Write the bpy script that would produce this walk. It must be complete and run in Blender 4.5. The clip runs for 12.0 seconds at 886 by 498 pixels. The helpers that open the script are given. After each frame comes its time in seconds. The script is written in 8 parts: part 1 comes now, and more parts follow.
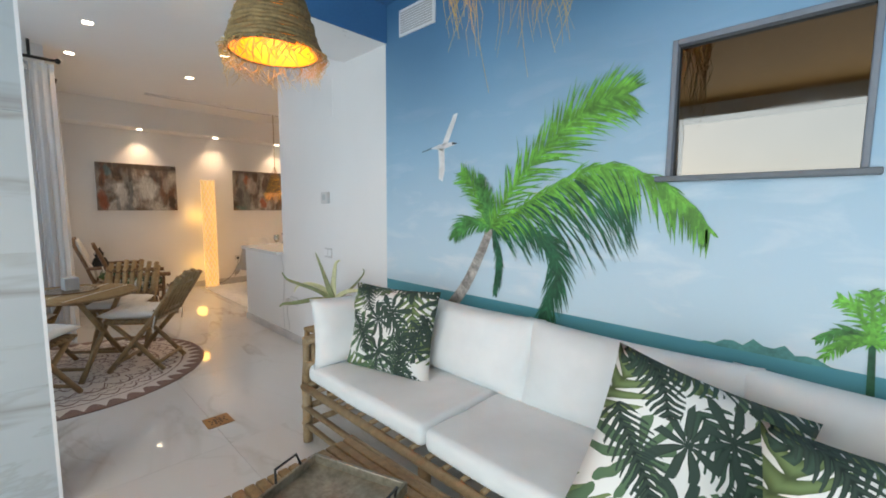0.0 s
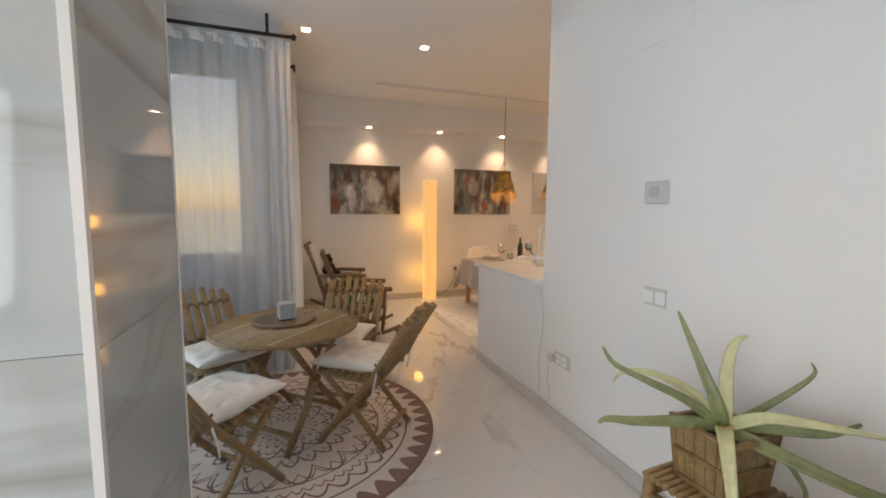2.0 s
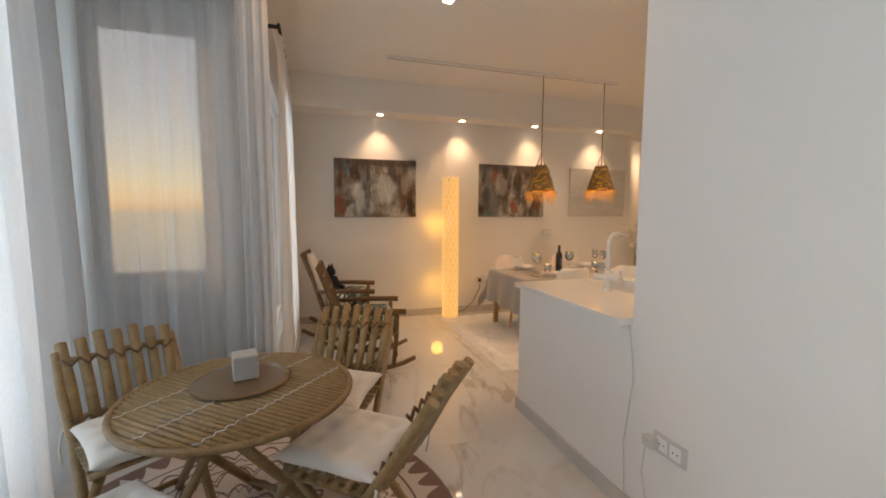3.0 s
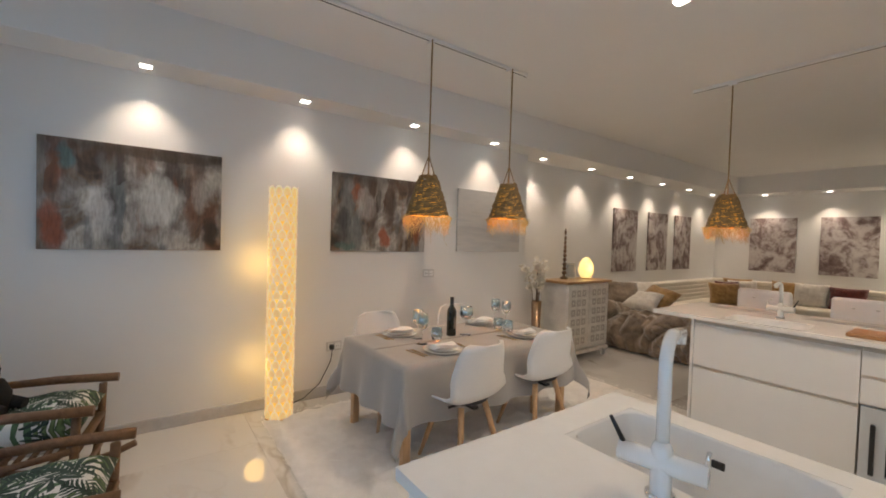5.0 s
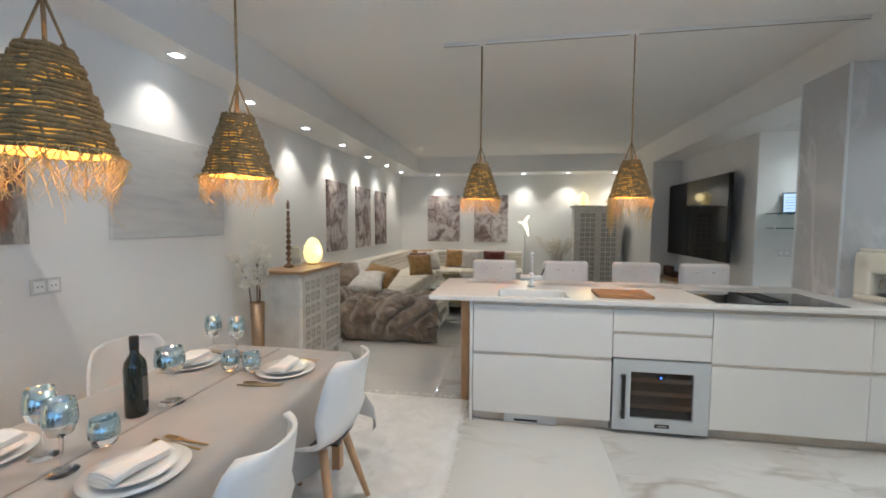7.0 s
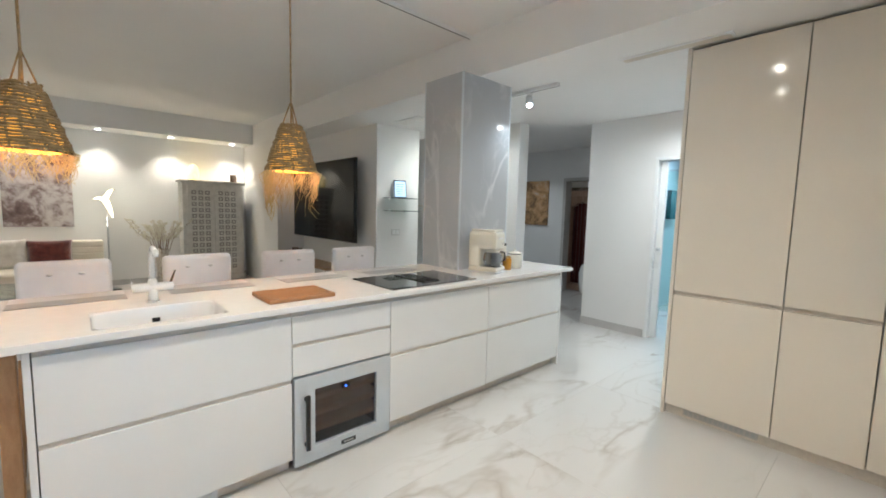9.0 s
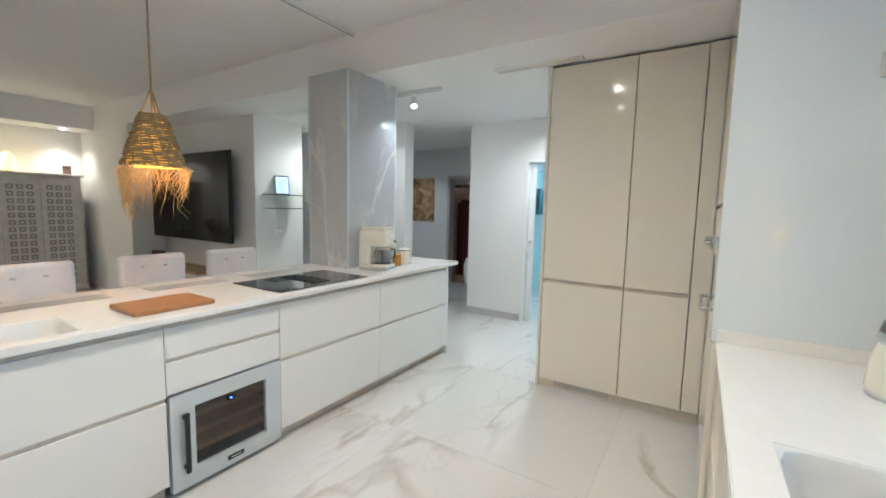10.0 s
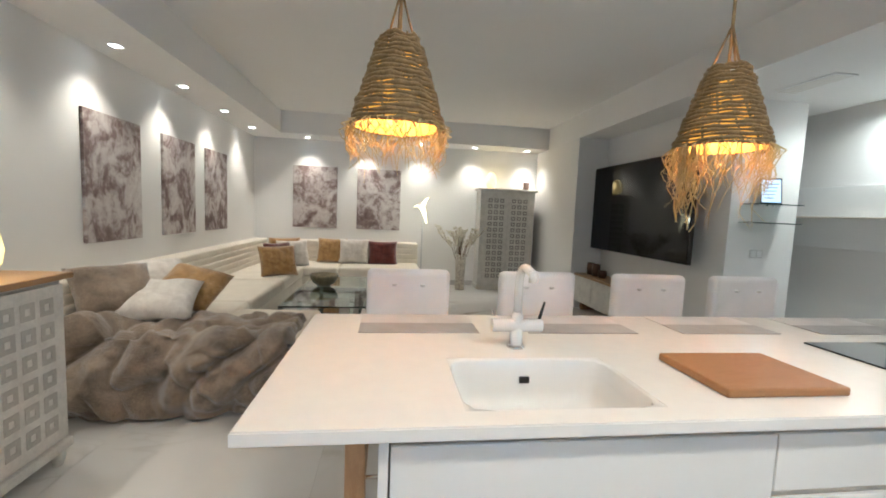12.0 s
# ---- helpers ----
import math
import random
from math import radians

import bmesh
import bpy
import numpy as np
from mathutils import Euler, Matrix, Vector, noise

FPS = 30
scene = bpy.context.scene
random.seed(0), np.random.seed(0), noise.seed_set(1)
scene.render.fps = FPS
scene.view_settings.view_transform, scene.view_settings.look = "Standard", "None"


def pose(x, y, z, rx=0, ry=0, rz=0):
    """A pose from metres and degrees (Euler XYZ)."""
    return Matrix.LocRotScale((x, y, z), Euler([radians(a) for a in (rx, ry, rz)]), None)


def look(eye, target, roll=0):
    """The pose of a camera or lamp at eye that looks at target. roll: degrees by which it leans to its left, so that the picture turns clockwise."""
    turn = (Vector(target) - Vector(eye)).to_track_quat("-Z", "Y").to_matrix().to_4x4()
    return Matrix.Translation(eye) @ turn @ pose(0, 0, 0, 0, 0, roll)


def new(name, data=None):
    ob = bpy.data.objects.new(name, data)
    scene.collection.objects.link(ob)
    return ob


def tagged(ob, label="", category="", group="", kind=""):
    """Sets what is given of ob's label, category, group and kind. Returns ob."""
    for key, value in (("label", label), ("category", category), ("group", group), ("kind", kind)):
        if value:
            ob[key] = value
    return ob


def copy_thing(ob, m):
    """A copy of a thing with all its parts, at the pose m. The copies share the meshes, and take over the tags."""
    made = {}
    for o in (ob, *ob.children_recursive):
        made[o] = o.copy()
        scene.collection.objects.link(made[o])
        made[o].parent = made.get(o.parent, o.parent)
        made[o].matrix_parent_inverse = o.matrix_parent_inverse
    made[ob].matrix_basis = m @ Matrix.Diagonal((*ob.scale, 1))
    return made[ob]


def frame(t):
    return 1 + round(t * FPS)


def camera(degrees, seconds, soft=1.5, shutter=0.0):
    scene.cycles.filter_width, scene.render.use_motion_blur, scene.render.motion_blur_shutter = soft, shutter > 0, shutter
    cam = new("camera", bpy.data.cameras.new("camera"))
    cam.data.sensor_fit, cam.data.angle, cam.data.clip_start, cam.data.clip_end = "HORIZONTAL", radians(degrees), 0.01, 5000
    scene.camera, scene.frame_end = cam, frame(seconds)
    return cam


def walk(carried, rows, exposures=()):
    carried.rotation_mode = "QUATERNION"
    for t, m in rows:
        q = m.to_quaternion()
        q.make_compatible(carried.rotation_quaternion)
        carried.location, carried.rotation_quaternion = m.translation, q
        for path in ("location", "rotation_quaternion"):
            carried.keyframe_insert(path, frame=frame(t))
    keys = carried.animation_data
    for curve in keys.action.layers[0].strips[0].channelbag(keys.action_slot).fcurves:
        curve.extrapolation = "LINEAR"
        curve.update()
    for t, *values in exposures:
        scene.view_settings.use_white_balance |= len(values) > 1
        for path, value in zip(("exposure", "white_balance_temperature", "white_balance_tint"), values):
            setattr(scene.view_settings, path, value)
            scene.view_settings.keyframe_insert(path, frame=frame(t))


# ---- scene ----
cam = camera(94.5, 12.0, 1.8)
PATH = [
    (0, (0.166, 0.165, 1.369), (-1.224, 1.589, 1.167), 0.4),
    (0.5, (-0.238, 0.221, 1.361), (-1.89, 1.334, 1.181), 0.8),
    (1, (-0.694, 0.313, 1.355), (-2.467, 1.223, 1.183), 0.8),
    (1.5, (-1.168, 0.367, 1.363), (-2.999, 1.153, 1.182), 0.7),
    (2, (-1.63, 0.467, 1.361), (-3.503, 1.142, 1.17), 0.4),
    (2.5, (-2.069, 0.549, 1.359), (-3.961, 1.164, 1.154), 0.2),
    (3, (-2.516, 0.68, 1.366), (-4.414, 1.285, 1.182), 0.3),
    (3.2, (-2.697, 0.809, 1.364), (-4.595, 1.411, 1.179), -0.3),
    (4.8, (-3.971, 1.386, 1.425), (-5.636, 2.493, 1.362), 1.7),
    (5, (-4.121, 1.475, 1.43), (-5.736, 2.653, 1.381), 1.8),
    (5.5, (-4.491, 1.596, 1.42), (-5.926, 2.988, 1.367), 1.3),
    (6, (-4.807, 1.726, 1.416), (-5.946, 3.368, 1.333), 0.8),
    (6.5, (-5.082, 1.896, 1.426), (-5.843, 3.743, 1.315), 0.3),
    (6.7, (-5.184, 1.981, 1.413), (-5.777, 3.887, 1.294), 0.2),
    (8.3, (-5.377, 2.866, 1.388), (-4.555, 4.681, 1.206), 1.2),
    (8.5, (-5.363, 2.92, 1.401), (-4.381, 4.651, 1.205), 1.2),
    (9, (-5.405, 2.969, 1.398), (-4.067, 4.443, 1.207), 1.5),
    (9.5, (-5.473, 2.953, 1.408), (-3.885, 4.153, 1.215), 1.3),
    (10, (-5.469, 2.934, 1.419), (-3.784, 3.993, 1.219), 1.3),
    (10.5, (-5.392, 3.09, 1.388), (-3.823, 4.316, 1.205), 1.6),
    (11, (-5.327, 3.358, 1.38), (-4.081, 4.912, 1.195), 2.2),
    (11.5, (-5.375, 3.724, 1.38), (-4.568, 5.545, 1.2), 2.8),
    (12, (-5.549, 4.141, 1.338), (-5.289, 6.116, 1.161), 2.4),
]
walk(cam, [(t, look(eye, target, roll)) for t, eye, target, roll in PATH],
     exposures=[(0.0, -0.13, 8150, 16), (1.0, -0.12, 8700, 20), (1.5, -0.14, 9100, 22), (2.0, -0.2, 9100, 21), (2.5, -0.2, 9000, 19), (3.2, -0.28, 9800, 22), (5.0, -0.26, 6200, 9), (6.0, -0.13, 5250, 4), (6.5, -0.03, 5050, 1), (8.5, 0.44, 5350, 2), (9.5, 0.47, 5250, 1), (10.0, 0.46, 5200, 0), (11.0, 0.43, 5250, 1), (12.0, 0.43, 5200, 1)])

# ---- world, daylight and lamps ----
world = bpy.data.worlds.new("sky")
scene.world = world
world.use_nodes = True
wn = world.node_tree
sky = wn.nodes.new("ShaderNodeTexSky")
sky.sky_type, sky.sun_disc = "NISHITA", False
sky.sun_elevation, sky.sun_rotation = radians(24), radians(215)
wn.links.new(sky.outputs[0], wn.nodes["Background"].inputs[0])
wn.nodes["Background"].inputs[1].default_value = 0.15


def lamp(name, kind, m, energy, color, **settings):
    data = bpy.data.lights.new(name, kind)
    data.energy, data.color = energy, color
    if kind == "AREA":
        data.shape, data.size, data.size_y = "RECTANGLE", settings["w"], settings["h"]
    if kind == "SPOT":
        data.spot_size, data.spot_blend, data.shadow_soft_size = radians(settings["cone"]), settings["blend"], 0.03
    if kind == "POINT":
        data.shadow_soft_size = settings["r"]
    ob = new(name, data)
    ob.matrix_world = m
    return ob


DAY = (0.55, 0.78, 1.0)
WARM = (1.0, 0.75, 0.45)
SPOTC = (1.0, 0.79, 0.58)
sun_data = bpy.data.lights.new("sun", "SUN")
sun_data.energy, sun_data.angle, sun_data.color = 0.6, radians(10), (1.0, 0.9, 0.75)
sun = new("sun", sun_data)
sun.matrix_world = look((-17.2, -24.6, 13.4), (0, 0, 0))

# daylight in the window openings
lamp("daylight_nook", "AREA", look((-3.9, -0.78, 1.35), (-3.9, 1.0, 1.25)), 56, (0.40, 0.69, 1.0), w=1.8, h=2.3)
# Added to bring cool daylight to the west wall through the assumed window_5.
lamp("assumed_daylight_living", "AREA", look((-6.55, 0.42, 1.35), (-6.55, 3.0, 1.3)), 11, (0.40, 0.69, 1.0), w=1.15, h=1.9)
lamp("daylight_terrace", "AREA", look((0.6, -2.35, 1.45), (0.6, 1.0, 1.25)), 175, DAY, w=4.2, h=2.2)
# Fill lamp added inside the bathroom, which has no window opening.
lamp("bath_fill", "AREA", look((1.6, 4.4, 2.0), (-0.5, 4.4, 0.9)), 14, (0.78, 0.92, 1.0), w=0.6, h=0.8)


# ---- materials ----
def nodes_of(name):
    m = bpy.data.materials.new(name)
    m.use_nodes = True
    nt = m.node_tree
    return m, nt, nt.nodes["Principled BSDF"]


def link(nt, a, b):
    nt.links.new(a, b)


def noise_node(nt, scale, detail=3.0, vec=None, distortion=0.0, rough=0.55):
    n = nt.nodes.new("ShaderNodeTexNoise")
    n.inputs["Scale"].default_value, n.inputs["Detail"].default_value = scale, detail
    n.inputs["Distortion"].default_value, n.inputs["Roughness"].default_value = distortion, rough
    if vec is not None:
        link(nt, vec, n.inputs["Vector"])
    return n


def ramp_node(nt, fac, stops):
    r = nt.nodes.new("ShaderNodeValToRGB")
    while len(r.color_ramp.elements) < len(stops):
        r.color_ramp.elements.new(0.5)
    for e, (p, c) in zip(r.color_ramp.elements, stops):
        e.position, e.color = p, (*c, 1.0) if len(c) == 3 else c
    link(nt, fac, r.inputs[0])
    return r


def math_node(nt, op, a, b=None, clamp=False):
    n = nt.nodes.new("ShaderNodeMath")
    n.operation, n.use_clamp = op, clamp
    for i, v in enumerate((a, b)):
        if v is None:
            continue
        if isinstance(v, (int, float)):
            n.inputs[i].default_value = v
        else:
            link(nt, v, n.inputs[i])
    return n.outputs[0]


def mix_node(nt, fac, a, b, mode="MIX"):
    n = nt.nodes.new("ShaderNodeMix")
    n.data_type, n.blend_type = "RGBA", mode
    for sock, v in ((n.inputs[0], fac), (n.inputs[6], a), (n.inputs[7], b)):
        if isinstance(v, (int, float)):
            sock.default_value = v
        elif isinstance(v, tuple):
            sock.default_value = (*v, 1.0)
        else:
            link(nt, v, sock)
    return n.outputs[2]


def coords(nt, scale=(1, 1, 1), kind="Object", shift=None):
    tc = nt.nodes.new("ShaderNodeTexCoord")
    mp = nt.nodes.new("ShaderNodeMapping")
    mp.inputs["Scale"].default_value = scale
    link(nt, tc.outputs[kind], mp.inputs["Vector"])
    if shift is not None:
        link(nt, shift, mp.inputs["Location"])
    return mp.outputs[0]


def bump(nt, bsdf, height, strength=0.2, distance=0.01):
    b = nt.nodes.new("ShaderNodeBump")
    b.inputs["Strength"].default_value, b.inputs["Distance"].default_value = strength, distance
    link(nt, height, b.inputs["Height"])
    link(nt, b.outputs[0], bsdf.inputs["Normal"])


def plain(name, color, rough=0.5, metal=0.0, vary=0.06, scale=6.0, grain=60.0, relief=0.08, stretch=(1, 1, 1), coat=0.0, emit=0.0, emit_color=None, island=0.0):
    """A coloured surface with variation at two scales and fine relief."""
    m, nt, b = nodes_of(name)
    v = coords(nt, stretch)
    big, fine = noise_node(nt, scale, 3, v), noise_node(nt, grain, 4, v)
    f = math_node(nt, "ADD", math_node(nt, "MULTIPLY", big.outputs[0], 0.6), math_node(nt, "MULTIPLY", fine.outputs[0], 0.4))
    lo = tuple(max(0.0, c * (1 - 2.2 * vary)) for c in color)
    hi = tuple(min(1.0, c * (1 + 2.2 * vary)) for c in color)
    r = ramp_node(nt, f, [(0.3, lo), (0.7, hi)])
    col = r.outputs[0]
    if island:
        g = nt.nodes.new("ShaderNodeNewGeometry")
        k = math_node(nt, "ADD", math_node(nt, "MULTIPLY", g.outputs["Random Per Island"], 2 * island), 1 - island)
        col = mix_node(nt, 1.0, col, k, "MULTIPLY")
    link(nt, col, b.inputs["Base Color"])
    rr = math_node(nt, "ADD", math_node(nt, "MULTIPLY", big.outputs[0], 0.12), rough - 0.06, True)
    link(nt, rr, b.inputs["Roughness"])
    b.inputs["Metallic"].default_value, b.inputs["Coat Weight"].default_value = metal, coat
    if relief:
        bump(nt, b, fine.outputs[0], relief, 0.004)
    if emit:
        b.inputs["Emission Color"].default_value = (*(emit_color or color), 1)
        b.inputs["Emission Strength"].default_value = emit
    return m


def marble(name, base, vein, rough, scale=1.0, amount=1.0, per_piece=True, sharp=38.0, gated=0.45, gloss=0.6, stretch=(1, 1, 1)):
    """Polished stone: broad clouding and thin branching veins, shifted from piece to piece."""
    m, nt, b = nodes_of(name)
    if per_piece:
        oi = nt.nodes.new("ShaderNodeObjectInfo")
        cx = nt.nodes.new("ShaderNodeCombineXYZ")
        link(nt, math_node(nt, "MULTIPLY", oi.outputs["Random"], 37.0), cx.inputs[0])
        link(nt, math_node(nt, "MULTIPLY", oi.outputs["Random"], 91.0), cx.inputs[1])
        v = coords(nt, tuple(scale * k for k in stretch), "Object", cx.outputs[0])
    else:
        v = coords(nt, tuple(scale * k for k in stretch))
    a = noise_node(nt, 0.9, 5, v, 0.7, 0.5)
    c = noise_node(nt, 2.1, 5, v, 0.5, 0.55)
    mask = noise_node(nt, 1.1, 2, v)
    thin = math_node(nt, "SUBTRACT", 1.0, math_node(nt, "MULTIPLY", math_node(nt, "ABSOLUTE", math_node(nt, "SUBTRACT", a.outputs[0], 0.5)), sharp), True)
    fine = math_node(nt, "SUBTRACT", 1.0, math_node(nt, "MULTIPLY", math_node(nt, "ABSOLUTE", math_node(nt, "SUBTRACT", c.outputs[0], 0.47)), 55.0), True)
    gate = ramp_node(nt, mask.outputs[0], [(gated, (0, 0, 0)), (gated + 0.17, (1, 1, 1))]).outputs[0]
    lines = math_node(nt, "MULTIPLY", math_node(nt, "ADD", math_node(nt, "MULTIPLY", thin, 0.75), math_node(nt, "MULTIPLY", fine, 0.3)), gate, True)
    cloud = ramp_node(nt, a.outputs[0], [(0.25, tuple(x * 0.93 for x in base)), (0.7, base)]).outputs[0]
    col = mix_node(nt, math_node(nt, "MULTIPLY", lines, amount, True), cloud, vein)
    link(nt, col, b.inputs["Base Color"])
    b.inputs["Roughness"].default_value = rough
    b.inputs["Specular IOR Level"].default_value = gloss
    return m


def wood_mat(name, light, dark, rough=0.55, along=(1, 1, 1), coat=0.0):
    m, nt, b = nodes_of(name)
    v = coords(nt, along)
    n1 = noise_node(nt, 7.0, 5, v, 0.6)
    n2 = noise_node(nt, 45.0, 4, v)
    g = nt.nodes.new("ShaderNodeNewGeometry")
    f = math_node(nt, "ADD", math_node(nt, "MULTIPLY", n1.outputs[0], 0.65), math_node(nt, "MULTIPLY", n2.outputs[0], 0.35))
    f = math_node(nt, "ADD", f, math_node(nt, "MULTIPLY", math_node(nt, "SUBTRACT", g.outputs["Random Per Island"], 0.5), 0.25))
    link(nt, ramp_node(nt, f, [(0.3, dark), (0.7, light)]).outputs[0], b.inputs["Base Color"])
    b.inputs["Roughness"].default_value, b.inputs["Coat Weight"].default_value = rough, coat
    bump(nt, b, n2.outputs[0], 0.25, 0.003)
    return m


def cloth(name, color, weave=350.0, vary=0.05, rough=0.9, relief=0.25, sheen=0.2, translucent=0.0):
    m, nt, b = nodes_of(name)
    v = coords(nt)
    big, fine = noise_node(nt, 5.0, 3, v), noise_node(nt, weave, 2, v)
    r = ramp_node(nt, big.outputs[0], [(0.3, tuple(c * (1 - vary) for c in color)), (0.7, tuple(min(1, c * (1 + vary)) for c in color))])
    link(nt, r.outputs[0], b.inputs["Base Color"])
    b.inputs["Roughness"].default_value, b.inputs["Sheen Weight"].default_value = rough, sheen
    bump(nt, b, fine.outputs[0], relief, 0.002)
    if translucent:
        t = nt.nodes.new("ShaderNodeBsdfTranslucent")
        link(nt, r.outputs[0], t.inputs[0])
        mx = nt.nodes.new("ShaderNodeMixShader")
        mx.inputs[0].default_value = translucent
        link(nt, b.outputs[0], mx.inputs[1])
        link(nt, t.outputs[0], mx.inputs[2])
        link(nt, mx.outputs[0], nt.nodes["Material Output"].inputs[0])
    return m


def sheer(name, color, see=0.3, translucent=0.55):
    """Thin voile: partly see-through, partly glowing with the light behind it."""
    m, nt, b = nodes_of(name)
    fine = noise_node(nt, 300.0, 2, coords(nt, (1, 1, 0.2)))
    b.inputs["Base Color"].default_value = (*color, 1)
    b.inputs["Roughness"].default_value = 0.9
    bump(nt, b, fine.outputs[0], 0.15, 0.002)
    t, tr = nt.nodes.new("ShaderNodeBsdfTranslucent"), nt.nodes.new("ShaderNodeBsdfTransparent")
    t.inputs[0].default_value = (*color, 1)
    m1, m2 = nt.nodes.new("ShaderNodeMixShader"), nt.nodes.new("ShaderNodeMixShader")
    m1.inputs[0].default_value = translucent
    link(nt, b.outputs[0], m1.inputs[1])
    link(nt, t.outputs[0], m1.inputs[2])
    link(nt, math_node(nt, "ADD", math_node(nt, "MULTIPLY", fine.outputs[0], 0.2), see - 0.1, True), m2.inputs[0])
    link(nt, m1.outputs[0], m2.inputs[1])
    link(nt, tr.outputs[0], m2.inputs[2])
    link(nt, m2.outputs[0], nt.nodes["Material Output"].inputs[0])
    return m


def glass_mat(name, color=(1, 1, 1), rough=0.0, ior=1.45):
    m, nt, b = nodes_of(name)
    b.inputs["Base Color"].default_value = (*color, 1)
    b.inputs["Roughness"].default_value, b.inputs["IOR"].default_value = rough, ior
    b.inputs["Transmission Weight"].default_value = 1.0
    return m


def glow(name, color, strength):
    m, nt, b = nodes_of(name)
    b.inputs["Base Color"].default_value = (*color, 1)
    b.inputs["Emission Color"].default_value = (*color, 1)
    b.inputs["Emission Strength"].default_value = strength
    return m


def painting(name, tones, seed, stretch=(6, 6, 1.2), scale=1.0, contrast=1.0):
    """Abstract brushwork in streaks, or soft leaf-like marks, over a canvas."""
    m, nt, b = nodes_of(name)
    sh = nt.nodes.new("ShaderNodeCombineXYZ")
    sh.inputs[0].default_value, sh.inputs[1].default_value = seed * 3.7, seed * 1.9
    v = coords(nt, stretch, "Object", sh.outputs[0])
    n1 = noise_node(nt, 1.3 * scale, 5, v, 1.1, 0.5)
    n2 = noise_node(nt, 5.5 * scale, 5, v, 0.8, 0.6)
    f = math_node(nt, "ADD", math_node(nt, "MULTIPLY", n1.outputs[0], 0.7), math_node(nt, "MULTIPLY", n2.outputs[0], 0.3))
    k = len(tones)
    lo, hi = 0.5 - 0.22 / contrast, 0.5 + 0.2 / contrast
    link(nt, ramp_node(nt, f, [(lo + (hi - lo) * i / (k - 1), c) for i, c in enumerate(tones)]).outputs[0], b.inputs["Base Color"])
    b.inputs["Roughness"].default_value = 0.6
    bump(nt, b, noise_node(nt, 400.0, 2, coords(nt)).outputs[0], 0.15, 0.001)
    return m


def fur_mat(name, light, dark, scale=9.0, relief=0.9):
    m, nt, b = nodes_of(name)
    v = coords(nt)
    n1, n2 = noise_node(nt, scale, 4, v, 0.3), noise_node(nt, 120.0, 4, v, 0.8)
    f = math_node(nt, "ADD", math_node(nt, "MULTIPLY", n1.outputs[0], 0.7), math_node(nt, "MULTIPLY", n2.outputs[0], 0.3))
    link(nt, ramp_node(nt, f, [(0.35, dark), (0.65, light)]).outputs[0], b.inputs["Base Color"])
    b.inputs["Roughness"].default_value, b.inputs["Sheen Weight"].default_value = 1.0, 0.5
    bump(nt, b, f, relief, 0.02)
    return m


M_WALL = plain("white_plaster", (0.80, 0.79, 0.78), 0.75, vary=0.012, scale=1.5, grain=180, relief=0.05)
M_CEIL = plain("white_ceiling_paint", (0.84, 0.83, 0.82), 0.8, vary=0.012, scale=1.0, grain=150, relief=0.04)
M_BLUE = plain("deep_blue_paint", (0.035, 0.17, 0.36), 0.6, vary=0.05, scale=2, relief=0.05)
M_FLOOR = marble("polished_white_marble", (0.715, 0.70, 0.68), (0.32, 0.26, 0.20), 0.035, 0.8, 0.72, True, 46.0, 0.42, 0.95, (0.6, 1.2, 1.0))
M_GROUT = plain("pale_grout", (0.62, 0.60, 0.58), 0.6)
M_TILE = marble("grey_white_marble_tile", (0.49, 0.55, 0.57), (0.25, 0.22, 0.20), 0.05, 1.0, 0.8, True, 34.0, 0.3, 0.6, (0.4, 0.4, 1.5))
M_PILLAR = marble("grey_veined_marble", (0.50, 0.51, 0.535), (0.80, 0.80, 0.80), 0.06, 1.0, 0.9, True, 34.0, 0.36, 0.6, (1.5, 1.5, 0.8))
M_TRIM = plain("white_lacquer", (0.82, 0.82, 0.82), 0.3, vary=0.01, relief=0.0)
M_BASE = plain("grey_marble_skirting", (0.55, 0.53, 0.52), 0.25, vary=0.05, relief=0.02)
M_WHITEGLOSS = plain("white_gloss_lacquer", (0.80, 0.80, 0.795), 0.08, vary=0.006, relief=0.0, coat=0.4)
M_CREAM = plain("cream_gloss_lacquer", (0.81, 0.755, 0.665), 0.09, vary=0.006, relief=0.0, coat=0.3)
M_GAP = plain("beige_channel_lacquer", (0.66, 0.61, 0.54), 0.4, 0.0, relief=0.0)
M_TOP = plain("white_quartz_worktop", (0.83, 0.82, 0.80), 0.14, vary=0.012, scale=20, grain=250, relief=0.0)
M_STEEL = plain("brushed_steel", (0.62, 0.63, 0.65), 0.3, 1.0, vary=0.03, stretch=(1, 20, 20), relief=0.03)
M_CHROME = plain("chrome", (0.8, 0.8, 0.8), 0.1, 1.0, vary=0.01, relief=0.0)
M_SILVER = plain("silver_painted_steel", (0.62, 0.66, 0.70), 0.35, 0.3, vary=0.02, relief=0.02)
M_BLACK = plain("black_plastic", (0.012, 0.012, 0.013), 0.35, vary=0.1, relief=0.02)
M_BLACKGLASS = plain("black_glass", (0.006, 0.006, 0.007), 0.04, vary=0.05, relief=0.0, coat=0.5)
M_BAMBOO = wood_mat("bamboo_cane", (0.36, 0.22, 0.10), (0.16, 0.09, 0.035), 0.45, (4, 4, 4), 0.15)
M_BAMBOO_P = wood_mat("pale_bamboo_slats", (0.42, 0.28, 0.13), (0.21, 0.12, 0.05), 0.45, (3, 3, 3), 0.15)
M_RATTAN = wood_mat("greyed_rattan_pole", (0.40, 0.28, 0.16), (0.20, 0.125, 0.06), 0.5, (4, 4, 4))
M_CANEDARK = wood_mat("dark_stained_branch_wood", (0.22, 0.12, 0.06), (0.09, 0.045, 0.02), 0.5, (4, 4, 4))
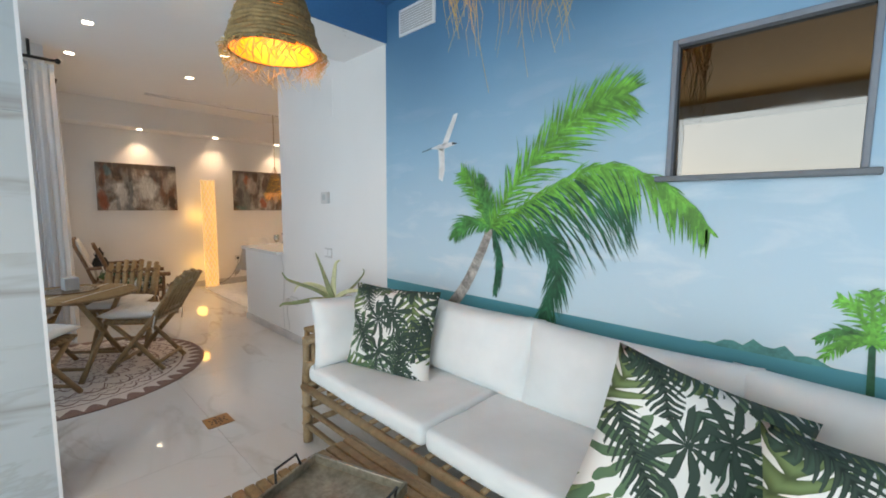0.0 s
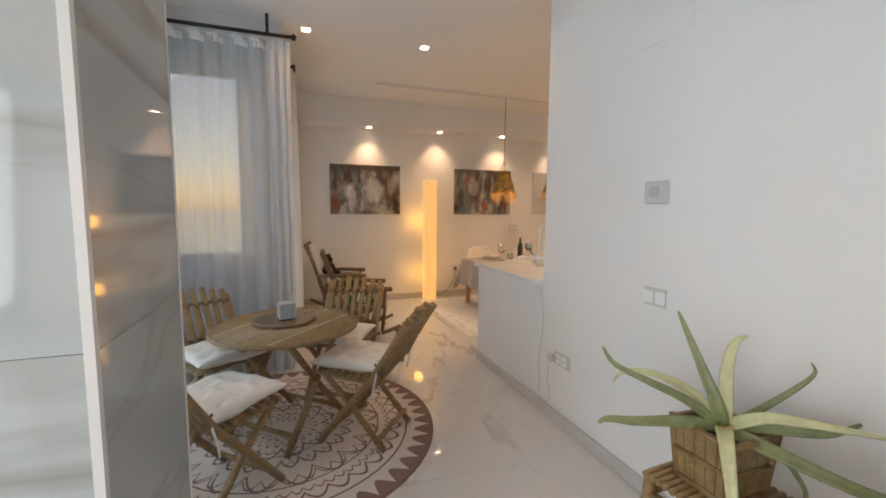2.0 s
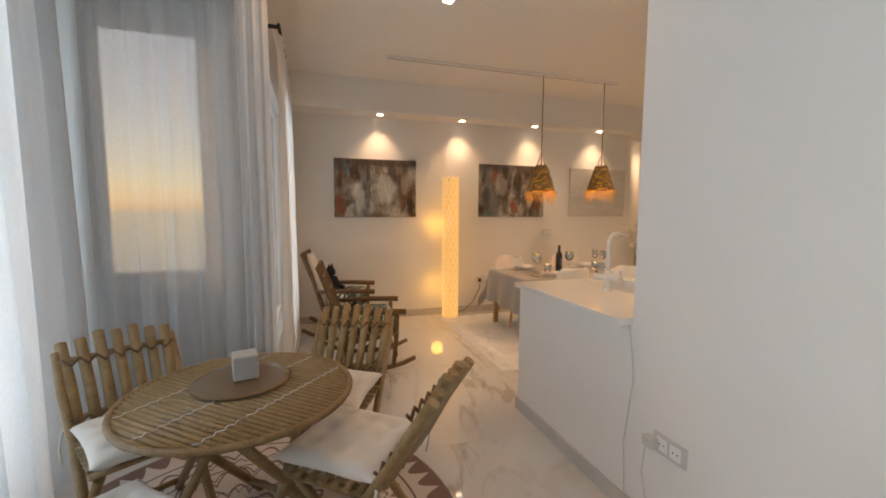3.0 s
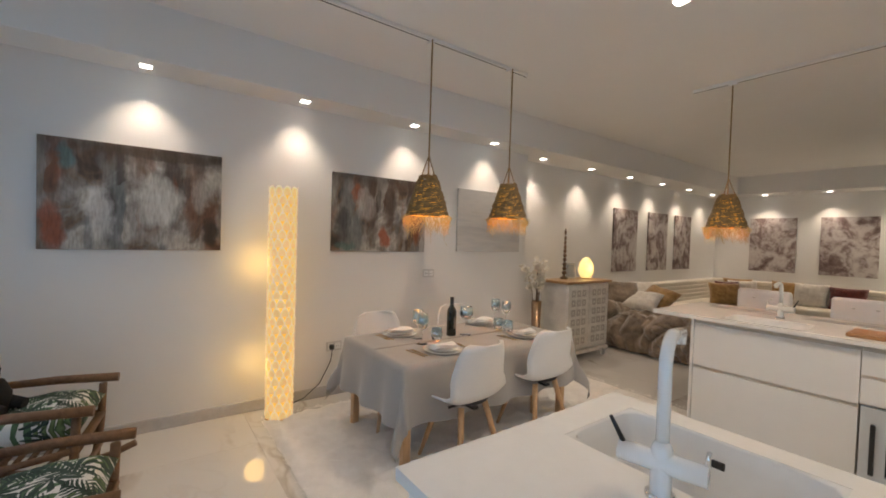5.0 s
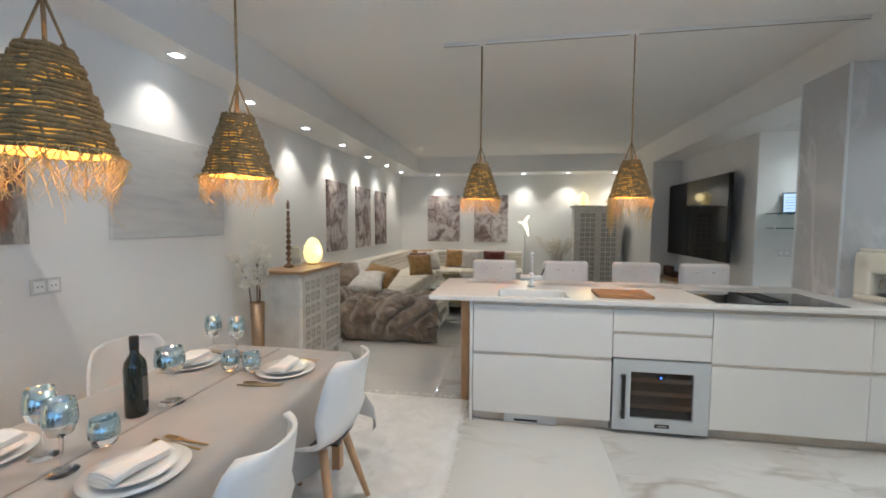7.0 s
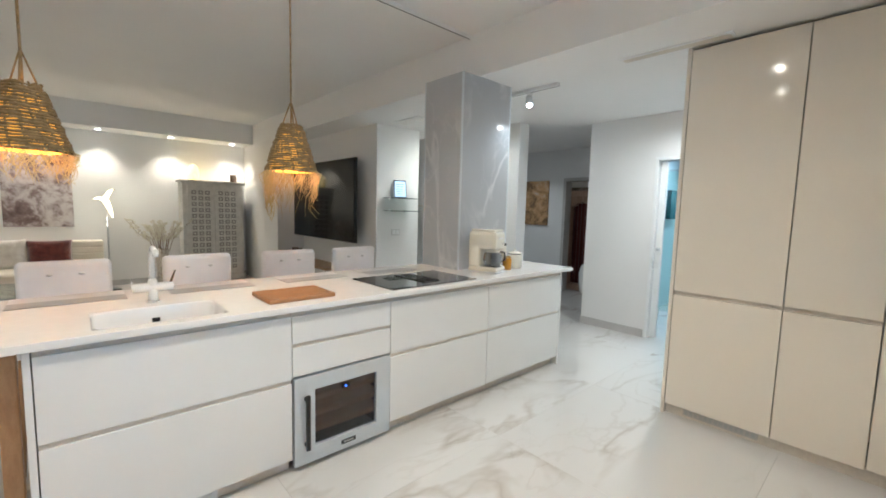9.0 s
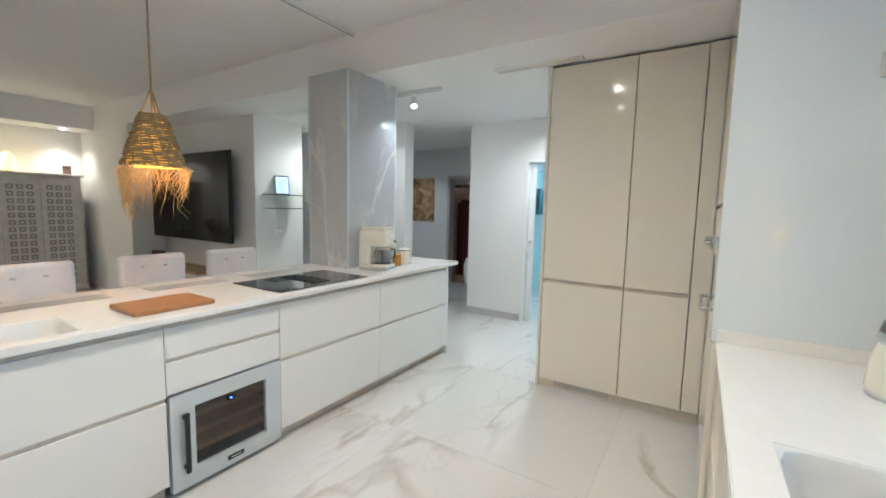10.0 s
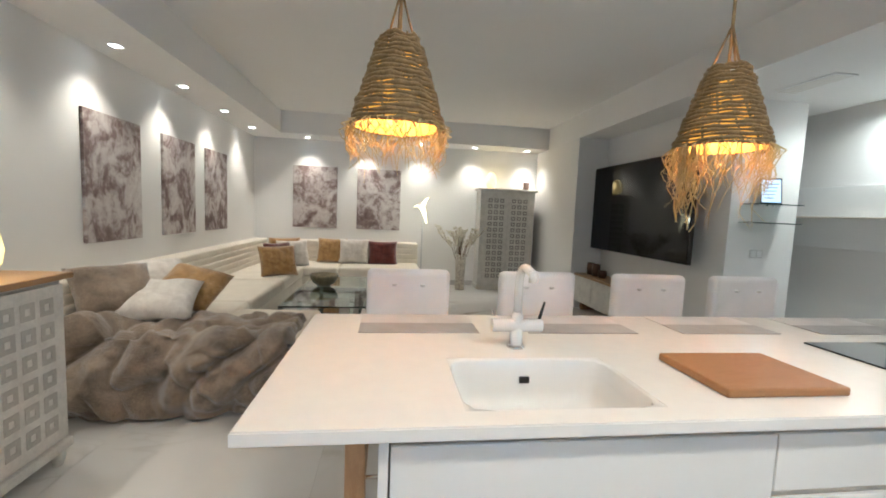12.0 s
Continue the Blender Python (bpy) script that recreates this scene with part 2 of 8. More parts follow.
M_BEECH = wood_mat("beech_wood", (0.58, 0.36, 0.19), (0.42, 0.24, 0.11), 0.4, (6, 6, 1.5))
M_BOARD = wood_mat("orange_brown_wood", (0.40, 0.20, 0.08), (0.29, 0.135, 0.05), 0.4, (2, 14, 14))
M_OAKTOP = wood_mat("honey_brown_wood", (0.42, 0.26, 0.13), (0.28, 0.16, 0.07), 0.35, (12, 2, 12))
M_COTTON = cloth("off_white_cotton", (0.78, 0.75, 0.70))
M_SOFA = cloth("cream_leather", (0.76, 0.70, 0.60), weave=90, relief=0.08, rough=0.45, sheen=0.0)
M_LINEN = cloth("grey_linen", (0.375, 0.36, 0.345), weave=420)
M_NAPKIN = cloth("white_napkin", (0.82, 0.81, 0.79))
M_VELVET = cloth("light_grey_velvet", (0.84, 0.83, 0.86), weave=200, sheen=0.5)
M_VOILE = sheer("thin_grey_voile", (0.70, 0.72, 0.74), 0.42, 0.48)
M_CURTAIN = sheer("white_voile", (0.78, 0.81, 0.84), 0.04, 0.5)
M_PLATE = plain("grey_white_plate", (0.60, 0.59, 0.58), 0.35, vary=0.02, relief=0.0)
M_PLASTIC = plain("white_shell_plastic", (0.82, 0.81, 0.80), 0.3, vary=0.008, relief=0.0)
M_PORC = plain("white_porcelain", (0.84, 0.83, 0.81), 0.12, vary=0.01, relief=0.0, coat=0.4)
M_GOLD = plain("brass_cutlery", (0.70, 0.48, 0.20), 0.25, 1.0, vary=0.03, relief=0.0)
M_GLASS = glass_mat("clear_glass")
# Mirrored smoke glass; its pale blue paints in the window daylight it reflects.
M_SMOKE = plain("daylit_smoke_glass", (0.48, 0.60, 0.66), 0.06, 0.9, vary=0.05, relief=0.0)
M_BOTTLE = plain("dark_bottle_glass", (0.008, 0.012, 0.008), 0.06, vary=0.05, relief=0.0, coat=0.6)
M_TVGLASS = plain("black_television_glass", (0.004, 0.004, 0.005), 0.06, vary=0.05, relief=0.0)
M_TVGLASS.node_tree.nodes["Principled BSDF"].inputs["Specular IOR Level"].default_value = 0.22
M_PANE = glass_mat("window_glass", (0.95, 0.98, 1.0))
M_SHELFGLASS = glass_mat("glass_shelf", (0.75, 0.9, 0.85))
M_SEAGRASS = plain("woven_seagrass", (0.29, 0.195, 0.085), 0.7, vary=0.25, scale=40, grain=180, relief=0.5, island=0.3)
M_FRINGE = cloth("raffia_fringe", (0.62, 0.48, 0.22), weave=200, vary=0.15, translucent=0.35)
M_LINING = glow("lit_raffia_lining", (1.0, 0.47, 0.05), 0.8)
M_LINING_TERRACE = glow("lit_orange_lining", (1.0, 0.33, 0.025), 0.5)
M_BULB = glow("warm_bulb", (1.0, 0.8, 0.5), 14.0)
M_SPOT = glow("downlight_glow", (1.0, 0.92, 0.78), 14.0)
M_CAPIZ = plain("glowing_capiz_scales", (0.70, 0.62, 0.42), 0.45, vary=0.08, scale=20, relief=0.1, emit=0.46, emit_color=(1.0, 0.62, 0.17))
M_CAPIZ_RIM = plain("pearly_scale_rim", (0.84, 0.80, 0.70), 0.4, vary=0.08, scale=20, relief=0.1, emit=0.55, emit_color=(1.0, 0.80, 0.42))
M_CAPIZ_IN = glow("lamp_core_glow", (1.0, 0.56, 0.1), 0.6)
M_SALT = plain("lit_mosaic_egg", (0.9, 0.7, 0.4), 0.5, vary=0.2, scale=18, grain=60, relief=0.3, emit=1.3, emit_color=(1.0, 0.66, 0.22))
M_WHITECAB = plain("distressed_white_paint", (0.66, 0.64, 0.60), 0.6, vary=0.08, scale=9, grain=70, relief=0.2)
M_GREYCAB = plain("weathered_grey_paint", (0.64, 0.62, 0.58), 0.6, vary=0.07, scale=9, grain=70, relief=0.2)
# Dark grey stands in for shade in the lattice; the doors are solid.
M_LATTICE_SHADE = plain("lattice_shade_grey", (0.32, 0.31, 0.29), 0.7, vary=0.1)
# Darker grey paints the relief shadows of the carved motifs.
M_RELIEF_SHADE = plain("relief_shade_grey", (0.46, 0.44, 0.41), 0.7, vary=0.08)
M_FUR = fur_mat("brown_faux_fur", (0.36, 0.275, 0.20), (0.11, 0.08, 0.058), 6)
M_FURGOLD = fur_mat("ochre_fur", (0.50, 0.30, 0.11), (0.26, 0.14, 0.045), 14)
M_FURWHITE = fur_mat("white_fur", (0.82, 0.78, 0.72), (0.60, 0.55, 0.50), 14)
M_FURRED = fur_mat("wine_red_plush", (0.16, 0.028, 0.02), (0.07, 0.012, 0.01), 14)
M_RUGFUR = fur_mat("white_shag_rug", (0.86, 0.83, 0.80), (0.74, 0.71, 0.68), 10, 0.4)
M_LEAF = plain("aloe_leaf_green", (0.25, 0.28, 0.13), 0.45, vary=0.2, scale=4, grain=40, relief=0.1)
M_LEAFPALE = plain("aloe_leaf_pale", (0.60, 0.60, 0.34), 0.45, vary=0.12, scale=4, grain=40, relief=0.1)
M_CERAMIC = plain("cream_appliance_enamel", (0.76, 0.73, 0.64), 0.15, vary=0.01, relief=0.0, coat=0.4)
M_COPPER = plain("brushed_bronze", (0.40, 0.28, 0.18), 0.3, 1.0, vary=0.08, relief=0.05)
M_GREYBOX = plain("grey_stone_box", (0.45, 0.46, 0.46), 0.6, vary=0.05)
M_SCREEN = glow("tablet_screen", (0.55, 0.66, 0.80), 0.9)
M_LED = glow("blue_led", (0.05, 0.12, 1.0), 8.0)
M_CARVEDWOOD = wood_mat("carved_pale_wood", (0.46, 0.32, 0.24), (0.28, 0.18, 0.13), 0.5, (4, 4, 4))
M_MAROON = cloth("maroon_curtain", (0.09, 0.014, 0.012))
M_BATH = plain("pale_blue_wall", (0.74, 0.83, 0.87), 0.4, vary=0.02, relief=0.0)


def mural_material():
    """A painted beach: sky from deep to pale blue with clouds, a teal sea and pale sand."""
    m, nt, b = nodes_of("beach_mural_paint")
    v = coords(nt)
    sep = nt.nodes.new("ShaderNodeSeparateXYZ")
    link(nt, v, sep.inputs[0])
    clouds = noise_node(nt, 1.6, 5, coords(nt, (1, 1, 2.2)), 0.4)
    z = math_node(nt, "ADD", sep.outputs[2], math_node(nt, "MULTIPLY", math_node(nt, "SUBTRACT", clouds.outputs[0], 0.5), 0.12))
    f = math_node(nt, "DIVIDE", z, 3.0)
    skyc = ramp_node(nt, f, [(0.28, (0.55, 0.70, 0.78)), (0.42, (0.42, 0.60, 0.72)), (0.58, (0.26, 0.46, 0.61)), (0.74, (0.13, 0.31, 0.47)), (0.90, (0.04, 0.17, 0.32))]).outputs[0]
    puff = noise_node(nt, 3.2, 6, coords(nt, (0.8, 1, 2.6)), 0.5)
    pm = math_node(nt, "MULTIPLY", ramp_node(nt, puff.outputs[0], [(0.52, (0, 0, 0)), (0.68, (1, 1, 1))]).outputs[0], ramp_node(nt, f, [(0.28, (1, 1, 1)), (0.62, (0.15, 0.15, 0.15)), (0.75, (0, 0, 0))]).outputs[0])
    skyc = mix_node(nt, math_node(nt, "MULTIPLY", pm, 0.7), skyc, (0.72, 0.78, 0.83))
    waves = noise_node(nt, 6.0, 4, coords(nt, (0.4, 1, 6)), 0.3)
    zs = math_node(nt, "ADD", sep.outputs[2], math_node(nt, "MULTIPLY", math_node(nt, "SUBTRACT", waves.outputs[0], 0.5), 0.07))
    sea = ramp_node(nt, zs, [(0.35, (0.55, 0.52, 0.46)), (0.50, (0.50, 0.60, 0.62)), (0.60, (0.22, 0.50, 0.56)), (0.72, (0.09, 0.36, 0.42)), (0.83, (0.06, 0.30, 0.36))]).outputs[0]
    edge = math_node(nt, "GREATER_THAN", sep.outputs[2], 0.845)
    link(nt, mix_node(nt, edge, sea, skyc), b.inputs["Base Color"])
    b.inputs["Roughness"].default_value = 0.55
    bump(nt, b, noise_node(nt, 180.0, 2, v).outputs[0], 0.06, 0.002)
    return m


M_MURAL = mural_material()


# ---- building helpers ----
def bm_box(bm, lo, hi, bevel=0.0, seg=2):
    """Adds a box between two corners, with rounded edges where bevel is given."""
    r = bmesh.ops.create_cube(bm, size=1.0)
    c = [(a + b) / 2 for a, b in zip(lo, hi)]
    s = [abs(b - a) for a, b in zip(lo, hi)]
    for v in r["verts"]:
        v.co = Vector((v.co.x * s[0] + c[0], v.co.y * s[1] + c[1], v.co.z * s[2] + c[2]))
    if bevel:
        edges = list({e for v in r["verts"] for e in v.link_edges})
        bmesh.ops.bevel(bm, geom=edges, offset=min(bevel, min(s) * 0.45), segments=seg, affect="EDGES", profile=0.5)
    return bm


def bm_tube(bm, pts, radii, sides=8, cap=True):
    """Adds a tube along points, with one radius or one for each point."""
    pts = [Vector(p) for p in pts]
    if isinstance(radii, (int, float)):
        radii = [radii] * len(pts)
    rings = []
    up = None
    for i, p in enumerate(pts):
        d = (pts[min(i + 1, len(pts) - 1)] - pts[max(i - 1, 0)]).normalized()
        if up is None:
            up = Vector((0, 0, 1)) if abs(d.z) < 0.9 else Vector((1, 0, 0))
        a = d.cross(up)
        if a.length < 1e-5:
            a = d.orthogonal()
        a.normalize()
        b = a.cross(d).normalized()
        up = b
        rings.append([bm.verts.new(p + (a * math.cos(2 * math.pi * k / sides) + b * math.sin(2 * math.pi * k / sides)) * radii[i]) for k in range(sides)])
    for r0, r1 in zip(rings, rings[1:]):
        for k in range(sides):
            f = bm.faces.new((r0[k], r0[(k + 1) % sides], r1[(k + 1) % sides], r1[k]))
            f.smooth = True
    if cap:
        bm.faces.new(rings[0][::-1])
        bm.faces.new(rings[-1])
    return bm


def bm_lathe(bm, profile, sides=24, center=(0, 0, 0), smooth=True):
    """Adds a turned shape from (radius, height) pairs."""
    rings = []
    for r, z in profile:
        if r < 1e-6:
            rings.append([bm.verts.new((center[0], center[1], center[2] + z))])
        else:
            rings.append([bm.verts.new((center[0] + r * math.cos(2 * math.pi * k / sides), center[1] + r * math.sin(2 * math.pi * k / sides), center[2] + z)) for k in range(sides)])
    for r0, r1 in zip(rings, rings[1:]):
        for k in range(sides):
            k2 = (k + 1) % sides
            vs = [r0[k % len(r0)], r0[k2 % len(r0)], r1[k2 % len(r1)], r1[k % len(r1)]]
            vs = list(dict.fromkeys(vs))
            if len(vs) > 2:
                bm.faces.new(vs).smooth = smooth
    return bm


def bm_grid(bm, nu, nv, fn, smooth=True, close_u=False):
    """Adds a sheet of points fn(u, v), u and v from 0 to 1."""
    vs = [[bm.verts.new(fn(i / (nu if close_u else nu - 1), j / (nv - 1))) for j in range(nv)] for i in range(nu)]
    for i in range(nu if close_u else nu - 1):
        for j in range(nv - 1):
            i2 = (i + 1) % nu
            bm.faces.new((vs[i][j], vs[i2][j], vs[i2][j + 1], vs[i][j + 1])).smooth = smooth
    return bm


def bm_pillow(bm, w, h, depth, n=14, crumple=0.012, seed=0.0):
    """A stuffed cushion standing in the xz plane, centred on its middle, with pinched corners."""
    for side in (1, -1):
        def fn(u, v):
            x, z = 2 * u - 1, 2 * v - 1
            t = max(0.0, (1 - x ** 4) * (1 - z ** 4)) ** 0.55
            pin = 1 - 0.07 * (1 - abs(x) ** 2) * abs(z) ** 3
            pin2 = 1 - 0.07 * (1 - abs(z) ** 2) * abs(x) ** 3
            k = noise.noise(Vector((x * 2 + seed, z * 2, side * 3.0 + seed))) * crumple * t
            return Vector((x * w / 2 * pin2, side * (depth / 2 * t + k), z * h / 2 * pin))
        bm_grid(bm, n, n, fn)
    bmesh.ops.remove_doubles(bm, verts=bm.verts, dist=0.0008)
    bmesh.ops.recalc_face_normals(bm, faces=bm.faces)
    return bm


def mesh_of(name, bm, material, smooth=False):
    me = bpy.data.meshes.new(name)
    bmesh.ops.recalc_face_normals(bm, faces=bm.faces)
    bm.to_mesh(me)
    bm.free()
    me.materials.append(material)
    if smooth:
        me.shade_smooth()
    return me


def part(name, bm, material, parent, label=""):
    ob = new(name, mesh_of(name, bm, material))
    ob.parent = parent
    return tagged(ob, label)


def boxes(*corners, bevel=0.0):
    bm = bmesh.new()
    for lo, hi in corners:
        bm_box(bm, lo, hi, bevel)
    return bm


def thing(name, label, category, group="", at=None):
    ob = new(name)
    ob.empty_display_size = 0.1
    if at is not None:
        ob.matrix_world = at
    return tagged(ob, label, category, group)


def structure(name, bm, material, label):
    return tagged(new(name, mesh_of(name, bm, material)), label, kind="structure")


# ---- the shell ----
HI, LO, T = 2.85, 2.5, 0.15
WX, WX2, NY = -7.64, -7.885, 11.62
structure("floor", boxes(((-8.3, -2.7, -0.12), (3.2, 12.0, -0.004))), M_GROUT, "pale grout bed under polished marble floor tiles")
structure("wall_west", boxes(((-8.1, 0.25, 0), (WX, 5.3, HI)), ((-8.1, 5.3, 0), (WX2, 11.8, HI))), M_WALL, "white plaster wall hung with canvases")
structure("wall_north", boxes(((WX2, NY, 0), (-1.0, 11.8, HI))), M_WALL, "white plaster wall behind the corner sofa")
# window corner of the dining nook: west window and south window
structure("wall_nook", boxes(
    ((WX, 0.25, 0), (-7.2, 0.4, HI)), ((-5.9, 0.25, 0), (-5.3, 0.4, HI)), ((-7.2, 0.25, 0), (-5.9, 0.4, 0.3)), ((-7.2, 0.25, 2.35), (-5.9, 0.4, HI)), ((-5.45, 0.1, 0), (-5.3, 0.25, HI)), ((-5.45, -0.95, 0), (-5.3, -0.5, HI)),
    ((-5.45, -0.5, 0), (-5.3, 0.1, 0.95)), ((-5.45, -0.5, 2.44), (-5.3, 0.1, HI)),
    ((-5.3, -0.95, 2.55), (-2.75, -0.8, HI)), ((-5.3, -0.95, 0), (-5.1, -0.8, 2.55)), ((-2.95, -0.95, 0), (-2.75, -0.8, 2.55)),
    ((-5.1, -0.95, 0), (-2.95, -0.8, 0.12))), M_WALL, "white plaster wall round the curtained windows")
structure("wall_divide", boxes(((-3.95, 2.02, 0), (-2.22, 2.14, HI)), ((-4.98, 2.02, 0), (-3.95, 2.12, 0.868))), M_WALL,
          "white plaster wall with low half wall between nook and kitchen")
structure("wall_mural", boxes(((-2.22, 2.02, 0), (-0.37, 2.14, HI)), ((0.21, 2.02, 0), (3.05, 2.14, HI)), ((-0.37, 2.02, 0), (0.21, 2.14, 1.5)), ((-0.37, 2.02, 2.03), (0.21, 2.14, HI))), M_MURAL, "wall painted with a tropical beach mural")
structure("wall_side", boxes(((-2.75, -0.95, 0), (-2.6, -0.136, HI)),), M_WALL, "white plaster wall beside the marble pillar")
structure("lintel", boxes(((-2.75, -0.95, LO), (-2.21, 2.02, HI))), M_TRIM, "white lintel over the terrace opening")
structure("lintel_face", boxes(((-2.21, -2.6, LO), (-2.2, 2.016, HI))), M_BLUE, "deep blue painted face of the lintel")
structure("ceiling", boxes(((-8.1, 0.25, HI), (-2.2, 11.8, HI + 0.12)), ((-5.45, -0.95, HI), (-2.2, 0.25, HI + 0.12))), M_CEIL, "white painted ceiling")
structure("ceiling_low", boxes(((-2.86, 2.14, LO), (-1.05, 11.62, HI)), ((-1.05, 2.14, LO), (2.9, 9.3, HI)), ((-2.2, 2.14, HI), (2.9, 9.3, HI + 0.1))), M_CEIL, "lower white ceiling over kitchen end and hall")
structure("soffit", boxes(((WX, 0.4, 2.5), (-7.32, 5.3, HI)), ((WX2, 5.3, 2.5), (-7.32, NY, HI)), ((-7.32, 11.08, 2.5), (-2.86, NY, HI))), M_CEIL,
          "white dropped soffit with downlights along the walls")
# television block, corridor and hall
structure("wall_television", boxes(((-2.4, 7.62, 0), (-1.69, 9.9, LO)), ((-2.857, 9.9, 0), (-1.78, NY, LO))), M_WALL, "white wall with shallow television recess")
structure("wall_corridor", boxes(((-1.23, 6.2, 0), (-1.05, 9.6, LO)), ((-1.69, 9.6, 0), (-1.05, 9.75, LO))), M_WALL, "white corridor wall")
structure("wall_hall", boxes(((-0.6, 4.8, 0), (-0.45, 5.59, LO)), ((-0.6, 3.9, 2.0), (-0.45, 4.8, LO)), ((-0.6, 2.14, 0), (-0.45, 3.9, LO))), M_WALL, "white hall wall beside the bathroom door")
structure("wall_hall_end", boxes(((1.05, 6.95, 0), (1.2, 9.15, LO)), ((1.05, 5.59, 2.0), (1.2, 6.95, LO)), ((-1.05, 9.15, 0), (2.75, 9.3, LO)), ((-0.45, 5.45, 0), (2.75, 5.59, LO)), ((2.75, 5.45, 0), (2.9, 9.3, LO))),
          M_WALL, "grey-white walls at the far end of the hall")
structure("trim", boxes(((1.03, 6.9, 0), (1.22, 6.952, 2.0)), ((1.03, 5.595, 1.95), (1.22, 6.9, 2.002)), bevel=0.004), M_BASE, "pale stone lining of the hall opening")
structure("wall_bathroom", boxes(((1.9, 2.14, 0), (2.05, 5.45, LO)), ((-0.45, 2.14, 0), (1.9, 2.3, LO)), ((-0.45, 5.3, 0), (1.9, 5.448, LO))), M_BATH, "pale blue tiled bathroom wall")
structure("wall_kitchen_back", boxes(((-1.72, 2.14, 0), (-1.6, 3.98, LO))), M_WALL, "white wall behind the tall kitchen units")
# terrace shell
structure("wall_terrace", boxes(((2.9, -2.7, 0), (3.05, 2.2, HI)), ((-2.4, -2.7, 0), (-1.6, -2.5, HI)), ((-1.6, -2.7, 0), (2.9, -2.5, 0.3)), ((-1.6, -2.7, 2.6), (2.9, -2.5, HI)),
                                ((-2.6, -2.7, 0), (-2.4, -0.95, HI))), M_WALL, "white terrace wall with wide window opening")
structure("terrace_ceiling", boxes(((-2.2, -0.1, 2.75), (3.05, 2.2, 2.85))), M_BLUE, "deep blue painted terrace ceiling")
# Assumed canopy, out of view; it gives window_4's pane its brown reflection.
structure("terrace_canopy", boxes(((-2.2, -2.7, 2.76), (3.05, -0.1, 2.85))), wood_mat("orange_cane_canopy", (0.62, 0.34, 0.11), (0.48, 0.24, 0.07), 0.6, (2, 9, 9)), "assumed orange-brown canopy, mirrored in the mural wall's window")
# Added plane; its gloss mirrors the sky to brighten the view below the horizon.
structure("haze_plane", boxes(((-900, -900, -0.6), (900, 900, -0.5))), plain("sky_mirroring_gloss", (0.30, 0.34, 0.36), 0.16, scale=0.2, grain=3, relief=0.02), "glossy plane added outside, mirroring pale sky up to the horizon")


def window(name, frame_boxes, pane_box, label):
    w = structure(name, boxes(*frame_boxes, bevel=0.006), M_TRIM, label)
    p = part("pane", boxes(pane_box), M_PANE, w, "clear window glass")
    p.visible_shadow = False
    return w


window("window_1", [((-5.42, -0.5, 0.95), (-5.34, -0.45, 2.44)), ((-5.42, 0.05, 0.95), (-5.34, 0.1, 2.44)), ((-5.42, -0.45, 0.95), (-5.34, 0.05, 1.0)), ((-5.42, -0.45, 2.39), (-5.34, 0.05, 2.44))],
       ((-5.385, -0.45, 1.0), (-5.378, 0.05, 2.39)), "white framed window behind a voile curtain")
window("window_2", [((-5.1, -0.9, 0.12), (-5.04, -0.83, 2.55)), ((-3.01, -0.9, 0.12), (-2.95, -0.83, 2.55)), ((-4.07, -0.9, 0.12), (-3.98, -0.83, 2.55)),
                    ((-5.04, -0.9, 0.12), (-4.07, -0.83, 0.18)), ((-3.98, -0.9, 0.12), (-3.01, -0.83, 0.18)), ((-5.04, -0.9, 2.49), (-4.07, -0.83, 2.55)), ((-3.98, -0.9, 2.49), (-3.01, -0.83, 2.55))],
       ((-5.04, -0.87, 0.18), (-3.01, -0.865, 2.49)), "white framed sliding balcony window behind curtains")
window("window_3", [((-1.6, -2.64, 0.3), (-1.53, -2.56, 2.6)), ((2.83, -2.64, 0.3), (2.9, -2.56, 2.6)), ((0.6, -2.64, 0.3), (0.7, -2.56, 2.6)),
                    ((-1.53, -2.64, 0.3), (0.6, -2.56, 0.37)), ((0.7, -2.64, 0.3), (2.83, -2.56, 0.37)), ((-1.53, -2.64, 2.53), (0.6, -2.56, 2.6)), ((0.7, -2.64, 2.53), (2.83, -2.56, 2.6))],
       ((-1.53, -2.604, 0.37), (2.83, -2.598, 2.53)), "wide white framed terrace window")

# Unseen window, assumed from the bluish light on the west wall.
window("window_5", [((-7.2, 0.28, 0.3), (-7.14, 0.35, 2.35)), ((-5.96, 0.28, 0.3), (-5.9, 0.35, 2.35)), ((-7.14, 0.28, 0.3), (-5.96, 0.35, 0.36)), ((-7.14, 0.28, 2.29), (-5.96, 0.35, 2.35))],
       ((-7.14, 0.312, 0.36), (-5.96, 0.318, 2.29)), "unseen white framed window assumed behind the rocking chairs")

bm = bmesh.new()
for lo, hi in [((WX, 0.42, 0), (WX + 0.015, 5.3, 0.09)), ((WX2, 5.3, 0), (WX2 + 0.015, NY, 0.09)), ((WX2, NY - 0.015, 0), (-2.86, NY, 0.09)),
               ((-4.995, 2.005, 0), (-2.22, 2.02, 0.08)), ((-4.995, 2.02, 0), (-4.98, 2.12, 0.08)), ((-0.615, 4.82, 0), (-0.6, 5.59, 0.09)), ((-0.6, 5.59, 0), (-0.45, 5.605, 0.09)),
               ((WX, 0.4, 0), (-5.3, 0.415, 0.09)), ((1.035, 6.955, 0), (1.05, 9.15, 0.09))]:
    bm_box(bm, lo, hi, 0.003, 1)
structure("baseboard", bm, M_BASE, "grey polished stone skirting along the walls")

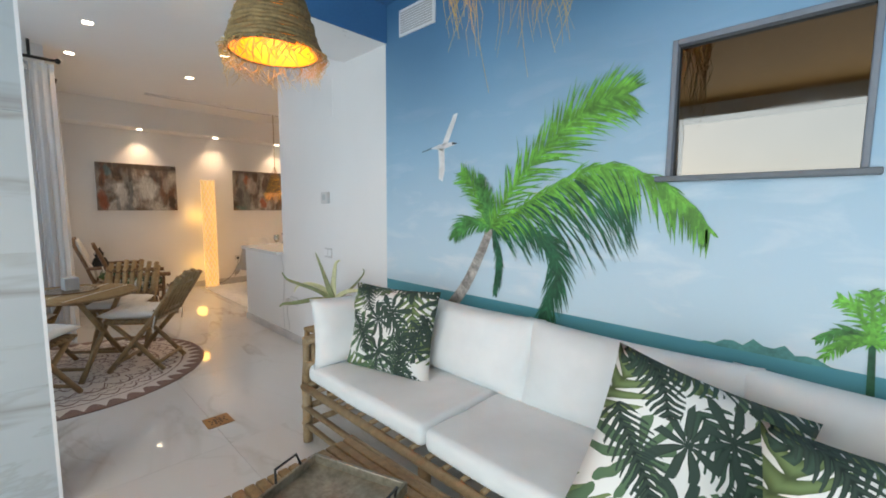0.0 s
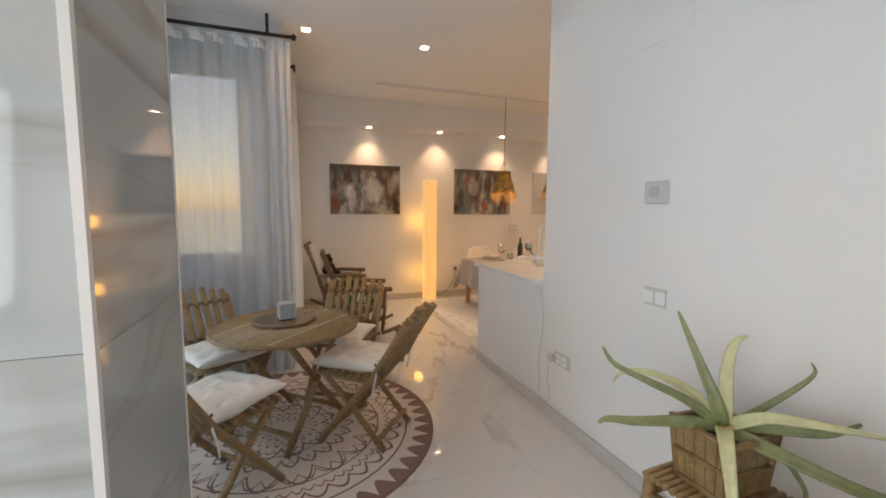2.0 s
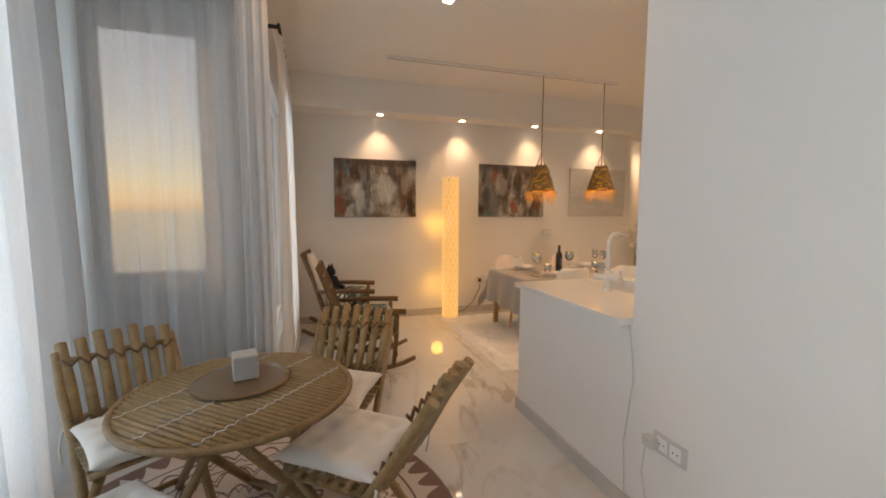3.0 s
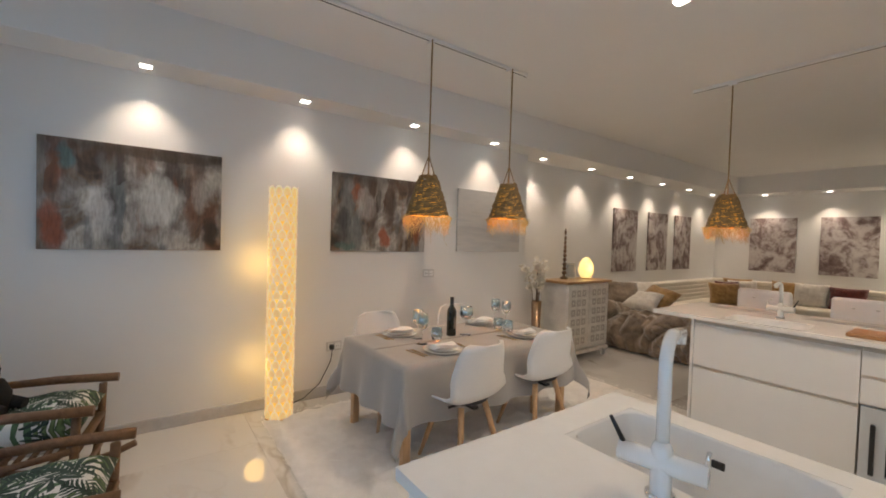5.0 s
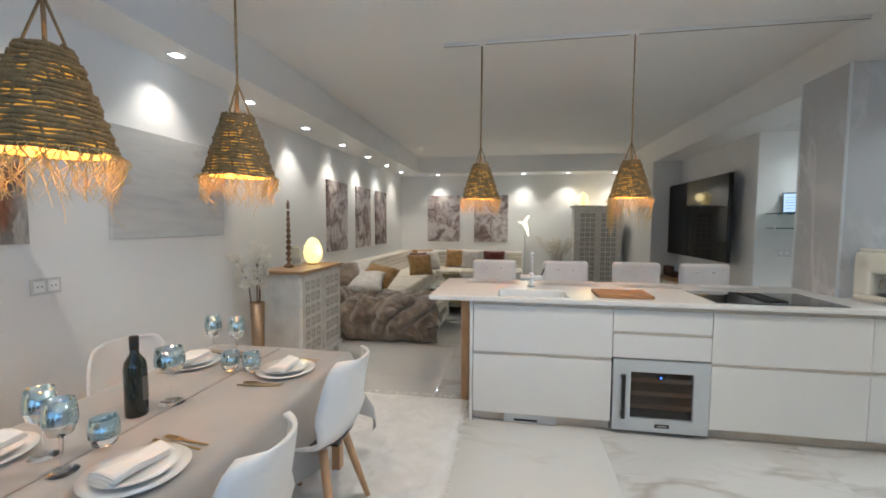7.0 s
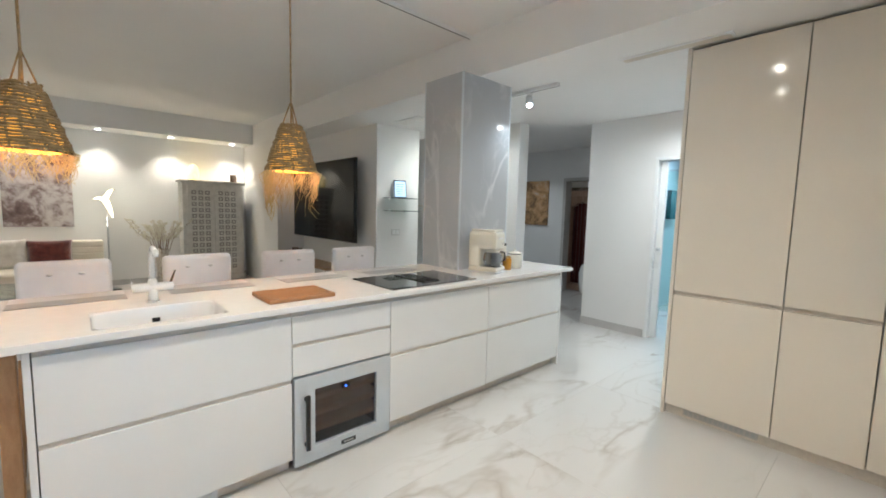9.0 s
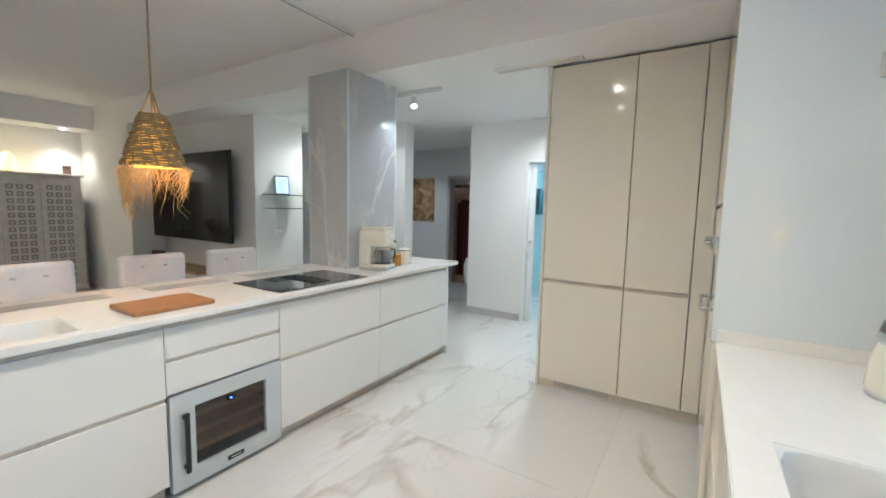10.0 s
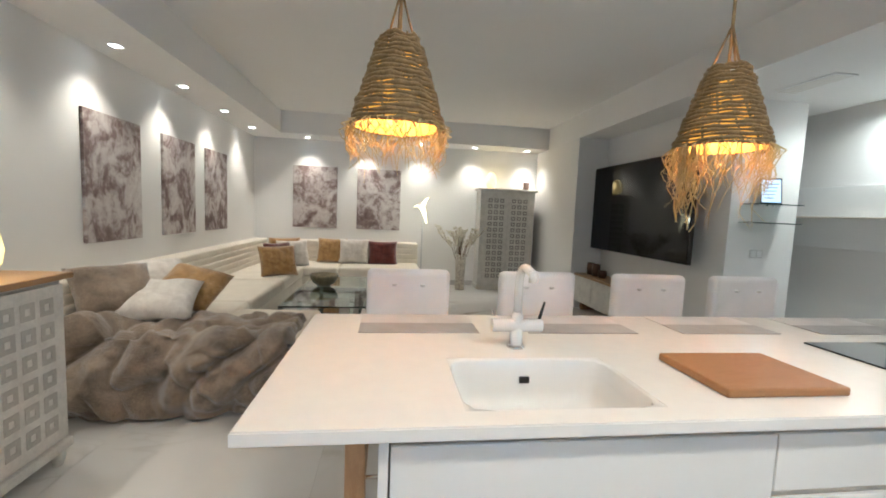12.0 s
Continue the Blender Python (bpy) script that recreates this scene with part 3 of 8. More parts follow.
# marble pillars clad in slabs
def clad_pillar(name, lo, hi, joints, material, label, edge):
    p = structure(name, boxes(((lo[0] + 0.014, lo[1] + 0.014, lo[2]), (hi[0] - 0.014, hi[1] - 0.014, hi[2]))), M_GROUT, label)
    zs = [lo[2], *joints, hi[2]]
    for z0, z1 in zip(zs, zs[1:]):
        for a, b in (((lo[0] + 0.012, lo[1], z0 + 0.0005), (hi[0] - 0.012, lo[1] + 0.012, z1 - 0.0005)), ((lo[0] + 0.012, hi[1] - 0.012, z0 + 0.0005), (hi[0] - 0.012, hi[1], z1 - 0.0005)),
                     ((lo[0], lo[1] + 0.012, z0 + 0.0005), (lo[0] + 0.012, hi[1] - 0.012, z1 - 0.0005)), ((hi[0] - 0.012, lo[1] + 0.012, z0 + 0.0005), (hi[0], hi[1] - 0.012, z1 - 0.0005))):
            part("slab", boxes((a, b)), material, p)
    for x in (lo[0], hi[0]):
        for y in (lo[1], hi[1]):
            sx, sy = (0.012 if x == lo[0] else -0.012), (0.012 if y == lo[1] else -0.012)
            part("corner_trim", boxes(((x - sx * 0.1, y - sy * 0.1, lo[2]), (x + sx, y + sy, hi[2]))), edge, p, "slim corner trim")
    return p


clad_pillar("pillar_1", (-2.74, -0.135, 0), (-2.295, 0.207, LO), [0.58, 1.165, 1.75, 2.335], M_TILE, "pillar clad in glossy white veined marble slabs", M_TRIM)
clad_pillar("pillar_2", (-3.045, 5.38, 0.0), (-2.44, 5.85, LO), [], M_PILLAR, "kitchen pillar clad in grey veined marble", M_SILVER)


# ---- kitchen ----
def bm_basin(bm, x0, x1, y0, y1, z, depth, r=0.05):
    """A rounded trough with its rim on the rectangle x0..x1, y0..y1."""
    n = 40
    cx, cy, hx, hy = (x0 + x1) / 2, (y0 + y1) / 2, (x1 - x0) / 2, (y1 - y0) / 2
    rings = []
    for inset, dz, p in ((-0.001, 0.0, 200), (0.003, -0.0006, 8), (0.006, -0.006, 8), (0.008, -0.05, 8), (0.014, -depth + 0.05, 7), (0.03, -depth + 0.012, 6), (0.07, -depth, 5)):
        ring = []
        for k in range(n):
            a = 2 * math.pi * k / n
            c, s = math.cos(a), math.sin(a)
            m = (abs(c) ** p + abs(s) ** p) ** (-1 / p)
            ring.append(bm.verts.new((cx + c * m * (hx - inset), cy + s * m * (hy - inset), z + dz)))
        rings.append(ring)
    for r0, r1 in zip(rings, rings[1:]):
        for k in range(n):
            bm.faces.new((r0[k], r0[(k + 1) % n], r1[(k + 1) % n], r1[k])).smooth = True
    bm.faces.new(rings[-1])
    return bm


def worktop(name, label, x0, x1, y0, y1, z0, z1, sink, depth):
    """A slab with a rectangular cut-out, and the basin under it."""
    t = thing(name, label, "worktop")
    sx0, sx1, sy0, sy1 = sink
    bm = bmesh.new()
    rects = ((x0, x1, y0, y1), (sx0, sx1, sy0, sy1))
    ring = {(i, z): [bm.verts.new(p) for p in ((a, c, z), (b, c, z), (b, d, z), (a, d, z))] for i, (a, b, c, d) in enumerate(rects) for z in (z0, z1)}
    for k in range(4):
        q = (k + 1) % 4
        for z in (z0, z1):
            bm.faces.new((ring[0, z][k], ring[0, z][q], ring[1, z][q], ring[1, z][k]))
        for i in (0, 1):
            bm.faces.new((ring[i, z0][k], ring[i, z0][q], ring[i, z1][q], ring[i, z1][k]))
    outer = [e for e in bm.edges if all(v in ring[0, z1] for v in e.verts)] + [e for e in bm.edges if all(v in ring[0, z0] for v in e.verts)]
    bmesh.ops.bevel(bm, geom=outer, offset=0.003, segments=2, affect="EDGES")
    part("slab", bm, M_TOP, t)
    part("sink_basin", bm_basin(bmesh.new(), sx0, sx1, sy0, sy1, z1 - 0.0015, depth), M_WHITEGLOSS, t, "white moulded sink basin")
    mx = (sx0 + sx1) / 2
    part("drain", bm_lathe(bmesh.new(), [(0.0, 0.002), (0.035, 0.002), (0.04, 0.0)], 20, (mx, (sy0 + sy1) / 2, z1 - depth + 0.001)), M_CHROME, t, "round chrome drain")
    part("overflow", boxes(((mx - 0.016, sy1 - 0.016, z1 - 0.075), (mx + 0.016, sy1 - 0.006, z1 - 0.055)), bevel=0.002), M_BLACK, t, "small dark overflow slot")
    return t


worktop("island_worktop", "long white quartz worktop overhanging the kitchen island", -5.845, -2.0, 4.935, 5.86, 0.868, 0.9, (-5.37, -4.88, 5.0, 5.33), 0.15)
sw0 = worktop("side_worktop", "white quartz worktop with sink on the half wall", -4.93, -3.48, 2.142, 2.85, 0.87, 0.9, (-4.82, -4.3, 2.42, 2.76), 0.17)
part("ledge", boxes(((-4.9295, 1.95, 0.8704), (-3.952, 2.149, 0.9004))), M_TOP, sw0, "worktop edge over the half wall")


def drawer_unit(name, label, x0, x1, fronts, material, plinth=True, low=0.075, high=0.7):
    """A base unit of the island: carcass, plinth and handleless drawer fronts with shadow gaps."""
    u = thing(name, label, "kitchen unit", "island units", pose(x0, 4.97, 0))
    w = x1 - x0
    part("carcass", boxes(((0.002, 0.012, low), (w - 0.002, 0.62, high))), M_GAP, u)
    part("channel", boxes(((0.002, 0.016, high), (w - 0.002, 0.034, 0.866))), M_GAP, u)
    if plinth:
        part("plinth", boxes(((0.0, 0.06, 0.0), (w, 0.08, 0.075))), M_GAP, u, "recessed beige plinth")
    for z0, z1 in fronts:
        part("drawer_front", boxes(((0.002, 0.0, z0), (w - 0.002, 0.012, z1)), bevel=0.002), material, u)
    return u


FR2 = [(0.078, 0.489), (0.511, 0.84)]
su = drawer_unit("sink_unit", "white gloss handleless base unit under the island sink", -5.535, -4.605, FR2, M_WHITEGLOSS)
part("end_panel", boxes(((-0.024, 0.0, 0.0), (-0.002, 0.64, 0.866)), bevel=0.002), M_WHITEGLOSS, su)
part("plinth_vent", boxes(((0.22, 0.02, 0.006), (0.58, 0.06, 0.073)), bevel=0.002), M_STEEL, su, "steel plinth ventilator with dark slot")
part("vent_switch", boxes(((0.515, 0.017, 0.03), (0.555, 0.021, 0.06)), bevel=0.001), M_PLATE, su, "small grey switch plate")
part("vent_slot", boxes(((0.29, 0.0165, 0.02), (0.45, 0.021, 0.034))), M_BLACK, su)
drawer_unit("narrow_drawer_unit", "white gloss drawer pair above the wine cooler", -4.605, -4.0, [(0.522, 0.675), (0.695, 0.84)], M_WHITEGLOSS, False, 0.515, 0.8)
drawer_unit("pan_drawer_unit", "cream-white gloss drawer unit under the hob", -4.0, -3.115, FR2, M_WHITEGLOSS)
eu = drawer_unit("end_drawer_unit", "cream-white gloss drawer unit at the island's end", -3.115, -2.14, FR2, M_WHITEGLOSS)
part("end_panel", boxes(((0.977, 0.0, 0.0), (1.0, 0.64, 0.866)), bevel=0.002), M_WHITEGLOSS, eu)

# wine cooler
wc = thing("wine_cooler", "silver built-in wine cooler with dark glass door", "wine cooler", at=pose(-4.6, 4.965, 0))
part("cavity", boxes(((0.03, 0.3, 0.06), (0.57, 0.32, 0.49)), ((0.03, 0.03, 0.06), (0.045, 0.3, 0.49)), ((0.555, 0.03, 0.06), (0.57, 0.3, 0.49)), ((0.03, 0.03, 0.045), (0.57, 0.3, 0.06))), M_BLACK, wc, "dark cooler interior")
part("door_frame", boxes(((0.004, 0, 0.03), (0.115, 0.03, 0.508)), ((0.5, 0, 0.03), (0.596, 0.03, 0.508)), ((0.115, 0, 0.03), (0.5, 0.03, 0.115)), ((0.115, 0, 0.43), (0.5, 0.03, 0.508))), M_SILVER, wc)
part("glass_door", boxes(((0.115, 0.018, 0.115), (0.5, 0.022, 0.43))), glass_mat("smoked_glass", (0.5, 0.5, 0.53)), wc, "smoked glass pane")
for z in (0.17, 0.26, 0.35):
    part("shelf", boxes(((0.05, 0.035, z), (0.55, 0.28, z + 0.03)), bevel=0.003), M_BEECH, wc, "slim wooden bottle shelf")
part("display", boxes(((0.28, 0.012, 0.385), (0.33, 0.017, 0.405))), M_BLACKGLASS, wc)
part("led", bm_lathe(bmesh.new(), [(0.0, 0.006), (0.006, 0.0), (0.0, -0.006)], 8, (0.303, 0.01, 0.395)), M_LED, wc, "blue indicator light")
bm = bmesh.new()
bm_box(bm, (0.052, -0.04, 0.12), (0.074, -0.022, 0.42), 0.004)
bm_box(bm, (0.054, -0.03, 0.135), (0.072, 0.001, 0.155), 0.003)
bm_box(bm, (0.054, -0.03, 0.385), (0.072, 0.001, 0.405), 0.003)
part("handle", bm, M_BLACK, wc, "black bar handle")
part("badge", boxes(((0.27, -0.003, 0.06), (0.36, 0.001, 0.085)), bevel=0.001), M_BLACK, wc, "small dark maker's plate")
part("badge_mark", boxes(((0.285, -0.0045, 0.07), (0.345, -0.003, 0.076))), M_CHROME, wc)

# wooden post and placemats
M_MAT = cloth("placemat_weave", (0.58, 0.57, 0.57), weave=160, relief=0.5, vary=0.12)
M_MATDARK = cloth("placemat_dark_weave", (0.36, 0.355, 0.36), weave=160, relief=0.5, vary=0.15)
post = thing("island_post", "square beech post under the island overhang", "post")
part("post", boxes(((-5.66, 5.3, 0.0), (-5.6, 5.36, 0.868)), bevel=0.004), M_BEECH, post)
for i, x in enumerate((-5.62, -4.99, -4.36, -3.73)):
    pm = thing("placemat", "grey woven placemat laid on the white worktop", "placemat", "island placemats", pose(x - 0.03, 5.585, 0.9))
    part("weave", boxes(((0, 0.13, 0.0005), (0.44, 0.265, 0.003)), bevel=0.001), M_MAT, pm)
    part("dark_band", boxes(((0, 0, 0.0005), (0.44, 0.1295, 0.003)), bevel=0.001), M_MATDARK, pm, "darker grey woven band")

# taps
def mixer_tap(label, m, h, reach):
    t = thing("mixer_tap", label, "tap", "kitchen taps", m)
    part("base", bm_lathe(bmesh.new(), [(0.03, 0.0), (0.03, 0.008), (0.026, 0.012)], 24), M_CHROME, t, "chrome base ring")
    part("body", bm_lathe(bmesh.new(), [(0.021, 0.01), (0.021, 0.105), (0.0145, 0.118), (0.0, 0.118)], 24), M_WHITEGLOSS, t)
    pts = [(0, 0, 0.12), (0, 0, h - 0.06)] + [(0, 0.06 - 0.06 * math.cos(a), h - 0.06 + 0.06 * math.sin(a)) for a in (0.2, 0.4, 0.6, 0.8, 1.0, 1.2, 1.4, 1.55)] + [(0, reach, h - 0.012)]
    part("spout", bm_tube(bmesh.new(), pts, 0.0135, 16), M_WHITEGLOSS, t, "white lacquered spout")
    part("nozzle", bm_tube(bmesh.new(), [(0, reach - 0.012, h), (0, reach - 0.012, h - 0.035)], 0.013, 14), M_WHITEGLOSS, t)
    part("cartridge", bm_tube(bmesh.new(), [(-0.085, 0, 0.075), (0.085, 0, 0.075)], 0.022, 18), M_WHITEGLOSS, t)
    lv = part("lever", bm_tube(bmesh.new(), [(-0.075, 0, 0.09), (-0.1, -0.02, 0.15)], [0.006, 0.004], 8), M_BLACK, t, "dark slim lever")
    part("knob", bm_tube(bmesh.new(), [(0.08, 0, 0.09), (0.084, 0, 0.125)], 0.0045, 8), M_CHROME, t)
    return t


mixer_tap("white lacquered mixer tap beside the half-wall sink", pose(-4.53, 2.36, 0.9, 0, 0, 14), 0.335, 0.16)
mixer_tap("white lacquered mixer tap behind the island sink", pose(-5.12, 5.435, 0.9, 0, 0, 180), 0.275, 0.14)

cb = thing("cutting_board", "orange-brown wooden cutting board on the worktop", "cutting board")
part("board", boxes(((-4.69, 5.035, 0.9), (-4.33, 5.31, 0.924)), bevel=0.006), M_BOARD, cb)
hob = thing("induction_hob", "black glass induction hob with centre extractor", "hob")
part("glass_plate", boxes(((-3.98, 4.985, 0.9), (-3.235, 5.47, 0.906)), bevel=0.002), M_BLACKGLASS, hob)
part("extractor_grille", boxes(((-3.66, 5.07, 0.906), (-3.52, 5.42, 0.911)), bevel=0.002), M_BLACK, hob, "matt black extractor slot")
for k in range(9):
    part("slat", boxes(((-3.655, 5.085 + 0.036 * k, 0.911), (-3.525, 5.095 + 0.036 * k, 0.914))), M_BLACKGLASS, hob)

# coffee machine and jars
cm = thing("coffee_machine", "cream retro filter coffee machine with glass jug", "coffee machine", at=pose(-2.89, 5.2, 0.9, 0, 0, 18))
part("base", boxes(((-0.1, -0.125, 0.012), (0.1, 0.125, 0.05)), bevel=0.016), M_CERAMIC, cm)
part("foot_plate", boxes(((-0.098, -0.13, 0.0), (0.098, 0.12, 0.014)), bevel=0.004), M_STEEL, cm, "steel foot plate")
part("hot_plate", bm_lathe(bmesh.new(), [(0.0, 0.054), (0.07, 0.054), (0.074, 0.05)], 24, (0, -0.045, 0)), M_BLACK, cm)
part("tower", boxes(((-0.1, 0.02, 0.04), (0.1, 0.125, 0.3)), bevel=0.022), M_CERAMIC, cm)
part("tank", boxes(((-0.1, -0.118, 0.19), (0.1, 0.125, 0.335)), bevel=0.026), M_CERAMIC, cm)
part("lid", boxes(((-0.085, -0.1, 0.333), (0.085, 0.11, 0.352)), bevel=0.01), M_CERAMIC, cm, "flat cream lid")
part("jug", bm_lathe(bmesh.new(), [(0.0, 0.056), (0.062, 0.058), (0.08, 0.1), (0.074, 0.145), (0.06, 0.168)], 24, (0, -0.05, 0)), glass_mat("grey_jug_glass", (0.55, 0.57, 0.58)), cm, "grey glass jug")
part("jug_lid", bm_lathe(bmesh.new(), [(0.061, 0.166), (0.055, 0.182), (0.0, 0.184)], 20, (0, -0.05, 0)), M_CERAMIC, cm)
part("jug_handle", bm_tube(bmesh.new(), [(0.06, -0.075, 0.165), (0.105, -0.11, 0.16), (0.112, -0.115, 0.1), (0.07, -0.08, 0.075)], 0.008, 8), M_BLACK, cm, "dark bent jug handle")
for k in range(3):
    part("button", bm_lathe(bmesh.new(), [(0.0, 0.007), (0.007, 0.0), (0.0, -0.007)], 10, (0.02 + 0.025 * k, -0.118, 0.235)), M_CHROME, cm)
part("maker_mark", boxes(((-0.04, -0.1205, 0.275), (0.04, -0.1175, 0.287))), M_STEEL, cm)
sj = thing("sugar_bowl", "cream enamel sugar pot with lid and handle", "pot", at=pose(-2.5, 5.22, 0.9))
part("pot", bm_lathe(bmesh.new(), [(0.0, 0.0), (0.062, 0.0), (0.066, 0.01), (0.063, 0.12), (0.058, 0.125)], 28), M_CERAMIC, sj)
part("lid", bm_lathe(bmesh.new(), [(0.06, 0.125), (0.05, 0.145), (0.008, 0.15), (0.012, 0.17), (0.0, 0.175)], 24), M_CERAMIC, sj)
part("rim", bm_lathe(bmesh.new(), [(0.0595, 0.12), (0.062, 0.125), (0.0595, 0.13)], 24), M_BLACK, sj, "dark enamel rim")
part("handle", bm_tube(bmesh.new(), [(0.055, 0, 0.11), (0.095, 0, 0.1), (0.095, 0, 0.05), (0.06, 0, 0.03)], 0.006, 8), M_BLACK, sj)
aj = thing("amber_jar", "small amber glass jar of honey", "jar", at=pose(-2.64, 5.19, 0.9))
part("jar", bm_lathe(bmesh.new(), [(0.0, 0.0), (0.035, 0.0), (0.038, 0.02), (0.038, 0.09), (0.03, 0.1)], 20), plain("amber", (0.5, 0.24, 0.03), 0.1, vary=0.05, relief=0), aj)
part("lid", bm_lathe(bmesh.new(), [(0.032, 0.1), (0.032, 0.115), (0.0, 0.116)], 20), M_GOLD, aj)
cn = thing("canister", "white enamel canister behind the sugar pot", "canister", at=pose(-2.56, 5.33, 0.9))
part("body", bm_lathe(bmesh.new(), [(0.0, 0.0), (0.05, 0.0), (0.05, 0.19), (0.045, 0.2)], 24), M_CERAMIC, cn)
part("lid", bm_lathe(bmesh.new(), [(0.052, 0.195), (0.05, 0.215), (0.0, 0.22)], 24), M_BLACK, cn)

# kettle-like blender on the side worktop
bl = thing("coffee_grinder", "rounded white coffee grinder with clear hopper", "appliance", at=pose(-3.80, 2.385, 0.9))
part("body", bm_lathe(bmesh.new(), [(0.0, 0.0), (0.1, 0.0), (0.105, 0.02), (0.1, 0.1), (0.085, 0.16)], 32), M_CERAMIC, bl)
part("collar", bm_lathe(bmesh.new(), [(0.086, 0.155), (0.09, 0.175), (0.086, 0.19)], 32), M_STEEL, bl, "steel collar")
part("hopper", bm_lathe(bmesh.new(), [(0.084, 0.19), (0.08, 0.22), (0.05, 0.245), (0.0, 0.25)], 32), glass_mat("grey_hopper", (0.7, 0.75, 0.8), 0.05), bl)
part("foot", bm_lathe(bmesh.new(), [(0.0, -0.0), (0.103, 0.0), (0.106, 0.012), (0.1, 0.014)], 32), M_STEEL, bl)
for k in (-1, 1):
    part("knob", bm_lathe(bmesh.new(), [(0.0, 0.012), (0.012, 0.0), (0.0, -0.012)], 10, (-0.098, 0.02 * k, 0.08)), M_CHROME, bl)

# base units under the side worktop
for x0, x1 in ((-4.9, -4.18), (-4.18, -3.465)):
    u = thing("base_unit", "cream gloss handleless base unit below the side worktop", "kitchen unit", "side units", pose(x0, 2.125, 0))
    w = x1 - x0
    part("carcass", boxes(((0.002, 0.0, 0.075), (w - 0.002, 0.69, 0.64))), M_GAP, u)
    part("plinth", boxes(((0.0, 0.62, 0.0), (w, 0.64, 0.075))), M_GAP, u)
    for z0, z1 in FR2:
        part("door", boxes(((0.002, 0.69, z0), (w - 0.002, 0.71, z1)), bevel=0.002), M_CREAM, u)
ep = thing("gloss_board", "white gloss end panel of the side units", "panel")
part("panel", boxes(((-4.925, 2.125, 0.0), (-4.903, 2.835, 0.868)), bevel=0.002), M_WHITEGLOSS, ep)

# tall units
def tall_unit(label, y0, y1):
    u = thing("tall_unit", label, "kitchen unit", "tall units", pose(-2.338, y0, 0))
    d = y1 - y0
    part("carcass", boxes(((0.024, 0.002, 0.08), (0.6, d - 0.002, 2.485))), M_GAP, u)
    part("plinth", boxes(((0.04, 0.0, 0.0), (0.06, d, 0.08))), M_GAP, u)
    part("upper_door", boxes(((0.0, 0.003, 0.885), (0.022, d - 0.003, 2.478)), bevel=0.002), M_CREAM, u)
    part("lower_door", boxes(((0.0, 0.003, 0.075), (0.022, d - 0.003, 0.858)), bevel=0.002), M_CREAM, u)
    return u


tu = tall_unit("tall cream gloss built-in refrigerator unit", 3.372, 3.965)
part("end_panel", boxes(((0.0, 0.595, 0.0), (0.62, 0.618, 2.497)), bevel=0.002), M_CREAM, tu)
g = part("plinth_grille", boxes(((0.034, 0.06, 0.018), (0.041, 0.48, 0.062)), bevel=0.002), M_BASE, tu, "slotted ventilation grille")
for k in range(14):
    part("slot", boxes(((0.032, 0.075 + 0.029 * k, 0.026), (0.0345, 0.093 + 0.029 * k, 0.054))), M_GREYBOX, g)
tall_unit("narrow tall cream gloss larder unit", 2.967, 3.372)
fl = thing("filler_panel", "cream filler panel in the unit corner", "panel")
part("panel", boxes(((-2.334, 2.863, 0.08), (-2.31, 2.964, 2.485)), bevel=0.002), M_CREAM, fl)
part("plinth", boxes(((-2.3, 2.84, 0.0), (-2.28, 2.97, 0.08))), M_GAP, fl)
for x0, x1 in ((-2.9, -2.34), (-3.455, -2.9)):
    u = thing("oven_unit", "tall cream gloss oven housing facing the island", "kitchen unit", "tall units", pose(x0, 2.14, 0))
    w = x1 - x0
    part("carcass", boxes(((0.002, 0.0, 0.08), (w - 0.002, 0.7, 2.485))), M_GAP, u)
    part("plinth", boxes(((0, 0.64, 0), (w, 0.66, 0.08))), M_GAP, u)
    part("upper_door", boxes(((0.003, 0.7, 1.47), (w - 0.003, 0.722, 2.478)), bevel=0.002), M_CREAM, u)
    part("lower_door", boxes(((0.003, 0.7, 0.075), (w - 0.003, 0.722, 0.86)), bevel=0.002), M_CREAM, u)
    if x1 < -2.5:
        part("middle_door", boxes(((0.003, 0.7, 0.885), (w - 0.003, 0.722, 1.45)), bevel=0.002), M_CREAM, u)
    else:
        ov = part("oven", boxes(((0.003, 0.7, 0.885), (w - 0.003, 0.722, 1.45)), bevel=0.002), M_SILVER, u, "built-in steel oven")
        part("oven_window", boxes(((0.06, 0.722, 0.95), (w - 0.06, 0.726, 1.2)), bevel=0.002), M_BLACKGLASS, ov)
        for z in (1.27, 0.9):
            part("oven_handle", bm_tube(bmesh.new(), [(0.06, 0.722, z), (0.06, 0.765, z), (w - 0.06, 0.765, z), (w - 0.06, 0.722, z)], 0.009, 10), M_CHROME, ov)
sp = thing("gloss_board", "white gloss panel closing the oven housing", "panel")
# White gloss with the cool daylight on this panel mixed into its colour.
part("panel", boxes(((-3.478, 2.142, 0.9), (-3.458, 2.868, 2.498)), bevel=0.002), plain("daylit_white_gloss", (0.74, 0.78, 0.82), 0.08, vary=0.006, relief=0.0, coat=0.4), sp)
us = thing("upstand", "white quartz upstand behind the worktop", "upstand")
part("strip", boxes(((-3.49, 2.145, 0.9), (-3.479, 2.85, 0.95)), ((-3.94, 2.1405, 0.9), (-3.49, 2.152, 0.95)), bevel=0.002), M_TOP, us)


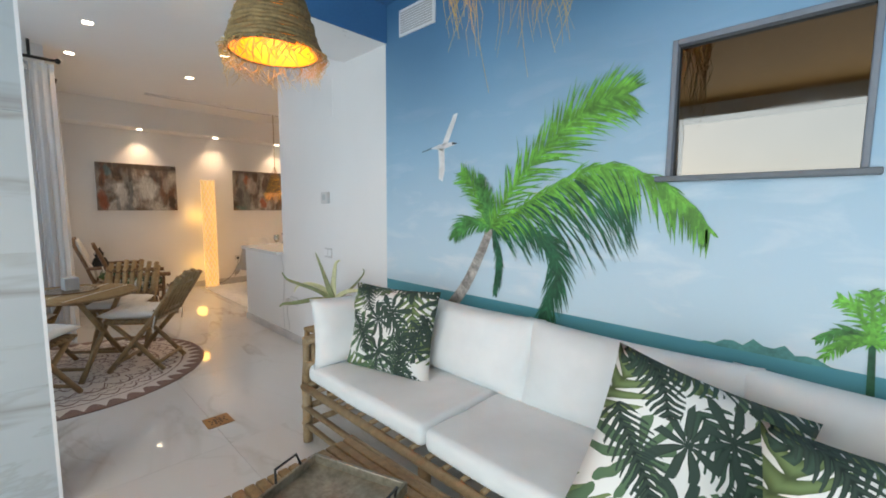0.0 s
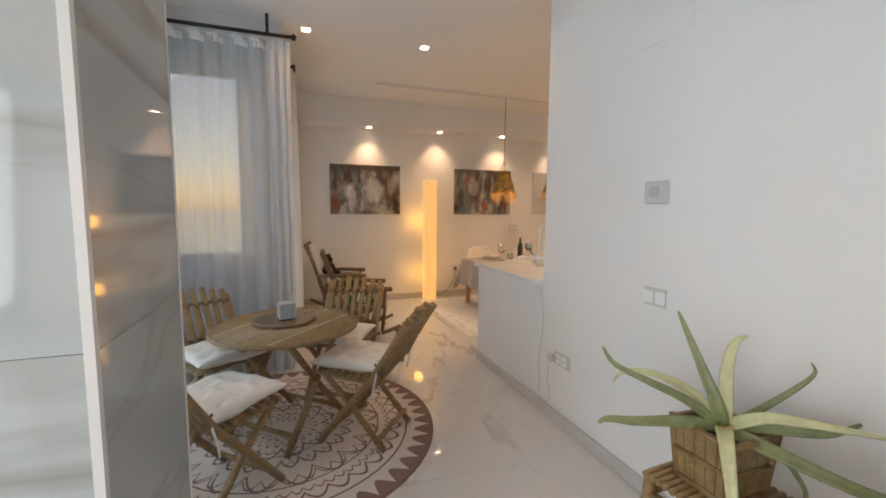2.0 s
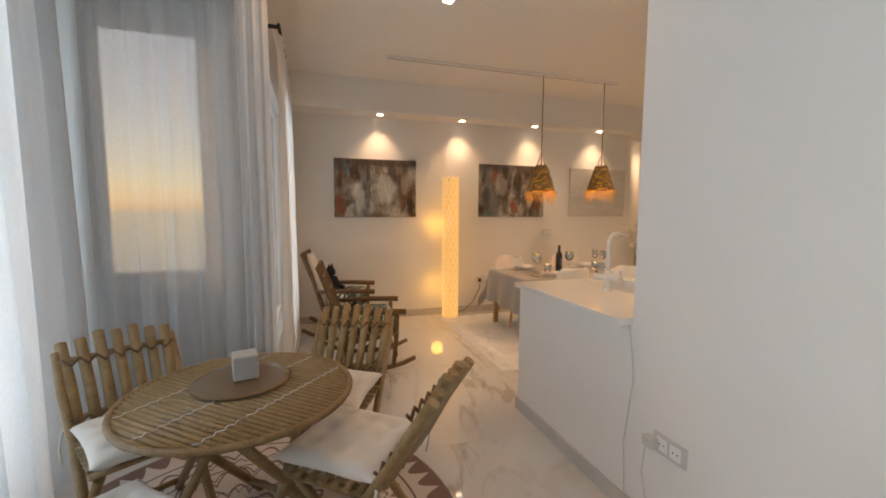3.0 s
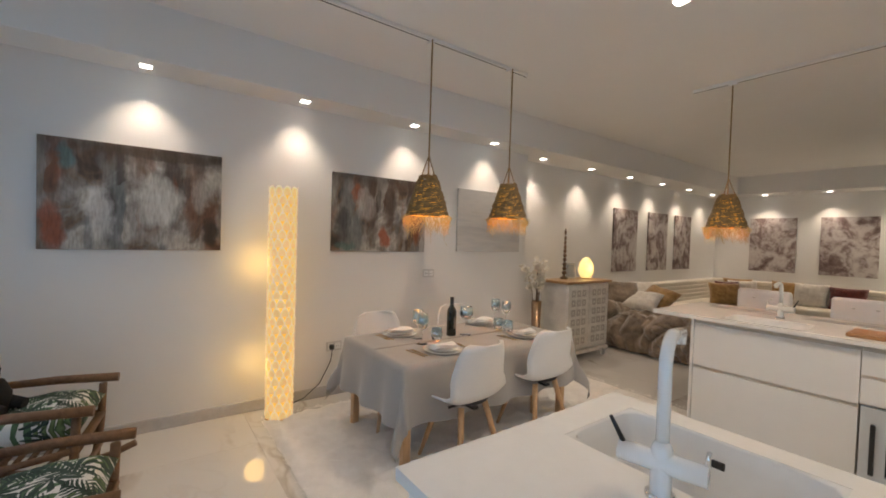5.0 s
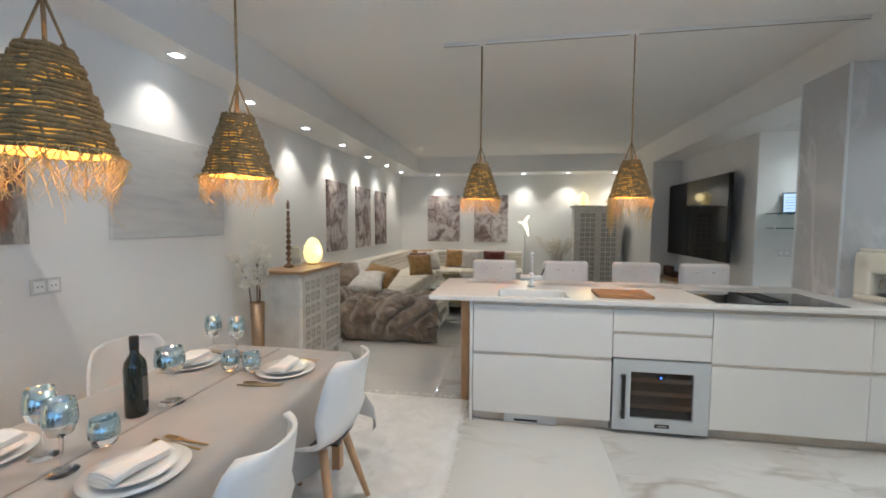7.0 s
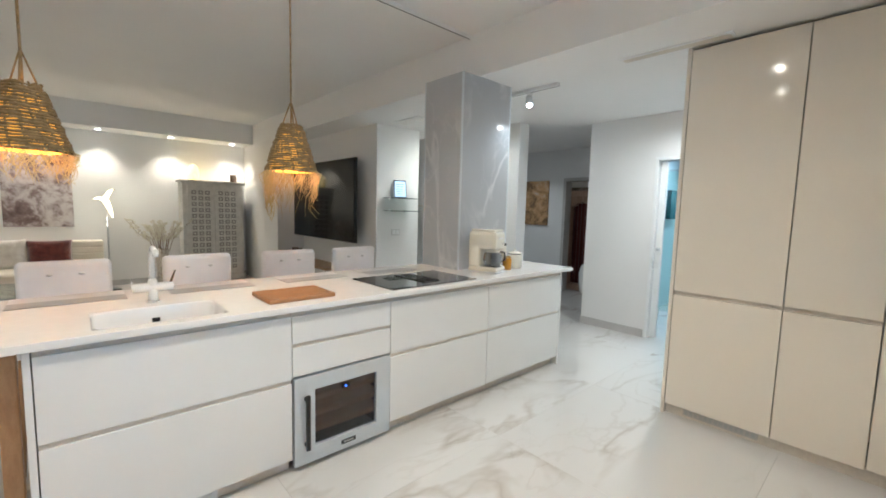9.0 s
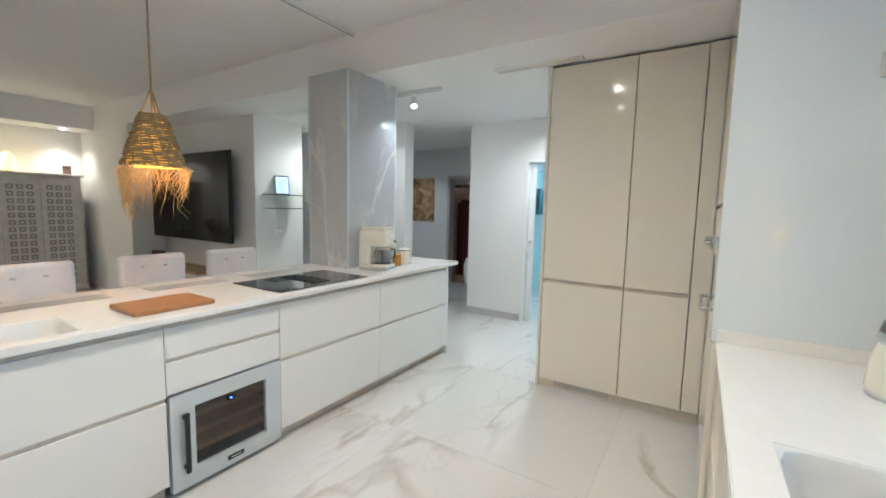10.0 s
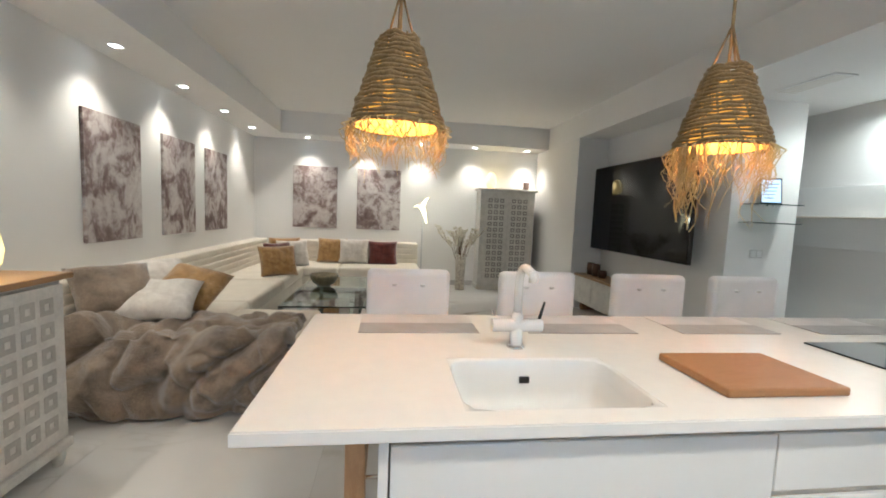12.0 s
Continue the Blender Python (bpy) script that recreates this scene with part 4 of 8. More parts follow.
def socket(x, y, z, ax, label="white double socket plate", w=0.15):
    """A wall plate; ax is the way it faces: 'x+', 'x-', 'y-'."""
    rot = {"y-": 0, "x+": 90, "x-": -90, "y+": 180}[ax]
    s = thing("socket_plate", label, "socket", "wall plates", pose(x, y, z, 0, 0, rot))
    part("plate", boxes(((-w / 2, -0.009, -0.042), (w / 2, 0.0, 0.042)), bevel=0.003), M_PLATE, s)
    n = max(1, round(w / 0.075))
    for k in range(n):
        cx = (k - (n - 1) / 2) * 0.065
        part("insert", boxes(((cx - 0.026, -0.0115, -0.028), (cx + 0.026, -0.009, 0.028)), bevel=0.002), M_TRIM, s)
        if "socket" in label:
            part("pin_hole_pair", boxes(*(((cx + d - 0.003, -0.0118, -0.003), (cx + d + 0.003, -0.0112, 0.003)) for d in (-0.01, 0.01))), M_BLACK, s, "dark pin holes")
    return s


socket(-3.478, 2.42, 1.93, "x-", "white single switch on the gloss panel", 0.085)
socket(-3.045, 2.02, 0.967, "y-", "white double light switch", 0.118)
sk = socket(-3.72, 2.02, 0.425, "y-", "white double socket with charger plugged in", 0.16)
part("charger", boxes(((-0.1, -0.05, -0.025), (-0.045, -0.011, 0.02)), bevel=0.006), M_PLATE, sk, "white charger plug")
part("charger_cable", bm_tube(bmesh.new(), [(-0.08, -0.045, -0.02), (-0.11, -0.03, -0.15), (-0.09, -0.02, -0.28), (-0.12, -0.015, -0.335), (-0.22, -0.015, -0.33), (-0.24, -0.012, -0.1), (-0.22, -0.012, 0.05), (-0.2, -0.012, 0.2), (-0.21, -0.012, 0.3), (-0.215, -0.03, 0.445)], 0.003, 6), M_PLATE, sk, "thin white cable hanging on the wall")
socket(-2.083, 7.62, 1.07, "y-", "grey double light switch", 0.14)
socket(WX, 3.86, 1.07, "x+", "grey double socket plate under a canvas", 0.14)
sk = socket(WX, 2.86, 0.44, "x+", "white wall socket with a black plug", 0.14)
part("plug", bm_lathe(bmesh.new(), [(0.0, -0.02), (0.02, -0.02), (0.022, 0.0), (0.02, 0.02), (0.0, 0.02)], 14, (-0.03, -0.03, 0)), M_BLACK, sk, "black plug")
part("flex", bm_tube(bmesh.new(), [(-0.03, -0.045, -0.01), (-0.04, -0.04, -0.12), (-0.14, -0.05, -0.3), (-0.28, -0.06, -0.4), (-0.5, -0.1, -0.43)], 0.004, 6), M_BLACK, sk, "black flex running to the floor lamp")
th = thing("thermostat", "white square thermostat on the wall", "thermostat", at=pose(-3.06, 2.02, 1.445))
part("case", boxes(((-0.055, -0.028, -0.05), (0.055, 0.0, 0.05)), bevel=0.006), M_PLATE, th)
part("display", boxes(((-0.025, -0.0305, -0.02), (0.025, -0.028, 0.028)), bevel=0.001), plain("grey_display", (0.42, 0.46, 0.46), 0.3), th, "grey display")
ah = thing("access_hatch", "square plaster access hatch high on the wall", "hatch", at=pose(-3.1, 2.02, 2.26))
part("hatch", boxes(((-0.17, -0.005, -0.15), (0.17, 0.0, 0.15)), bevel=0.002), M_WALL, ah)


# ---- dining and walls ----
def canvas(name, label, category, lo, hi, face, material):
    """A stretched canvas; face is the axis it looks along."""
    c = [(a + b) / 2 for a, b in zip(lo, hi)]
    t = thing(name, label, category, "wall canvases", pose(*c))
    h = [(b - a) / 2 for a, b in zip(lo, hi)]
    part("canvas", boxes((tuple(-v for v in h), tuple(h)), bevel=0.003), material, t)
    return t


def brushwork(name, seed, blots=()):
    """An abstract of tall petal-like strokes in brown, rust and grey over a clouded ground, darker along the top."""
    m, nt, b = nodes_of(name)
    sh = nt.nodes.new("ShaderNodeCombineXYZ")
    sh.inputs[1].default_value, sh.inputs[2].default_value = seed * 3.7, seed * 1.9
    v0 = coords(nt, (1, 1, 1), "Object", sh.outputs[0])
    warp = noise_node(nt, 3.5, 3, v0)
    wv = nt.nodes.new("ShaderNodeVectorMath")
    wv.operation = "MULTIPLY_ADD"
    link(nt, warp.outputs[1], wv.inputs[0])
    wv.inputs[1].default_value = (0.0, 0.16, 0.3)
    link(nt, v0, wv.inputs[2])
    ground = noise_node(nt, 4.2, 4, coords(nt, (1, 1.0, 0.8), "Object", sh.outputs[0]), 0.5)
    base = ramp_node(nt, ground.outputs[0], [(0.32, (0.06, 0.045, 0.04)), (0.42, (0.22, 0.15, 0.10)), (0.5, (0.30, 0.28, 0.26)), (0.6, (0.60, 0.58, 0.55)), (0.72, (0.36, 0.29, 0.22))]).outputs[0]
    for k, (fy, fz, soft, amount) in enumerate(((6.5, 1.5, 0.16, 0.85), (15.0, 3.0, 0.12, 0.6))):
        mp = nt.nodes.new("ShaderNodeMapping")
        mp.inputs["Scale"].default_value = (0.0, fy, fz)
        link(nt, wv.outputs[0], mp.inputs[0])
        vo = nt.nodes.new("ShaderNodeTexVoronoi")
        vo.inputs["Scale"].default_value = 1.0
        link(nt, mp.outputs[0], vo.inputs["Vector"])
        sep = nt.nodes.new("ShaderNodeSeparateColor")
        link(nt, vo.outputs["Color"], sep.inputs[0])
        tone = ramp_node(nt, sep.outputs[0], [(0.05, (0.05, 0.035, 0.03)), (0.25, (0.16, 0.10, 0.07)), (0.40, (0.40, 0.13, 0.045)), (0.5, (0.26, 0.24, 0.23)), (0.7, (0.52, 0.50, 0.48)), (0.9, (0.20, 0.22, 0.23))]).outputs[0]
        mask = ramp_node(nt, vo.outputs["Distance"], [(0.30, (1, 1, 1)), (0.30 + 2 * soft, (0, 0, 0))]).outputs[0]
        pick = math_node(nt, "MULTIPLY", math_node(nt, "GREATER_THAN", sep.outputs[1], 0.2), amount)
        base = mix_node(nt, math_node(nt, "MULTIPLY", mask, pick), base, tone)
    zz = nt.nodes.new("ShaderNodeSeparateXYZ")
    link(nt, coords(nt), zz.inputs[0])
    edge = math_node(nt, "ADD", zz.outputs[2], math_node(nt, "MULTIPLY", math_node(nt, "SUBTRACT", warp.outputs[0], 0.5), 0.25))
    base = mix_node(nt, math_node(nt, "MULTIPLY", ramp_node(nt, edge, [(0.2, (0, 0, 0)), (0.3, (1, 1, 1))]).outputs[0], 0.6), base, (0.09, 0.06, 0.05))
    lv = nt.nodes.new("ShaderNodeVectorMath")
    lv.operation = "MULTIPLY_ADD"
    link(nt, noise_node(nt, 7.0, 4, v0).outputs[1], lv.inputs[0])
    lv.inputs[1].default_value = (0.0, 0.14, 0.14)
    link(nt, coords(nt), lv.inputs[2])
    ls = nt.nodes.new("ShaderNodeSeparateXYZ")
    link(nt, lv.outputs[0], ls.inputs[0])
    for cy, cz, ry, rz, tone, amount in blots:
        dy = math_node(nt, "POWER", math_node(nt, "ABSOLUTE", math_node(nt, "DIVIDE", math_node(nt, "SUBTRACT", ls.outputs[1], cy + 0.07), ry)), 2.0)
        dz = math_node(nt, "POWER", math_node(nt, "ABSOLUTE", math_node(nt, "DIVIDE", math_node(nt, "SUBTRACT", ls.outputs[2], cz + 0.07), rz)), 2.0)
        mask = ramp_node(nt, math_node(nt, "ADD", dy, dz), [(0.35, (1, 1, 1)), (1.0, (0, 0, 0))]).outputs[0]
        base = mix_node(nt, math_node(nt, "MULTIPLY", mask, amount), base, tone)
    dry = noise_node(nt, 30.0, 4, coords(nt, (1, 2.5, 0.5), "Object", sh.outputs[0]))
    base = mix_node(nt, 0.3, base, base, "MULTIPLY")
    base = mix_node(nt, 0.5, base, ramp_node(nt, dry.outputs[0], [(0.3, (0.20, 0.18, 0.16)), (0.7, (0.66, 0.64, 0.62))]).outputs[0], "OVERLAY")
    link(nt, base, b.inputs["Base Color"])
    b.inputs["Roughness"].default_value = 0.5
    bump(nt, b, dry.outputs[0], 0.2, 0.002)
    return m


SEPIA = [(0.13, 0.085, 0.08), (0.24, 0.18, 0.17), (0.50, 0.45, 0.44), (0.60, 0.565, 0.55)]
canvas("painting", "brown and grey abstract painting with bright centre", "painting", (WX, 0.937, 1.29), (WX + 0.027, 1.94, 1.993), "x", brushwork("abstract_one", 1.0, (
    (-0.43, -0.2, 0.07, 0.2, (0.36, 0.10, 0.035), 0.8), (-0.2, -0.1, 0.09, 0.22, (0.82, 0.82, 0.82), 0.6), (0.12, -0.02, 0.15, 0.21, (0.74, 0.75, 0.74), 0.75), (0.1, -0.27, 0.22, 0.06, (0.52, 0.50, 0.47), 0.5),
    (0.1, 0.3, 0.5, 0.045, (0.10, 0.075, 0.05), 0.7), (-0.38, 0.24, 0.05, 0.11, (0.12, 0.26, 0.29), 0.7), (0.36, 0.05, 0.07, 0.16, (0.50, 0.48, 0.45), 0.6), (0.44, -0.22, 0.06, 0.12, (0.04, 0.035, 0.03), 0.8))))
canvas("painting", "dark brown and grey abstract painting with rusty streaks", "painting", (WX, 2.805, 1.292), (WX + 0.027, 3.785, 1.992), "x", brushwork("abstract_two", 5.3, (
    (-0.17, 0.08, 0.11, 0.15, (0.55, 0.53, 0.52), 0.6), (0.03, -0.21, 0.06, 0.11, (0.42, 0.11, 0.035), 0.85), (-0.27, 0.19, 0.04, 0.09, (0.42, 0.13, 0.045), 0.7), (-0.4, -0.12, 0.09, 0.2, (0.05, 0.05, 0.055), 0.7),
    (0.26, -0.1, 0.05, 0.17, (0.66, 0.63, 0.61), 0.65), (0.38, -0.15, 0.05, 0.15, (0.34, 0.13, 0.05), 0.7), (-0.35, -0.3, 0.12, 0.05, (0.08, 0.2, 0.2), 0.6), (0.1, 0.1, 0.06, 0.16, (0.10, 0.07, 0.05), 0.7))))
canvas("painting", "pale grey seascape canvas", "painting", (WX, 4.21, 1.3), (WX + 0.027, 5.17, 1.985), "x",
       painting("seascape", [(0.36, 0.36, 0.38), (0.50, 0.49, 0.49), (0.60, 0.58, 0.56), (0.45, 0.42, 0.39)], 2.2, (1, 0.5, 3.5)))
for k, (a, b) in enumerate(((7.61, 8.33), (8.71, 9.40), (9.70, 10.36))):
    canvas("botanical_print", "sepia botanical print canvas on the sofa wall", "picture", (WX2, a, 0.985), (WX2 + 0.026, b, 2.02), "x", painting("botanic_%s" % "abc"[k], SEPIA, 3.1 * k + 1.3, (1, 2.6, 2.2), 1.25, 1.5))
for k, (a, b) in enumerate(((-7.24, -6.49), (-6.145, -5.38))):
    canvas("botanical_print", "sepia palm print canvas above the corner sofa", "picture", (a, NY - 0.026, 0.985), (b, NY, 2.05), "y", painting("botanic_%s" % "de"[k], SEPIA, 4.7 * k + 2.9, (2.4, 1, 2.2), 1.25, 1.5))
canvas("hall_picture", "small brown picture in the hall", "picture", (1.025, 7.25, 1.16), (1.05, 7.74, 1.97), "x",
       painting("hall_print", [(0.04, 0.03, 0.025), (0.2, 0.12, 0.06), (0.5, 0.3, 0.14), (0.5, 0.44, 0.36)], 7.0, (1, 2, 2), 1.6))


def shell_chair():
    ch = thing("dining_chair", "white plastic shell chair with splayed beech legs", "chair", "chairs round the dining table")
    prof = [(0.215, 0.415), (0.2, 0.438), (0.12, 0.432), (0.0, 0.42), (-0.1, 0.425), (-0.165, 0.465), (-0.195, 0.54), (-0.215, 0.64), (-0.235, 0.74), (-0.25, 0.8), (-0.256, 0.812)]
    wid = [0.17, 0.19, 0.225, 0.235, 0.235, 0.235, 0.23, 0.22, 0.2, 0.17, 0.12]

    def fn(u, v):
        f = v * (len(prof) - 1)
        i = min(int(f), len(prof) - 2)
        k = f - i
        x, z = (prof[i][j] * (1 - k) + prof[i + 1][j] * k for j in (0, 1))
        w = wid[i] * (1 - k) + wid[i + 1] * k
        s = 2 * u - 1
        back = min(1.0, max(0.0, (z - 0.44) / 0.15))
        edge = abs(s) ** 2.6
        return Vector((x + 0.075 * edge * back, s * w, z + 0.06 * edge * (1 - back) * min(1.0, (0.24 - x) * 4)))
    bm = bmesh.new()
    bm_grid(bm, 15, 23, fn)
    sh = part("shell", bm, M_PLASTIC, ch)
    sol = sh.modifiers.new("thickness", "SOLIDIFY")
    sol.thickness, sol.offset = 0.012, 0
    part("seat_pad", bm_lathe(bmesh.new(), [(0.0, 0.445), (0.14, 0.444), (0.165, 0.438), (0.16, 0.43), (0.0, 0.43)], 22), plain("dark_grey_leatherette", (0.05, 0.05, 0.055), 0.5), ch, "dark seat pad")
    part("under_frame", boxes(((-0.13, -0.02, 0.385), (0.13, 0.02, 0.4)), ((-0.02, -0.13, 0.384), (0.02, 0.13, 0.399))), M_BLACK, ch)
    for sx in (-1, 1):
        for sy in (-1, 1):
            part("leg", bm_tube(bmesh.new(), [(sx * 0.1, sy * 0.1, 0.41), (sx * 0.15, sy * 0.145, 0.2), (sx * 0.195, sy * 0.19, 0.012)], [0.02, 0.018, 0.012], 10), M_BEECH, ch)
    return ch


c0 = shell_chair()
c0.matrix_world = pose(-6.13, 3.13, 0, 0, 0, 184)
copy_thing(c0, pose(-6.17, 3.86, 0, 0, 0, 178))
copy_thing(c0, pose(-6.93, 3.02, 0, 0, 0, 4))
copy_thing(c0, pose(-6.97, 3.84, 0, 0, 0, -3))

# dining table with its cloth
TX0, TX1, TY0, TY1, TZ = -7.02, -6.165, 2.71, 4.30, 0.672
tb = thing("dining_table", "rectangular dining table under a grey cloth", "table")
part("tabletop", boxes(((TX0 + 0.01, TY0 + 0.01, TZ - 0.04), (TX1 - 0.01, TY1 - 0.01, TZ - 0.006)), bevel=0.004), M_BEECH, tb)
for x in (TX0 + 0.06, TX1 - 0.06):
    for y in (TY0 + 0.06, TY1 - 0.06):
        part("leg", boxes(((x - 0.025, y - 0.025, 0.0), (x + 0.025, y + 0.025, TZ - 0.04)), bevel=0.004), M_BEECH, tb)
tc = thing("tablecloth", "grey linen tablecloth hanging in folds over the table", "tablecloth")
bm = bmesh.new()
NX, NYC = 44, 72
OV = 0.36


def cloth_point(u, v):
    w, l = TX1 - TX0, TY1 - TY0
    x = TX0 - OV + u * (w + 2 * OV)
    y = TY0 - OV + v * (l + 2 * OV)
    dx = max(TX0 - x, x - TX1, 0.0)
    dy = max(TY0 - y, y - TY1, 0.0)
    d = math.hypot(dx, dy) if dx and dy else max(dx, dy)
    cx, cy = min(max(x, TX0), TX1), min(max(y, TY0), TY1)
    corner = min(dx, dy) / OV
    fold = 0.024 * math.sin(y * 17 + 0.6 * math.sin(y * 5)) if dx > dy else 0.026 * math.sin(x * 19 + 1.0)
    out = 0.012 + (0.10 * min(1.0, d / OV) * corner) + min(1.0, d / OV) * (0.035 + fold)
    if dx and dy:
        k = math.hypot(dx, dy)
        ox, oy = dx / k, dy / k
    else:
        ox, oy = (1.0 if dx else 0.0), (1.0 if dy else 0.0)
    if d == 0:
        z = TZ + 0.0012 * noise.noise(Vector((x * 6, y * 6, 0)))
        return Vector((x, y, z))
    sx = -1 if x < TX0 else 1
    sy = -1 if y < TY0 else 1
    return Vector((cx + sx * ox * out, cy + sy * oy * out, TZ - min(d, 0.52) * 0.985))


bm_grid(bm, NX, NYC, cloth_point)
clo = part("cloth", bm, M_LINEN, tc)
part("runner_seam", boxes(((-6.60, TY0 + 0.02, TZ + 0.0015), (-6.585, TY1 - 0.02, TZ + 0.004))), cloth("seam_linen", (0.32, 0.295, 0.27)), tc, "pressed centre seam")


def place_setting(x, y, turn):
    pl = thing("plate_stack", "two stacked white plates with folded napkin", "plates", "place settings", pose(x, y, TZ + 0.002, 0, 0, turn))
    part("large_plate", bm_lathe(bmesh.new(), [(0.0, 0.0), (0.09, 0.001), (0.135, 0.013), (0.137, 0.016), (0.09, 0.006), (0.0, 0.006)], 36), M_PORC, pl)
    part("small_plate", bm_lathe(bmesh.new(), [(0.0, 0.012), (0.07, 0.013), (0.108, 0.026), (0.11, 0.029), (0.07, 0.018), (0.0, 0.018)], 36), M_PORC, pl)
    bm = bmesh.new()
    for k, (w, z) in enumerate(((0.2, 0.03), (0.19, 0.037), (0.18, 0.044))):
        bm_grid(bm, 9, 7, lambda u, v, w=w, z=z: Vector(((u - 0.5) * w, (v - 0.5) * 0.1 * (1 - 0.45 * u), z + 0.006 * math.sin(u * 5 + v * 3))))
    n = part("napkin", bm, M_NAPKIN, pl, "folded white cloth napkin")
    s = n.modifiers.new("thickness", "SOLIDIFY")
    s.thickness = 0.004
    return pl


def fork(x, y, turn):
    f = thing("cutlery", "brass-coloured fork and knife on the cloth", "cutlery", "place settings", pose(x, y, TZ + 0.0045, 0, 0, turn))
    bm = boxes(((-0.09, -0.004, 0), (0.03, 0.004, 0.003)), ((0.03, -0.011, 0), (0.055, 0.011, 0.003)), bevel=0.001)
    for k in (-1, 0, 1):
        bm_box(bm, (0.055, k * 0.008 - 0.0018, 0.0), (0.095, k * 0.008 + 0.0018, 0.003))
    part("fork", bm, M_GOLD, f)
    part("knife", boxes(((-0.09, 0.026, 0), (0.02, 0.034, 0.004)), ((0.02, 0.024, 0), (0.11, 0.038, 0.002)), bevel=0.001), M_GOLD, f)
    return f


def goblet(x, y, s, h, bowl, tint, name="wine_glass", label="tinted mirror-bowl wine glass"):
    g = thing(name, label, "glass", "table glasses", pose(x, y, TZ + 0.002))
    if h > 0.12:
        st = h - bowl
        part("foot", bm_lathe(bmesh.new(), [(0.0, 0.004), (0.03 * s, 0.003), (0.034 * s, 0.0), (0.0, 0.0)], 24), M_GLASS, g)
        part("stem", bm_lathe(bmesh.new(), [(0.005, 0.003), (0.0035, st * 0.5), (0.006, st)], 12), M_GLASS, g)
    else:
        st = 0.0
    r = 0.036 * s
    part("bowl_base", bm_lathe(bmesh.new(), [(0.0, st), (r * 0.75, st + bowl * 0.15), (r, st + bowl * 0.45)], 28), M_GLASS, g, "clear glass lower bowl")
    part("bowl", bm_lathe(bmesh.new(), [(r, st + bowl * 0.42), (r * 1.02, st + bowl * 0.6), (r * 0.88, st + bowl), (r * 0.86, st + bowl), (r * 0.98, st + bowl * 0.6)], 28), tint, g, "smoky mirrored band")
    return g


for x, y, t in ((-6.335, 3.12, 80), (-6.88, 3.1, -95), (-6.36, 3.955, 95), (-6.89, 3.96, -80)):
    place_setting(x, y, t)
for x, y, t in ((-6.36, 2.945, 185), (-6.33, 3.3, 172), (-6.85, 2.925, 5), (-6.37, 3.79, 184), (-6.86, 4.14, 2), (-6.36, 4.13, 178)):
    fork(x, y, t)
for x, y in ((-6.70, 3.145), (-6.555, 3.09), (-6.88, 4.11), (-6.73, 4.1)):
    goblet(x, y, 1.16, 0.215, 0.115, M_SMOKE)
for x, y in ((-6.56, 3.22), (-6.62, 3.9), (-6.51, 3.905)):
    goblet(x, y, 1.18, 0.105, 0.1, M_SMOKE, "tumbler", "small smoky mirrored tumbler")
goblet(-6.625, 3.55, 1.5, 0.225, 0.11, M_SMOKE, "goblet", "large smoky mirrored goblet")
wb = thing("wine_bottle", "dark glass bottle of red wine", "bottle", at=pose(-6.665, 3.435, TZ + 0.002))
part("bottle", bm_lathe(bmesh.new(), [(0.0, 0.0), (0.037, 0.0), (0.038, 0.01), (0.038, 0.18), (0.034, 0.205), (0.016, 0.235), (0.014, 0.25), (0.014, 0.3)], 28), M_BOTTLE, wb)
part("capsule", bm_lathe(bmesh.new(), [(0.0147, 0.25), (0.0155, 0.252), (0.0155, 0.302), (0.0, 0.303)], 20), M_BLACK, wb)
part("label", bm_grid(bmesh.new(), 12, 2, lambda u, v: Vector((0.0386 * math.cos(-0.2 + 1.5 * u), 0.0386 * math.sin(-0.2 + 1.5 * u), 0.06 + 0.09 * v))), plain("dark_label", (0.12, 0.11, 0.1), 0.6), wb, "dark paper label")

# shaggy rug under the table
def shag_rug(x0, x1, y0, y1):
    r = thing("shag_rug", "white long-pile shag rug under the dining table", "rug")
    bm = bmesh.new()
    rnd = random.Random(4)
    n, m = 90, 130

    def fn(u, v):
        e = min(u, 1 - u, v, 1 - v)
        h = 0.03 * min(1.0, e * 40 + 0.1)
        x, y = x0 + u * (x1 - x0), y0 + v * (y1 - y0)
        w = 0.02 * noise.noise(Vector((x * 8, y * 8, 3)))
        k = 1.0 if e < 0.004 else 0.0
        return Vector((x + w * k, y + w * k, h * (0.65 + 0.7 * noise.noise(Vector((x * 9, y * 9, 0))) + 0.5 * rnd.random()) if e > 0 else 0.001))
    bm_grid(bm, n, m, fn)
    part("rug_surface", bm, M_RUGFUR, r)
    bm = bmesh.new()
    for k in range(2600):
        side = rnd.random()
        x, y = rnd.uniform(x0, x1), rnd.uniform(y0, y1)
        if k % 3 == 0:
            y = rnd.choice((y0, y1)) if side < 0.4 else y
            x = rnd.choice((x0, x1)) if side >= 0.4 else x
        a, l = rnd.uniform(0, 6.28), rnd.uniform(0.02, 0.05)
        p = Vector((x, y, 0.018))
        d = Vector((math.cos(a), math.sin(a), 0.35)) * l
        s = Vector((-math.sin(a), math.cos(a), 0)) * 0.004
        bm.faces.new([bm.verts.new(p - s), bm.verts.new(p + s), bm.verts.new(p + d)])
    tagged(part("shag_edging", bm, M_RUGFUR, r), kind="stuff")
    return r


shag_rug(-7.4, -5.6, 2.21, 5.3)

